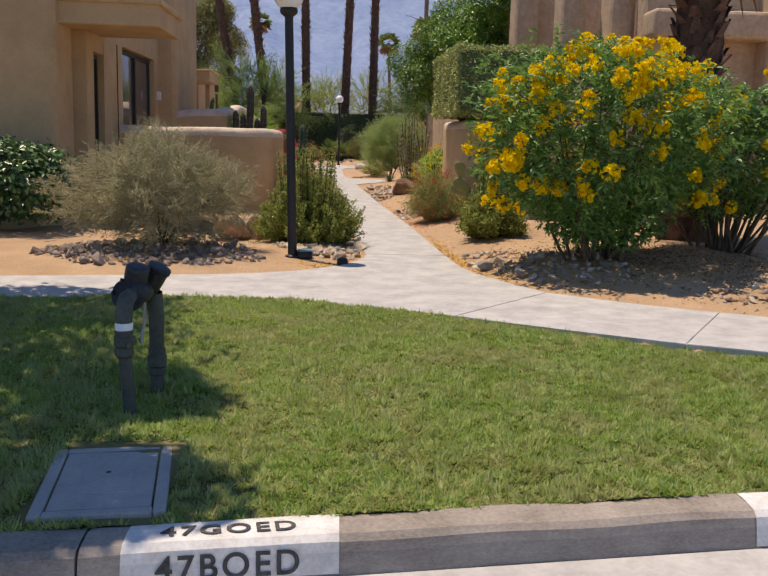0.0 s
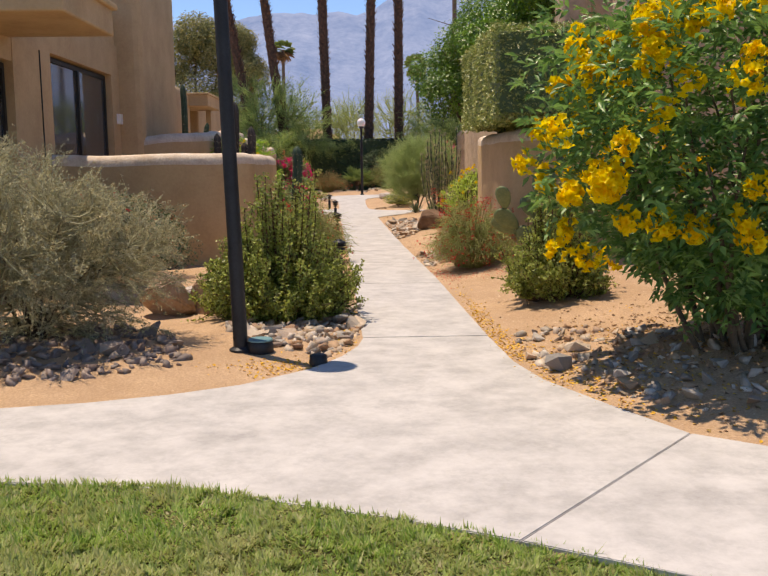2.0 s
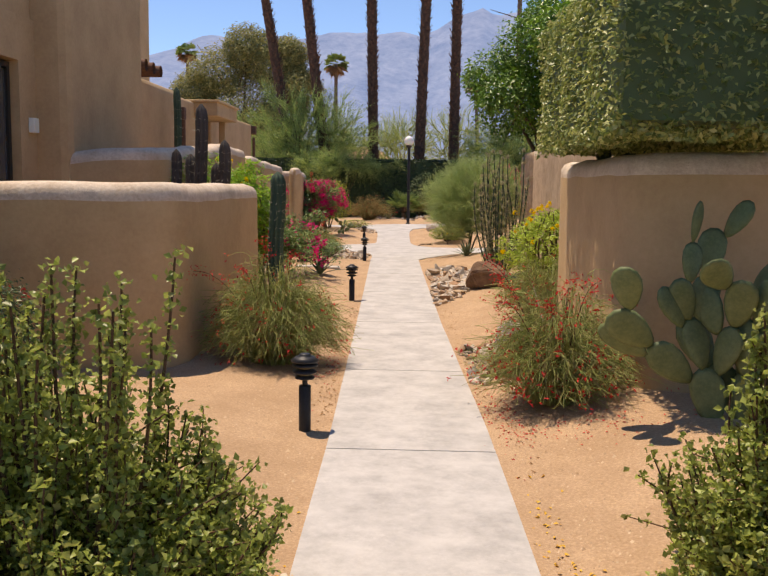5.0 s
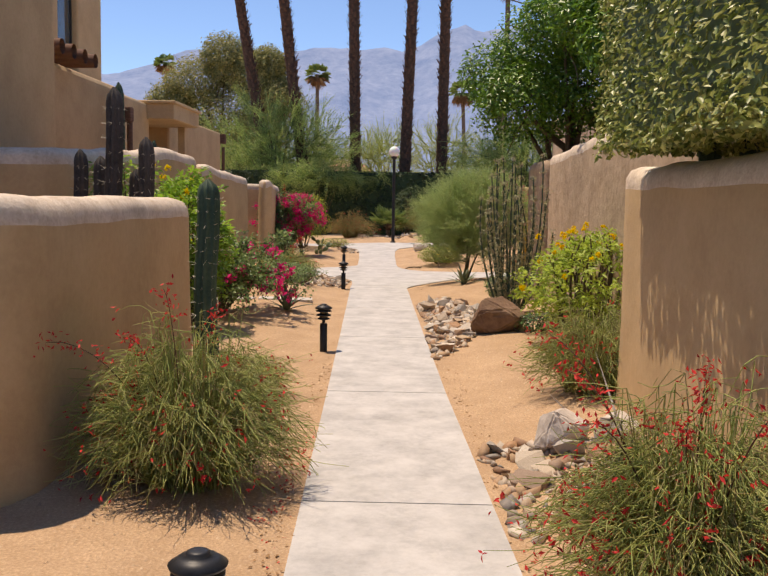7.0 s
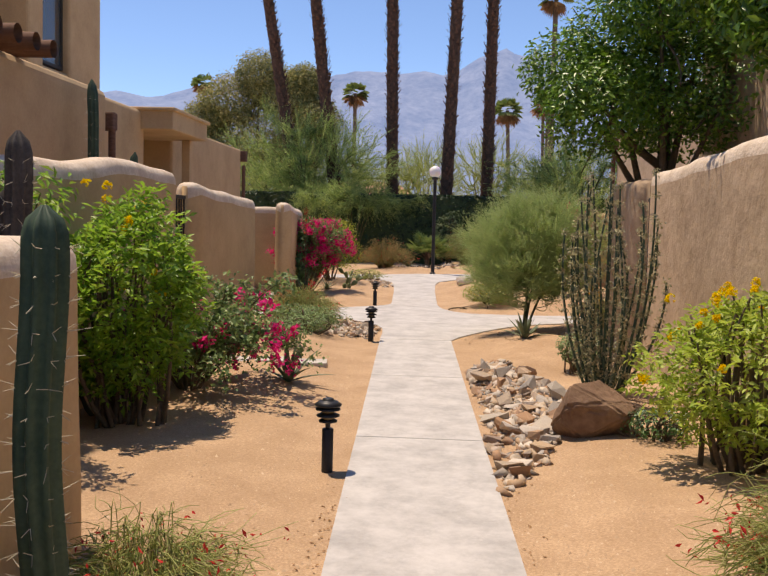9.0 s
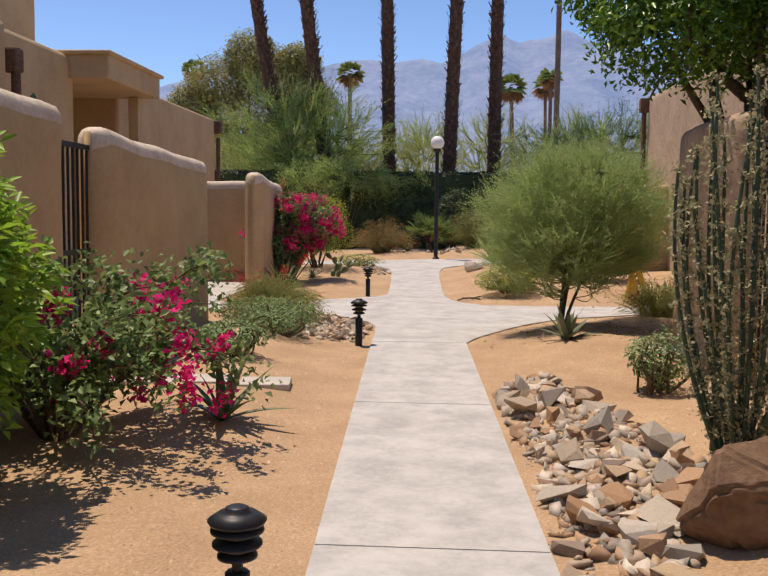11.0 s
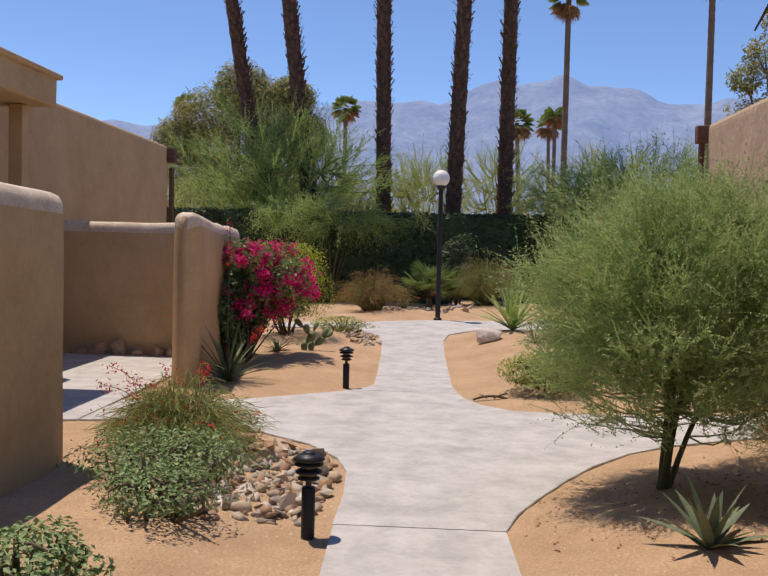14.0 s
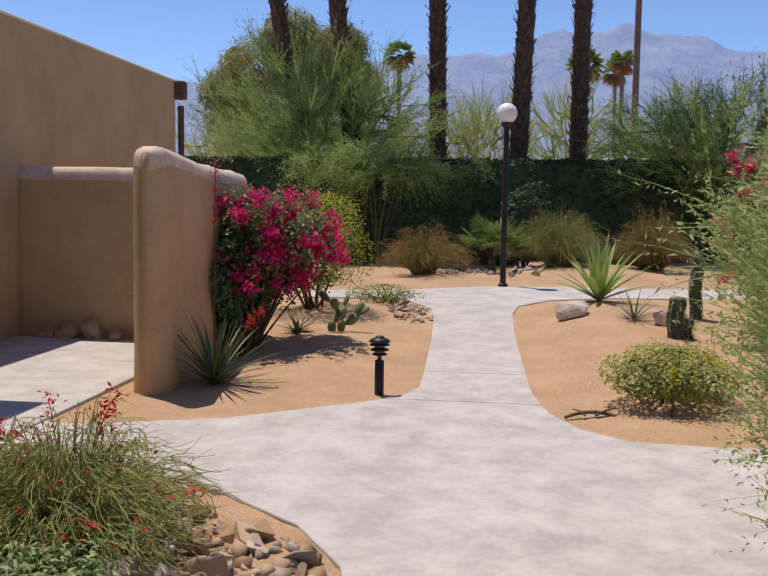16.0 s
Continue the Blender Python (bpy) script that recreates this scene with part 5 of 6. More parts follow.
def wispy(name, at, centre, radii, mat, label, seed, category="tree", limbs=8, limb_r=0.03, sprays=400, twigs=14, length=0.28, branch=0.3, tw=0.004, leaf=0.02, leaf_n=7, up=0.5, spread=0.45, shell=0.3, z0=None, bark=None, lumps=14, droop=0.1, aspect=3.0):
    """Open crown: limbs, thin branches to many sprays, and fine twigs with tiny leaves on each spray."""
    rng = np.random.default_rng(seed)
    x, y = at
    p = thing(name, (x, y, (gz(x, y) if z0 is None else z0) - 0.03), label, category)
    c0, radii = np.array(centre, float), np.array(radii, float)
    knots = []
    for k in range(limbs):
        a, f = 6.283 * (k + rng.uniform(-0.35, 0.35)) / limbs, rng.uniform(0.15, 0.75)
        d = np.array([math.cos(a), math.sin(a), 0])
        tip = c0 + d * radii * f + [0, 0, radii[2] * rng.uniform(-0.1, 0.7)]
        q = curve(d * limb_r * 1.4 - [0, 0, 0.1], tip, -d * radii * f * 0.22 + rng.normal(0, 0.03, 3) * radii, 10)
        part("limb", tubes("limb", [(q, np.linspace(limb_r, limb_r * 0.25, 10))], 6), bark or GREEN_BARK, p, smooth=True)
        knots.append(q[3:])
    knots = np.concatenate(knots)
    c, o = blob_points(rng, sprays, radii, lumps, shell)
    c = c + c0
    c = c[c[:, 2] > 0.06]
    n = len(c)
    gap_to = np.linalg.norm(c[:, None] - knots[None], axis=2) + 0.6 * np.maximum(0, knots[None, :, 2] - c[:, None, 2] + 0.1 * radii[2])
    root = knots[gap_to.argmin(1)]
    part("branch", tubes("branch", [(curve(a, b, rng.normal(0, 0.05, 3) * radii - [0, 0, 0.04 * radii[2]], 5), np.linspace(tw * 1.8, tw * 0.8, 5)) for a, b in zip(root, c)], 3), mat, p)
    out = (c - c0) / radii
    d = (c - root) / (np.linalg.norm(c - root, axis=1)[:, None] + 1e-6) * 0.6 + 0.45 * out + [0, 0, up] + rng.normal(0, 0.2, c.shape)
    d /= np.linalg.norm(d, axis=1)[:, None]
    k = n * twigs
    d0 = np.repeat(d, twigs, 0)
    s0 = np.repeat(c, twigs, 0) + d0 * (rng.uniform(-0.8, 0.5, (k, 1)) * branch)
    d1 = d0 + rng.normal(0, spread, (k, 3))
    d1 /= np.linalg.norm(d1, axis=1)[:, None]
    L = length * rng.uniform(0.5, 1.35, (k, 1))
    mid = s0 + d1 * L * 0.55
    tip = s0 + d1 * L - np.array([0, 0, 1.0]) * droop * L
    sd = np.cross(d1, rng.normal(0, 1, d1.shape))
    sd *= tw * 0.5 / np.linalg.norm(sd, axis=1)[:, None]
    v = np.stack([s0 - sd, s0 + sd, mid + sd * 0.8, mid - sd * 0.8, tip], 1).reshape(-1, 3)
    b = np.arange(k)[:, None, None] * 5
    crown = part("crown", mesh_arrays("crown", v, (b + np.array([(0, 1, 2), (0, 2, 3), (3, 2, 4)])[None]).reshape(-1, 3), 3), mat, p)
    if leaf_n:
        t = rng.uniform(0.1, 1, (k, leaf_n, 1))
        lc = (s0[:, None] + (tip - s0)[:, None] * t).reshape(-1, 3) + rng.normal(0, leaf * 0.35, (k * leaf_n, 3))
        ax = np.repeat(d1, leaf_n, 0) + rng.normal(0, 0.5, lc.shape)
        part("leaves", leaves("leaves", lc, rng.normal(0, 1, lc.shape) + [0, 0, 0.6], leaf, aspect, rng, axis=ax), mat, crown)
    return p


def jade_bush(at, radius, height, shoots, tall, label, seed):
    """Crowded upright shoots set with small round leaves; the tallest stand clear of the rest."""
    rng = np.random.default_rng(seed)
    x, y = at
    p = thing("jade_shrub", (x, y, gz(x, y)), label, "shrub")
    lines, lv = [], []
    for i in range(shoots + tall):
        a, f = rng.uniform(0, 6.283), math.sqrt(rng.random()) * (0.65 if i >= shoots else 1.0)
        d = np.array([math.cos(a), math.sin(a), 0])
        h = height * (1.0 - 0.62 * f * f) * rng.uniform(0.35, 1.12) if i < shoots else height * rng.uniform(1.1, 1.45)
        q = curve(d * f * radius * 0.35 - [0, 0, 0.03], d * f * radius * rng.uniform(0.9, 1.15) + [0, 0, h], d * f * radius * 0.12 + rng.normal(0, 0.02, 3), 12)
        if i >= shoots:
            part("shoot", tubes("shoot", [(q, np.linspace(0.01, 0.004, 12))], 5), STEM, p)
        else:
            lines.append((q, np.linspace(0.008, 0.003, 12)))
        for g in np.concatenate([q[3:], (q[3:] + q[2:-1]) / 2]) if i >= shoots else q[3:]:
            lv.append(g + rng.normal(0, 0.018, (12, 3)))
        for _ in range(3 if i < shoots else 1):
            e = q[rng.integers(3, 10)]
            w = curve(e, e + d * rng.uniform(0.03, 0.1) + rng.normal(0, 0.05, 3) + [0, 0, rng.uniform(0.02, 0.12)], (0, 0, 0), 5)
            lines.append((w, np.linspace(0.004, 0.002, 5)))
            lv += [g + rng.normal(0, 0.014, (6, 3)) for g in w[1:]]
    part("stem", tubes("stem", lines, 4), STEM, p)
    lv = np.concatenate(lv)
    lv[:, 2] = np.maximum(lv[:, 2], 0.015)
    part("foliage", leaves("foliage", lv, rng.normal(0, 0.8, lv.shape) + [0, 0, 0.5], 0.026, 1.3, rng), L_SPEK, p)
    return p


def palm_trunk(at, h, r, lean, label, seed, boots=True, z0=0.0, head=0.0, mat=None, fan=1.0, name="fan_palm"):
    """A tall fan palm: rough tapering trunk with old leaf bases, and its head of fans."""
    rng = np.random.default_rng(seed)
    p = thing(name, (at[0], at[1], z0), label, "palm tree")
    t = np.linspace(0, 1, 60)
    pts = np.stack([lean * t ** 0.9 * h, 0 * t, -0.3 + (h + 0.3) * t], 1)
    rad = r * (1.08 - 0.22 * t) * (1 + 0.05 * np.sin(t * 190)) 
    part("trunk", tubes("trunk", [(pts, rad)], 14), mat or PALM_BARK, p)
    if boots:
        vs, fs, o = [], [], 0
        k = int(h * 42)
        for i in range(k):
            u = i / k
            a = i * 2.399 + rng.uniform(-0.3, 0.3)
            z = u * h
            rr = r * (1.08 - 0.22 * u)
            c = np.array([lean * u ** 0.9 * h, 0, z])
            d = np.array([math.cos(a), math.sin(a), 0])
            s = np.array([-d[1], d[0], 0])
            w, L = rng.uniform(0.04, 0.075) * r / 0.2, rng.uniform(0.1, 0.2)
            out = rng.uniform(0.03, 0.13)
            vs += [c + d * rr * 0.95 - s * w, c + d * rr * 0.95 + s * w, c + d * (rr + out) + s * w * 0.45 + [0, 0, L], c + d * (rr + out) - s * w * 0.45 + [0, 0, L], c + d * (rr * 0.9) + [0, 0, L * 0.9]]
            fs += [(o, o + 1, o + 2), (o, o + 2, o + 3), (o + 3, o + 2, o + 4)]
            o += 5
        part("leaf_base", mesh_arrays("leaf_base", np.array(vs), np.array(fs), 3), PALM_BOOT, p)["kind"] = "stuff"
    top = pts[-1]
    vs, fs, o, dv, df, do = [], [], 0, [], [], 0
    for i in range(46):
        a, e = rng.uniform(0, 6.283), rng.uniform(-1.3, 1.2)
        dry = e < -0.35
        d = np.array([math.cos(a) * math.cos(e), math.sin(a) * math.cos(e), math.sin(e)])
        s = np.array([-math.sin(a), math.cos(a), 0])
        u = np.cross(d, s)
        c = top + d * 0.55 * fan
        for j in range(11):
            g = (j - 5) * 0.24
            q = d * math.cos(g) + s * math.sin(g)
            e2 = c + q * 0.85 * fan * (1 - 0.03 * abs(j - 5)) + np.array([0, 0, -0.22 * fan])
            b = np.cross(q, u) * 0.045 * fan
            tri = [top * 0.15 + c * 0.85, c + q * 0.45 * fan - b, e2, c + q * 0.45 * fan + b]
            if dry:
                dv += tri
                df += [(do, do + 1, do + 2), (do, do + 2, do + 3)]
                do += 4
            else:
                vs += tri
                fs += [(o, o + 1, o + 2), (o, o + 2, o + 3)]
                o += 4
    part("fronds", mesh_arrays("fronds", np.array(vs), np.array(fs), 3), L_FAN, p)
    if dv:
        part("dry_skirt", mesh_arrays("dry_skirt", np.array(dv), np.array(df), 3), L_DRY, p, "hanging dry brown fronds")
    return p


def bougainvillea(at, reach, height, branches, label, seed, bracts=16, lean=(0, 0), low=0.15, bare=0.3, per_node=12):
    """Long arching branches, leafy along their length, with clusters of bracts towards the ends."""
    rng = np.random.default_rng(seed)
    x, y = at
    p = thing("bougainvillea", (x, y, gz(x, y)), label, "bougainvillea")
    lv, fl, lines = [], [], []
    for i in range(branches):
        a = rng.uniform(0, 6.283)
        out, top = reach * rng.uniform(0.35, 1.1), height * rng.uniform(low, 1.0)
        tip = np.array([math.cos(a) * out + lean[0] * rng.random(), math.sin(a) * out + lean[1] * rng.random(), top])
        q = curve((math.cos(a) * 0.05, math.sin(a) * 0.05, -0.05), tip, np.array([0, 0, height * 0.3]) + rng.normal(0, 0.08, 3), 12)
        lines.append((q, np.linspace(0.012, 0.003, 12)))
        for k in range(3, 12):
            lv.append(q[k] + rng.normal(0, 0.055, (per_node, 3)))
        if rng.random() > bare and noise.noise(Vector(q[11]) * 3.5 + Vector((seed, 0, 0))) > -0.25:
            for k in (rng.choice((9, 10, 11)), 11):
                fl.append(q[k] + rng.normal(0, 0.05, 3))
    part("branch", tubes("branch", lines, 5), BARK, p)
    lv = np.concatenate(lv)
    part("foliage", leaves("foliage", lv, rng.normal(0, 0.6, lv.shape) + [0, 0, 0.8], 0.05, 1.5, rng), L_BOUG, p)
    fl = np.repeat(np.array(fl), bracts, 0)
    fl = fl + rng.normal(0, 0.036, fl.shape)
    part("flower", leaves("flower", fl, rng.normal(0, 0.8, fl.shape) + [0, 0, 0.5], 0.044, 1.25, rng, 0.35), F_PINK, p, "clusters of papery magenta bracts")
    return p


# near the street
shrub("ivy_shrub", (-2.9, 14.4), (1.55, 0.75, 0.62), 0.085, L_IVY, 5200, "dense glossy dark green broad-leaved shrub against a house", seed=11, aspect=1.5, cz=0.66, stems=22)
wispy("grey_desert_shrub", (-0.32, 12.95), (0, 0, 0.64), (0.98, 0.92, 0.58), L_GREY, "grey-green twiggy desert shrub over dark stones", 12, "shrub", 16, 0.014, 680, 13, 0.17, 0.2, 0.004, 0.023, 11, 0.25, 0.5, 0.25, bark=BARK, lumps=22)
jade_bush((1.3, 14.15), 0.64, 0.82, 320, 26, "bushy small-leaved jade shrub with upright reddish stems", 13)
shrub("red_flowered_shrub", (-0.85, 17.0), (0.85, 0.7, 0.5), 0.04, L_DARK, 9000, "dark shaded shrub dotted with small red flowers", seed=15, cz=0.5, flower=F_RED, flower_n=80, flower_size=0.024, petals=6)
tecoma((4.32, 12.0), (1.16, 1.06, 1.0), 4000, 200, "large yellow-flowering bells shrub with dense green leaves", 16, leaf=0.085, drop=0.12, fl=0.074, lumps=22, flare=0.3)
tecoma((6.0, 12.7), (0.95, 0.9, 0.72), 2000, 40, "yellow-flowering bells shrub beside a palm trunk", 17, leaf=0.085, drop=0.34, fl=0.06)
jade_bush((3.66, 14.45), 0.46, 0.72, 130, 16, "low small-leaved green shrub under yellow flowers", 18)
palm_trunk((6.08, 14.1), 4.6, 0.31, 0.0, "stout palm with crossed brown leaf bases", 19, z0=0.1, fan=1.2, name="stout_palm")

L_LIME = leafy("lime_leaves", [(0.15, 0.22, 0.03), (0.23, 0.29, 0.045), (0.34, 0.42, 0.1)], 0.45, 0.45, 0.4)
L_LOW = leafy("grey_green_ground_leaves", [(0.06, 0.1, 0.04), (0.1, 0.155, 0.06), (0.16, 0.215, 0.09)], 0.55, 0.2)
# along the walk
thread_bush((3.3, 17.35), 0.5, 0.72, "arching green thread-leaved bush with red flowers", 21, 1000, 420, stalks=7)
thread_bush((3.65, 20.55), 0.48, 0.62, "loose thread-leaved bush with a few red flowers", 22, 620, 150)
thread_bush((1.22, 18.7), 0.58, 0.8, "arching thread-leaved bush with red flowers by a stucco wall", 23, 1200, 260, stalks=4)
thread_bush((1.1, 20.75), 0.38, 0.35, "small thread-leaved bush with red flowers", 24, 320, 70)
prickly_pear((4.18, 16.66), "tall green prickly pear cactus with broad pads", 4, 34, 0.34)
column_cactus((4.05, 19.0), [(0, 0, 2.0, 0.05, 0.02), (0.18, 0.05, 2.1, 0.05, 0), (-0.15, 0.1, 1.7, 0.05, -0.02)], "slim green column cactus stems beside a hedge", seed=26)
column_cactus((1.04, 19.95), [(0, 0, 1.53, 0.06, 0.0)], "dark green ribbed column cactus at a wall's end", seed=27)
column_cactus((-0.13, 21.6), [(0.05, 0, 2.25, 0.06, 0), (0.32, -0.05, 1.85, 0.055, 0), (-0.1, 0.1, 1.7, 0.055, 0), (0.18, 0.15, 1.6, 0.055, 0), (-0.25, 0.05, 1.75, 0.05, 0)], "cluster of dark grey ribbed column cacti behind a wall", CACTUS_GREY, 28)
column_cactus((-2.2, 28.6), [(0, 0, 3.2, 0.06, -0.06), (0.25, 0, 2.3, 0.05, 0.25)], "thin tall column cactus beside a house", seed=29)
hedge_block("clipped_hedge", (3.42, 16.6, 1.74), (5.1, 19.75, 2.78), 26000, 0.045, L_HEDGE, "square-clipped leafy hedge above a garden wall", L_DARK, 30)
tecoma((-0.12, 23.85), (0.52, 0.66, 0.74), 1500, 16, "bright green bells shrub with a few yellow flowers", 31, leaf=0.08, mat=L_BRIGHT, fl=0.032, drop=0.15, lumps=24)
shrub("leafy_shrub", (-0.35, 22.5), (0.5, 0.5, 0.65), 0.08, L_BRIGHT, 1500, "bright green leafy shrub behind a garden wall", seed=32, aspect=3.2, cz=1.2)
tecoma((4.06, 22.8), (0.56, 0.62, 0.54), 1250, 40, "yellow-flowering bells bush by a stucco wall", 33, leaf=0.062, mat=L_LIME, fl=0.026, drop=0.06, lumps=26)
bougainvillea((0.02, 25.1), 0.95, 0.95, 44, "sprawling bougainvillea with magenta bracts", 34, 34, (0.2, 0.2), bare=0.5, per_node=17)
rosette("variegated_agave", (0.82, 25.55), 17, 0.42, 0.032, AGAVE, "striped grey-green agave with sharp leaves", "agave", 35, 1.2, 0.5)
ocotillo((3.55, 24.75), "cluster of grey-green thorny cane cactus stems", 36, 30, 1.75)
shrub("grey_bush", (3.66, 26.95), (0.25, 0.25, 0.22), 0.034, L_LOW, 1500, "small dark green bush on sand", seed=37, cz=0.24)
shrub("grey_bush", (3.72, 23.6), (0.28, 0.25, 0.12), 0.03, L_IVY, 900, "low grey-green groundcover beside a rock", seed=38, cz=0.12)
LEAFY = [(0.0, 0.1, 3.0, 0.95), (-0.7, -0.3, 2.9, 0.8), (0.6, -0.4, 3.1, 0.9), (0.1, 0.6, 3.4, 1.0), (-0.4, 0.4, 3.7, 0.9), (0.5, 0.2, 4.2, 0.9), (-0.2, -0.5, 4.1, 0.8), (0.1, 0.1, 4.7, 0.8), (-0.9, 0.3, 3.3, 0.7)]
tree("citrus_tree", (4.85, 28.75), 2.2, [(a * 1.15, b * 1.15, z, r * 1.12) for a, b, z, r in LEAFY], 0.075, L_CITRUS, 3600, "dense glossy green citrus tree over a garden wall", 39, 0.11)
tree("citrus_tree", (5.55, 24.6), 2.1, [(a * 1.1, b * 1.1, z + 0.25, r) for a, b, z, r in LEAFY], 0.085, L_CITRUS, 3400, "dense dark citrus tree hanging over a stucco wall", 40, 0.12)
wispy("palo_verde_tree", (3.36, 30.1), (0.16, 0.05, 1.22), (1.0, 1.0, 0.82), L_PALO, "young palo verde tree with fine green twigs", 41, "tree", 5, 0.021, 1000, 15, 0.27, 0.2, 0.004, 0.021, 11, 0.75, 0.42, 0.2, droop=0.05)
rosette("agave", (3.27, 28.75), 17, 0.36, 0.027, AGAVE, "small grey-green agave in tree shade", "agave", 42, 1.15, 0.5)
shrub("lantana", (0.3, 29.85), (0.55, 0.62, 0.16), 0.034, L_LOW, 3400, "low spreading green shrub over stones", seed=43, cz=0.16, aspect=2.4, shell=0.2, lumps=22, stems=26)
shrub("lantana", (0.5, 29.1), (0.36, 0.36, 0.14), 0.034, L_LOW, 1500, "low spreading green shrub beside stones", seed=48, cz=0.13, aspect=2.4, shell=0.2, lumps=16)
shrub("lantana", (0.33, 27.85), (0.34, 0.32, 0.15), 0.034, L_LOW, 1500, "low green ground shrub on sand", seed=44, cz=0.18, aspect=1.6)
thread_bush((0.12, 30.85), 0.55, 0.5, "arching thread-leaved bush with dusky red tips", 45, 1000, 160, stalks=7)
ryu = rosette("red_yucca", (-0.38, 34.35), 56, 0.72, 0.011, YUCCA, "thin-leaved grey red yucca with tall flower stalks", "yucca", 46, 1.0, 0.7)
rng = np.random.default_rng(146)
for dx, dy, h in ((-0.02, 0.1, 1.75), (-0.55, -0.25, 0.75), (0.35, 0.1, 0.6)):
    q = curve((0, 0, 0.05), (dx, dy, h), (dx * 0.1, 0, h * 0.12), 12)
    part("flower_stalk", tubes("flower_stalk", [(q, np.linspace(0.008, 0.004, 12))], 5), STEM, ryu)
    c = np.repeat(q[7:], 16, 0) + rng.normal(0, 0.022, (16 * 5, 3))
    part("flower", leaves("flower", c, rng.normal(0, 1, c.shape), 0.03, 2.2, rng), F_RED, ryu, "coral tubular flowers")

# past the crossing
L_SWORD = leafy("sword_leaf", [(0.1, 0.16, 0.045), (0.16, 0.23, 0.075), (0.21, 0.27, 0.11)], 0.45, 0.1)
L_GRASSY = leafy("rust_green_blades", [(0.09, 0.135, 0.035), (0.15, 0.18, 0.05), (0.19, 0.13, 0.055), (0.12, 0.16, 0.045)], 0.6, 0.2)
bougainvillea((-0.62, 36.2), 0.7, 1.5, 190, "bougainvillea covered in magenta bracts on a wall", 51, 36, (0.25, -0.05), 0.42, 0.0, 10)
shrub("wall_vine", (-0.66, 35.85), (0.2, 0.62, 0.62), 0.05, L_IVY, 3000, "dark green vine against a stucco wall", "vine", seed=151, cz=0.72, aspect=1.5)
shrub("golden_shrub", (-0.4, 38.4), (0.7, 0.7, 0.7), 0.04, L_GOLD, 6000, "yellow-green rounded shrub behind bougainvillea", seed=52, cz=0.85, lumps=18)
prickly_pear((0.15, 36.95), "small upright prickly pear on sand", 53, 10, 0.17, None, 0.4)
rosette("agave", (-0.3, 37.0), 18, 0.32, 0.02, AGAVE, "grey-green agave under bougainvillea", "agave", 54)
shrub("ground_shrub", (0.3, 39.6), (0.55, 0.4, 0.15), 0.03, L_SPEK, 1800, "low pale green ground shrub", seed=55, cz=0.14)
thread_bush((0.55, 43.4), 0.9, 0.9, "rusty arching bush with pinkish flower spikes", 56, 700, 160, L_RUSTY)


def fan_palm(at, fronds, length, label, seed):
    """A low palm: bare leaf stalks, each ending in a round fan of folded blades."""
    rng = np.random.default_rng(seed)
    x, y = at
    p = thing("dwarf_fan_palm", (x, y, gz(x, y)), label, "palm")
    part("trunk", tubes("trunk", [(np.array([(0, 0, -0.05), (0, 0, 0.25)]), [0.09, 0.07])], 10), BARK, p)
    for i in range(fronds):
        a, e = i * 2.39996, rng.uniform(0.25, 1.3)
        d = np.array([math.cos(a) * math.cos(e), math.sin(a) * math.cos(e), math.sin(e)])
        tip = np.array([0, 0, 0.22]) + d * length * rng.uniform(0.8, 1.1)
        q = curve((0, 0, 0.22), tip, (0, 0, 0.06), 6)
        f = part("frond", tubes("frond", [(q, np.linspace(0.01, 0.006, 6))], 4), STEM, p)
        s = np.array([-math.sin(a), math.cos(a), 0])
        t = np.linspace(-1.7, 1.7, 17)
        ax = np.cos(t)[:, None] * d + np.sin(t)[:, None] * s + [0, 0, -0.12]
        ax /= np.linalg.norm(ax, axis=1)[:, None]
        c = tip + ax * 0.17
        nn = np.cross(ax, np.cross(d, s)) * 0.3 + np.cross(d, s)
        part("blade", leaves("blade", c, nn, 0.36, 9, rng, axis=ax, spread=0.1), L_FAN, f)
    return p


fan_palm((1.75, 44.6), 26, 0.62, "dwarf fan palm before a dark hedge", 57)
shrub("leafy_shrub", (2.35, 45.6), (0.5, 0.4, 0.75), 0.09, L_DARK, 1500, "dark leafy shrub behind a lamp post", seed=157, cz=1.0, aspect=2.2)
rosette("agave", (1.2, 44.3), 22, 0.35, 0.02, AGAVE, "pale agave among stones", "agave", 58)
thread_bush((3.0, 44.8), 1.0, 1.15, "rust-tinged grassy bush before a hedge", 59, 1100, 60, L_GRASSY, "grassy_bush")
thread_bush((4.7, 44.6), 0.75, 1.15, "reddish-brown grassy bush before a hedge", 60, 1000, 60, L_RUSTY, "grassy_bush")
rosette("agave", (3.2, 39.6), 46, 0.9, 0.04, L_SWORD, "large green agave beside the path", "agave", 61, 1.25, 0.5)
rosette("red_yucca", (3.35, 37.5), 28, 0.45, 0.009, AGAVE, "thin-leaved grey yucca by a pale rock", "yucca", 62, 1.0, 0.7)
column_cactus((3.62, 36.6), [(0, 0, 0.42, 0.07, 0), (0.12, 0.05, 0.2, 0.05, 0)], "small ribbed column cactus on sand", seed=63)
column_cactus((4.1, 38.0), [(0, 0, 0.75, 0.06, 0)], "short dark column cactus", seed=64)
shrub("desert_marigold", (3.1, 33.95), (0.44, 0.4, 0.27), 0.032, L_SPEK, 6000, "low green shrub with small yellow flowers", seed=65, cz=0.15, flower=F_YELLOW, flower_n=70, flower_size=0.014, petals=4)
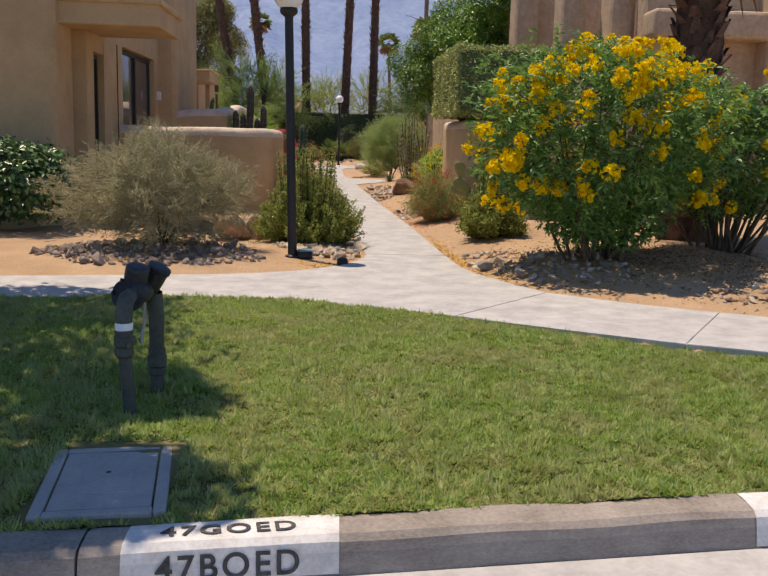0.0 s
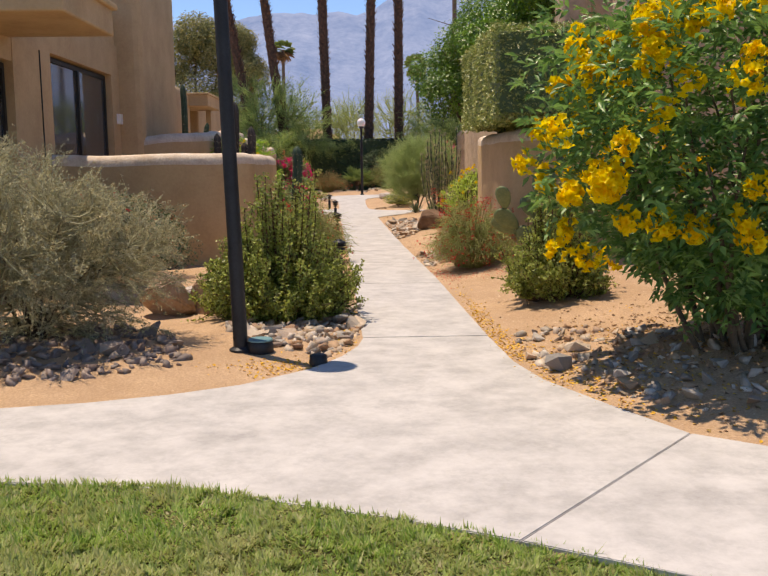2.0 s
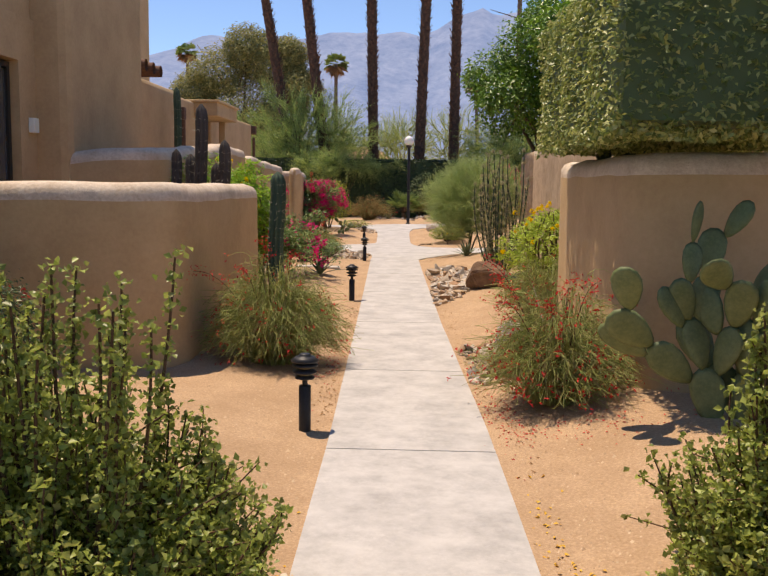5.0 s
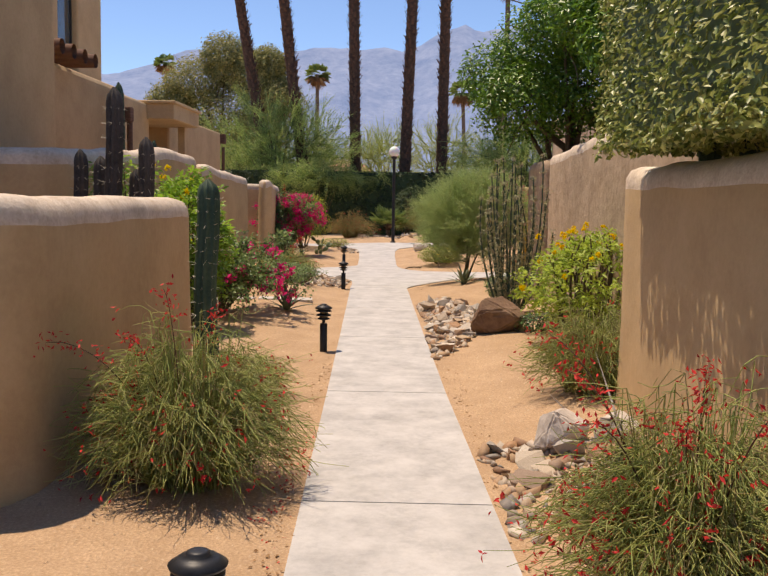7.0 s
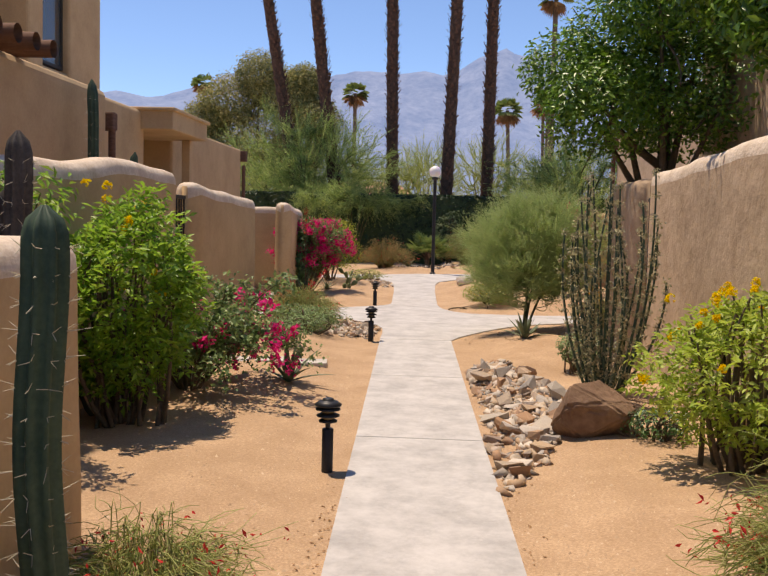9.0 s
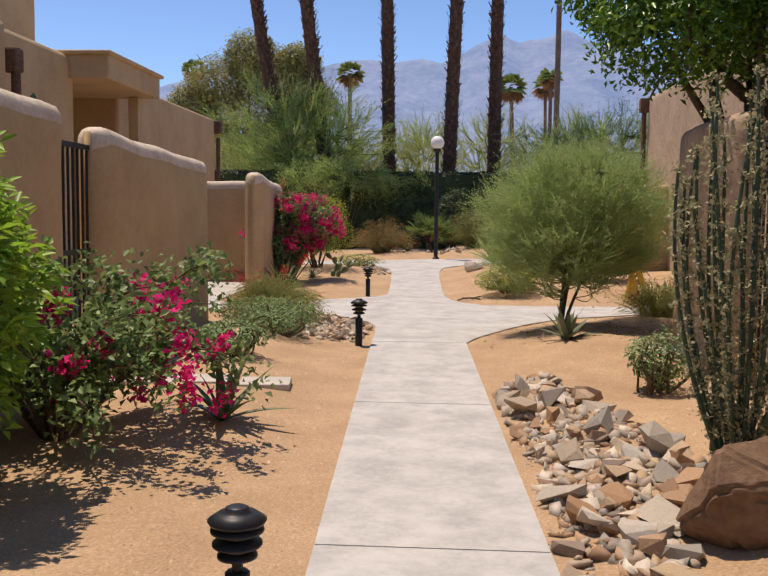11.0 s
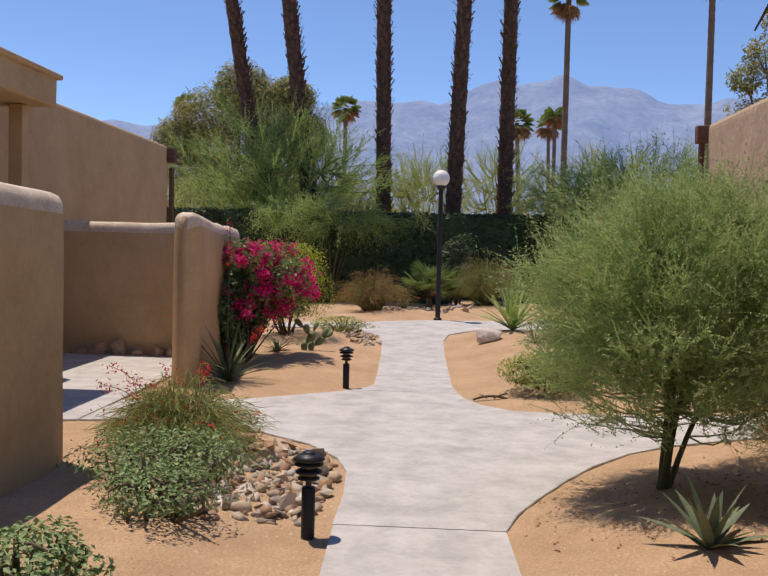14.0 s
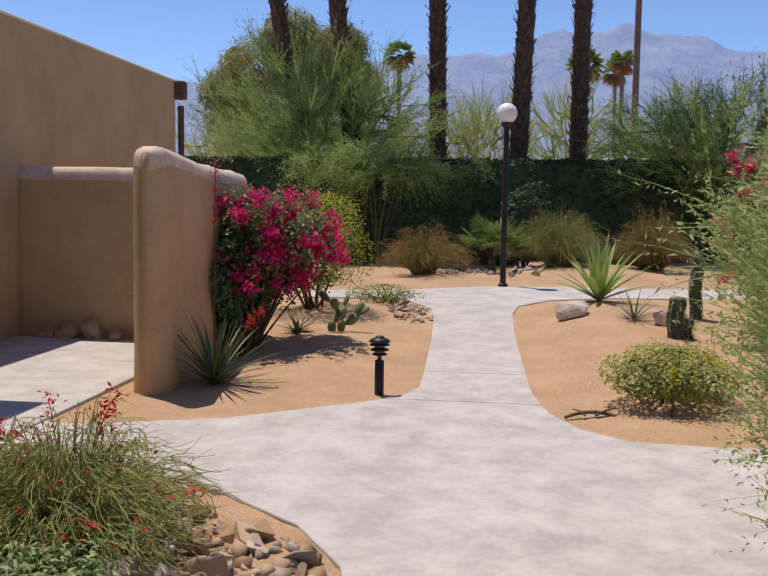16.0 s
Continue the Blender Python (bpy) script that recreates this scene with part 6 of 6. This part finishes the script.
bougainvillea((4.55, 36.2), 0.6, 1.75, 130, "bougainvillea with pink-red bracts", 66, 30, (0, 0), 0.3, 0.1)
twig = thing("fallen_twig", (2.5, 33.7, gz(2.5, 33.7)), "dark dry twig lying on sand", "twig")
part("twig", tubes("twig", [(curve((-0.16, 0, 0.012), (0.2, 0.05, 0.02), (0, 0.03, 0.03), 8), np.linspace(0.012, 0.016, 8)), (curve((0.05, 0.02, 0.03), (0.2, 0.1, 0.07), (0, 0, 0.01), 5), np.linspace(0.01, 0.006, 5)), (curve((-0.02, 0.01, 0.03), (-0.1, 0.1, 0.05), (0, 0, 0.01), 5), np.linspace(0.008, 0.004, 5))], 6), BARK, twig)
thread_bush((4.6, 31.0), 0.4, 0.45, "small thread-leaved bush with red flowers", 67, 320, 90)
for i, (x, lean) in enumerate(((4.85, -0.06), (5.02, 0.1), (5.2, 0.16))):
    q = thing("yellow_stake", (x, 33.9, gz(x, 33.9)), "leaning yellow stake supporting a cactus", "stake", "yellow stakes")
    part("stake", tubes("stake", [(np.array([(0, 0, -0.1), (-lean * 3, 0, 1.25)]), [0.045, 0.045])], 8), YELLOW_POST, q)

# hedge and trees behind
hedge_block("tall_hedge", (-9, 46.6, 0.1), (9, 48.0, 2.5), 30000, 0.11, L_FARHEDGE, "tall dark green hedge closing the garden, toned darker for tree shade", L_FARHEDGE, 71, 0.25)
for x, y, cz, rx, rz, k, label in ((-2.5, 49.0, 3.15, 2.65, 1.95, 300, "feathery green desert tree behind a hedge"), (6.6, 47.3, 2.5, 2.6, 1.5, 260, "feathery green desert tree over a hedge"), (10.6, 48.8, 2.9, 2.4, 1.7, 200, "feathery green desert tree behind a house")):
    wispy("feathery_acacia", (x, y), (0, 0, cz), (rx, rx * 0.8, rz), L_FEATHER, label, 72 + int(x), "tree", 9, 0.06, k, 15, 0.75, 0.6, 0.013, 0.06, 8, 0.75, 0.32, 0.15, 0.2, lumps=22, droop=0.12)
wispy("feathery_acacia", (-0.7, 46.6), (0, -0.35, 2.15), (1.9, 0.7, 0.5), L_FEATHER, "feathery branches drooping over a hedge", 73, "tree", 6, 0.04, 110, 14, 0.5, 0.4, 0.01, 0.05, 8, 0.0, 0.45, 0.2, 0.2, droop=0.5)
for i, (x, y, h, r) in enumerate(((1.4, 54, 4.8, 1.5), (4.0, 56, 4.9, 1.7), (-1.4, 57, 4.4, 1.5), (7.5, 57, 5.2, 1.9), (-6.5, 55, 4.0, 2.0))):
    wispy("pale_desert_tree", (x, y), (0, 0, h * 0.62), (r, r, h * 0.36), L_PALE, "pale sparse desert tree beyond a hedge", 76 + i, "tree", 11, 0.045, 150, 9, 0.8, 0.6, 0.02, 0.06, 4, 0.9, 0.3, 0.2, 0.2, bark=PALE_BARK, lumps=20)
for i, (x, y, lean) in enumerate(((-2.65, 50.6, -0.175), (-1.2, 49.0, -0.125), (0.42, 49.8, -0.022), (2.18, 48.6, 0.03), (3.68, 49.6, 0.006))):
    palm_trunk((x, y), 15.5 + i % 3, 0.2, lean, "tall palm trunk with shaggy dark leaf bases", 81 + i, z0=0.1)
for x, y, h, r, lean, f in ((-4.9, 88, 11.6, 0.16, 0.0, 0.85), (-8.2, 90, 8.9, 0.14, 0, 0.75), (6.4, 74, 8.7, 0.13, -0.05, 0.75), (13.4, 120, 15.2, 0.2, -0.03, 1.2), (12.4, 110, 14.6, 0.2, 0, 1.0), (9.6, 82, 17.6, 0.2, 0.0, 1.0), (18.4, 82, 19, 0.22, 0, 1.0), (-28.3, 130, 18.6, 0.22, 0, 1.2)):
    palm_trunk((x, y), h, r, lean, "distant fan palm with a green and dry brown head", int(x * 10) + 300, boots=False, mat=FAR_BARK, fan=f)
big = [(-2.6, 0, 6.5, 2.3), (0.4, 0, 7.5, 2.6), (2.6, 0, 6.6, 2.2), (-1.6, 0, 10, 2.3), (1.8, 0, 10.6, 2.2), (0.2, 0, 12.0, 2.0), (-3.3, 0, 8.6, 1.8), (3.6, 0, 9.2, 1.8), (0, 0, 4.4, 2.4), (-2.4, 0, 3.6, 2.0), (2.6, 0, 3.8, 2.0), (3.0, 0, 11.4, 1.5)]
tree("eucalyptus", (-13.2, 91), 5.0, [(a * 1.3, b, z * 1.14, r * 1.32) for a, b, z, r in big], 0.24, L_EUCA, 6500, "large dusty green tree in the distance", 95, 0.4, z0=0, aspect=2.2, droop=0.8)
tree("eucalyptus", (23.5, 84), 7.0, [(a * 0.7, b, z * 1.2 + 3, r * 0.75) for a, b, z, r in big], 0.36, L_EUCA, 600, "tall sparse pine-like tree in the distance", 96, 0.3, z0=0, aspect=3, droop=0.5)
CROWN = [(dx, dy, 4.3 + 0.9 * math.cos(dx * 1.7 + dy), 0.75 if dy < -1 else 1.15) for dx in (-2.6, -1.5, -0.35, 0.8) for dy in (-1.6, -0.5, 0.6, 1.7)] + [(1.75, -1.5, 4.4, 0.6), (1.6, -0.2, 4.6, 0.55)]
tree("street_tree", (-2.3, 8.6), 3.2, CROWN, 0.125, L_CITRUS, 2600, "street tree shading the lawn", 97, 0.12)


# ---- rocks ----
def rock_mesh(seed, sx, sy, sz, cuts=6, rough=0.12, smooth=0):
    rng = random.Random(seed)
    bm = bmesh.new()
    for _ in range(22 if smooth else 9):
        d = Vector((rng.gauss(0, 1), rng.gauss(0, 1), rng.gauss(0, 0.9))).normalized() * rng.uniform(0.8, 1.15)
        bm.verts.new((d.x * sx, d.y * sy, d.z * sz))
    hull = bmesh.ops.convex_hull(bm, input=bm.verts)
    bmesh.ops.delete(bm, geom=list({g for g in hull["geom_interior"] + hull["geom_unused"] if isinstance(g, bmesh.types.BMVert)}), context="VERTS")
    if smooth:
        bmesh.ops.dissolve_limit(bm, angle_limit=0.12, verts=bm.verts, edges=bm.edges)
        bmesh.ops.bevel(bm, geom=list(bm.edges), offset=min(sx, sy, sz) * 0.07, segments=2, affect="EDGES")
        bmesh.ops.triangulate(bm, faces=bm.faces)
        bmesh.ops.subdivide_edges(bm, edges=bm.edges, cuts=2)
        for v in bm.verts:
            v.co += v.co.normalized() * (noise.noise(v.co * 9 + Vector((seed, 0, 0))) * 0.018 + noise.noise(v.co * 28) * 0.006)
    bmesh.ops.triangulate(bm, faces=bm.faces)
    bmesh.ops.recalc_face_normals(bm, faces=bm.faces)
    me = bpy.data.meshes.new("stone")
    bm.to_mesh(me)
    bm.free()
    return me


def boulder(at, size, seed, mat, label, turn=0, sink=0.2):
    me = rock_mesh(seed, size[0] / 2, size[1] / 2, size[2] * 0.62, 9, 0.15, 1)
    me.materials.append(mat)
    ob = new("boulder", me)
    ob.matrix_basis = pose(at[0], at[1], gz(*at) + size[2] * (0.5 - sink), 0, 0, turn)
    return tagged(ob, label, "boulder")


boulder((0.3, 14.35), (0.5, 0.42, 0.4), 5, BOULDER, "tan and rust boulder on sand")
boulder((0.62, 14.5), (0.42, 0.36, 0.34), 21, BOULDER, "broken rust-brown boulder beside a jade shrub", 40)
boulder((0.45, 15.0), (0.4, 0.34, 0.3), 24, PALE_ROCK, "pale grey boulder behind a tan one", 70)
boulder((3.28, 23.8), (0.66, 0.5, 0.46), 8, BROWN_ROCK, "brown angular boulder beside the stone bed", 20)
boulder((3.2, 19.3), (0.32, 0.28, 0.28), 11, PALE_ROCK, "pale boulder among small stones")
boulder((3.45, 19.05), (0.3, 0.26, 0.24), 31, PALE_ROCK, "cream-white boulder among small stones", 30)
boulder((2.75, 38.2), (0.5, 0.35, 0.26), 14, PALE_ROCK, "pale smooth boulder beside a yucca", 10)
boulder((3.7, 37.3), (0.4, 0.3, 0.2), 17, PALE_ROCK, "pale low boulder on sand")

for i in range(7):
    boulder((-2.9 + 0.27 * i, 36.36 - 0.03 * (i % 2)), (0.26, 0.15, 0.16 + 0.05 * (i % 3)), 60 + i, BOULDER, "tan flat stone at the foot of a stucco wall", 10 * (i % 3) - 10)

kinds = [rock_mesh(i + 30, random.Random(i).uniform(0.8, 1.2), random.Random(i + 9).uniform(0.65, 1.0), random.Random(i + 5).uniform(0.5, 0.9)) for i in range(10)]
dark_kinds = [k.copy() for k in kinds]
for k in kinds:
    k.materials.append(STONES)
for k in dark_kinds:
    k.materials.append(DARK_STONES)


def stone_bed(poly, n, small, size, seed, group, dark=False):
    """Angular stones scattered in an outline: the larger ones singly, the fill as one mesh."""
    rng = random.Random(seed)
    xs, ys = [p[0] for p in poly], [p[1] for p in poly]

    def spot():
        while True:
            x, y = rng.uniform(min(xs), max(xs)), rng.uniform(min(ys), max(ys))
            if inside(np.array([x]), np.array([y]), poly)[0] and not any(inside(np.array([x]), np.array([y]), q)[0] for q in POLYGONS):
                return x, y
    for i in range(n):
        x, y = spot()
        s = size * rng.choice((0.6, 0.75, 0.9, 1.05, 1.25, 1.55)) * rng.uniform(0.85, 1.15)
        ob = new("stone", (dark_kinds if dark else kinds)[rng.randrange(10)])
        ob.matrix_basis = pose(x, y, gz(x, y) + s * 0.3, rng.uniform(-25, 25), rng.uniform(-25, 25), rng.uniform(0, 360)) @ Matrix.Scale(s, 4)
        tagged(ob, "angular grey-tan stone in a dry rock bed" if not dark else "dark angular stone under a desert shrub", "stone", group)
    vs, fs, o = [], [], 0
    for i in range(small):
        k = kinds[rng.randrange(10)]
        x, y = spot()
        m = pose(x, y, gz(x, y) + 0.004, rng.uniform(-40, 40), rng.uniform(-40, 40), rng.uniform(0, 360)) @ Matrix.Scale(size * rng.uniform(0.25, 1.0), 4)
        vv = np.ones((len(k.vertices), 4))
        co = np.empty(len(k.vertices) * 3)
        k.vertices.foreach_get("co", co)
        vv[:, :3] = co.reshape(-1, 3)
        idx = np.empty(len(k.polygons) * 3, np.int32)
        k.polygons.foreach_get("vertices", idx)
        vs.append((vv @ np.array(m).T)[:, :3])
        fs.append(idx.reshape(-1, 3) + o)
        o += len(vv)
    bed = place("gravel", mesh_arrays("gravel", np.concatenate(vs), np.concatenate(fs), 3), DARK_STONES if dark else STONES)
    tagged(bed, "scattered small broken stones on sand", "gravel", kind="stuff")


stone_bed([(1.25, 12.95), (1.75, 12.55), (1.96, 13.1), (1.95, 14.7), (1.75, 14.4), (1.35, 13.7), (0.95, 13.6), (1.0, 13.3)], 36, 330, 0.075, 1, "stones by the lamp post")
stone_bed([(-1.6, 12.5), (-0.9, 11.75), (0.2, 11.85), (0.85, 12.3), (0.55, 13.3), (-0.5, 13.6), (-1.5, 13.3)], 40, 700, 0.07, 2, "dark stones under a shrub", True)
stone_bed([(2.98, 12.3), (3.3, 11.5), (3.7, 11.0), (4.6, 10.9), (4.4, 12.2), (3.7, 13.2), (3.1, 13.3)], 26, 260, 0.06, 3, "stones under the yellow shrub")
stone_bed([(4.6, 10.4), (5.4, 9.9), (6.6, 9.6), (6.6, 10.2), (5.2, 10.6)], 12, 140, 0.07, 4, "stones beside the sidewalk")
stone_bed([(2.82, 18.0), (2.75, 19.4), (3.1, 19.5), (3.5, 19.2), (3.4, 18.4)], 30, 200, 0.075, 5, "stones by the walk")
stone_bed([(2.6, 22.5), (2.54, 26), (2.55, 27.2), (2.9, 27.3), (3.15, 26.2), (3.35, 24.6), (3.2, 24.2), (2.95, 23.2)], 150, 800, 0.08, 6, "dry rock bed by the walk")
stone_bed([(0.55, 29.2), (1.25, 29.3), (1.32, 30.3), (1.15, 31.0), (0.7, 31.4), (0.3, 31.5), (0.35, 30.6)], 50, 380, 0.08, 7, "rock bed at the crossing")
stone_bed([(1.1, 38.3), (0.95, 39.3), (0.4, 40.0), (0.3, 39.4), (0.8, 38.0)], 14, 130, 0.07, 8, "stones beyond the crossing")
stone_bed([(0.4, 43.4), (2.6, 43.0), (2.8, 45.2), (0.3, 45.4)], 12, 200, 0.09, 9, "stones before the hedge")

for i, (x, y, w, d, t) in enumerate(((0.85, 26.7, 0.36, 0.3, 6), (0.45, 26.72, 0.34, 0.3, 4), (0.0, 26.75, 0.4, 0.32, -3), (-0.4, 26.9, 0.4, 0.34, 5), (4.12, 28.1, 0.42, 0.36, 12))):
    f = place("flagstone", boxes(((-w / 2, -d / 2, -0.03), (w / 2, d / 2, 0.02), 0.008)), FLAG)
    f.matrix_basis = pose(x, y, gz(x, y) + 0.004, 0, 0, t)
    tagged(f, "grey square flagstone stepping slab in sand", "flagstone", "stepping stones to the gate")


# fallen petals and leaf litter along the walk's edges
def litter(n, spots, mat, size, label, seed):
    rng = np.random.default_rng(seed)
    c = []
    for x, y, sx, sy in spots:
        k = n // len(spots)
        px, py = rng.normal(x, sx, k), rng.normal(y, sy, k)
        near, far = np.zeros(k, bool), np.zeros(k, bool)
        for q in POLYGONS:
            near |= inside(px - 0.06, py, q)
            far |= inside(px + 0.06, py, q)
        px, py = px[~(near & far)], py[~(near & far)]
        c.append(np.stack([px, py, np.maximum(ground_z(px, py), np.where(ground_z(px, py) < -0.02, 0.014, -1)) + 0.006], 1))
    c = np.concatenate(c)
    ob = place("fallen_petals", leaves("fallen_petals", c, np.tile([0, 0, 1.0], (len(c), 1)), size, 1.6, rng, spread=0.25), mat)
    return tagged(ob, label, "litter", kind="stuff")


litter(2600, [(3.05, 12.4, 0.09, 0.5), (3.15, 11.5, 0.2, 0.25), (3.6, 12.0, 0.4, 0.6), (4.5, 11.2, 0.7, 0.5), (2.97, 13.8, 0.05, 0.8), (1.88, 13.7, 0.05, 0.5), (1.6, 12.3, 0.25, 0.12)], F_PETAL, 0.024, "fallen yellow petals along the walk", 5)
litter(700, [(1.65, 21.5, 0.05, 1.2), (2.72, 20.0, 0.05, 1.2), (1.78, 17.9, 0.06, 0.5), (2.95, 17.3, 0.1, 0.6), (2.58, 23.5, 0.05, 1.2)], L_DRY, 0.02, "dry fallen leaves along the walk", 6)


def pebbles(n, seed):
    """Coarse grit and tiny pebbles over the sand on both sides of the walk."""
    rng = np.random.default_rng(seed)
    y = rng.uniform(10.5, 40, n)
    side = rng.random(n) < 0.5
    off = rng.exponential(0.75, n)
    x = np.where(side, np.interp(y, [13.2, 29.3, 40], [1.95, 1.4, 0.9]) - off, np.interp(y, [13.2, 29.3, 40], [2.92, 2.37, 2.2]) + off)
    z = ground_z(x, y)
    ok = (z > -0.03) & (x > -3) & (x < 5.5)
    hit = np.zeros(n, bool)
    for poly in POLYGONS:
        hit |= inside(x, y, poly)
    ok &= ~hit
    x, y, z = x[ok], y[ok], z[ok]
    n = len(x)
    r = rng.uniform(0.003, 0.009, n)[:, None, None] * (1 + (rng.random(n) < 0.08)[:, None, None])
    tet = np.array([(1, 0, -0.3), (-0.5, 0.87, -0.3), (-0.5, -0.87, -0.3), (0.1, 0.1, 0.7)])
    v = np.stack([x, y, z + 0.002], 1)[:, None, :] + tet[None] * r * rng.uniform(0.6, 1.4, (n, 4, 1))
    b = np.arange(n)[:, None, None] * 4
    f = (b + np.array([(0, 1, 3), (1, 2, 3), (2, 0, 3)])[None]).reshape(-1, 3)
    ob = place("grit", mesh_arrays("grit", v.reshape(-1, 3), f, 3), GRIT)
    return tagged(ob, "coarse grit scattered over tan sand", "grit", kind="stuff")


pebbles(26000, 8)
L_MULCH = leafy("brown_leaf_litter", [(0.09, 0.055, 0.035), (0.16, 0.1, 0.06), (0.24, 0.16, 0.09), (0.3, 0.2, 0.08)], 0.9, 0.05, 0.1)
litter(5200, [(5.0, 11.7, 0.8, 0.55), (6.2, 11.2, 0.8, 0.6), (4.6, 12.6, 0.8, 0.6)], L_MULCH, 0.03, "brown leaf litter in the shade of flowering shrubs", 9)
litter(420, [(2.92, 17.2, 0.1, 0.45), (1.72, 18.8, 0.07, 0.5), (3.3, 16.7, 0.35, 0.15)], F_RED, 0.018, "fallen red flowers beside the walk", 10)
litter(900, [(3.5, 29.9, 0.6, 0.5), (4.2, 29.6, 0.6, 0.5)], L_MULCH, 0.022, "dry twigs and leaves under a palo verde", 11)


# ---- mountains ----
az = np.linspace(-1.25, 1.25, 260)
ridge = np.interp(np.degrees(az), [-70, -45, -28, -20, -14, -8, -3.5, 0.0, 3.5, 5.5, 7.5, 9.5, 11.5, 14, 18, 22, 30, 45, 70], [5.0, 6.4, 7.0, 6.9, 8.0, 8.4, 8.6, 8.7, 10.2, 9.9, 10.4, 9.8, 9.2, 8.6, 8.7, 7.6, 7.2, 6.5, 5.0])
D0, D1 = 1500.0, 3200.0
mv, rows_n = [], 46
for j in range(rows_n):
    t = j / (rows_n - 1)
    dist = D0 + (D1 - D0) * t
    for i, a in enumerate(az):
        q = Vector((a * 9, t * 3.0, 0))
        fr = 1 - abs(noise.noise(q * 1.3)) * 1.3
        fine = noise.fractal(q * 2.2, 0.9, 2.1, 6)
        crest = math.tan(radians(ridge[i])) * 2600 * 1.16
        h = crest * min(1.0, max(0, (t - 0.05) / 0.6)) ** 1.25 * (0.9 + 0.1 * fr * min(1, t + 0.2)) + fine * crest * 0.05
        if t > 0.66:
            h *= 1 - (t - 0.66) * 1.6
        mv.append((1.9 + math.sin(a) * dist, math.cos(a) * dist, h - 12 if j else -60))
ii, jj = np.meshgrid(np.arange(rows_n - 1), np.arange(len(az) - 1), indexing="ij")
k = len(az)
mq = np.stack([ii * k + jj, ii * k + jj + 1, (ii + 1) * k + jj + 1, (ii + 1) * k + jj], -1).reshape(-1, 4)
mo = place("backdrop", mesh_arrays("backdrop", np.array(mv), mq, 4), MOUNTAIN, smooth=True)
tagged(mo, "desert mountains on the horizon, glowing blue in place of haze", "mountains", kind="structure")
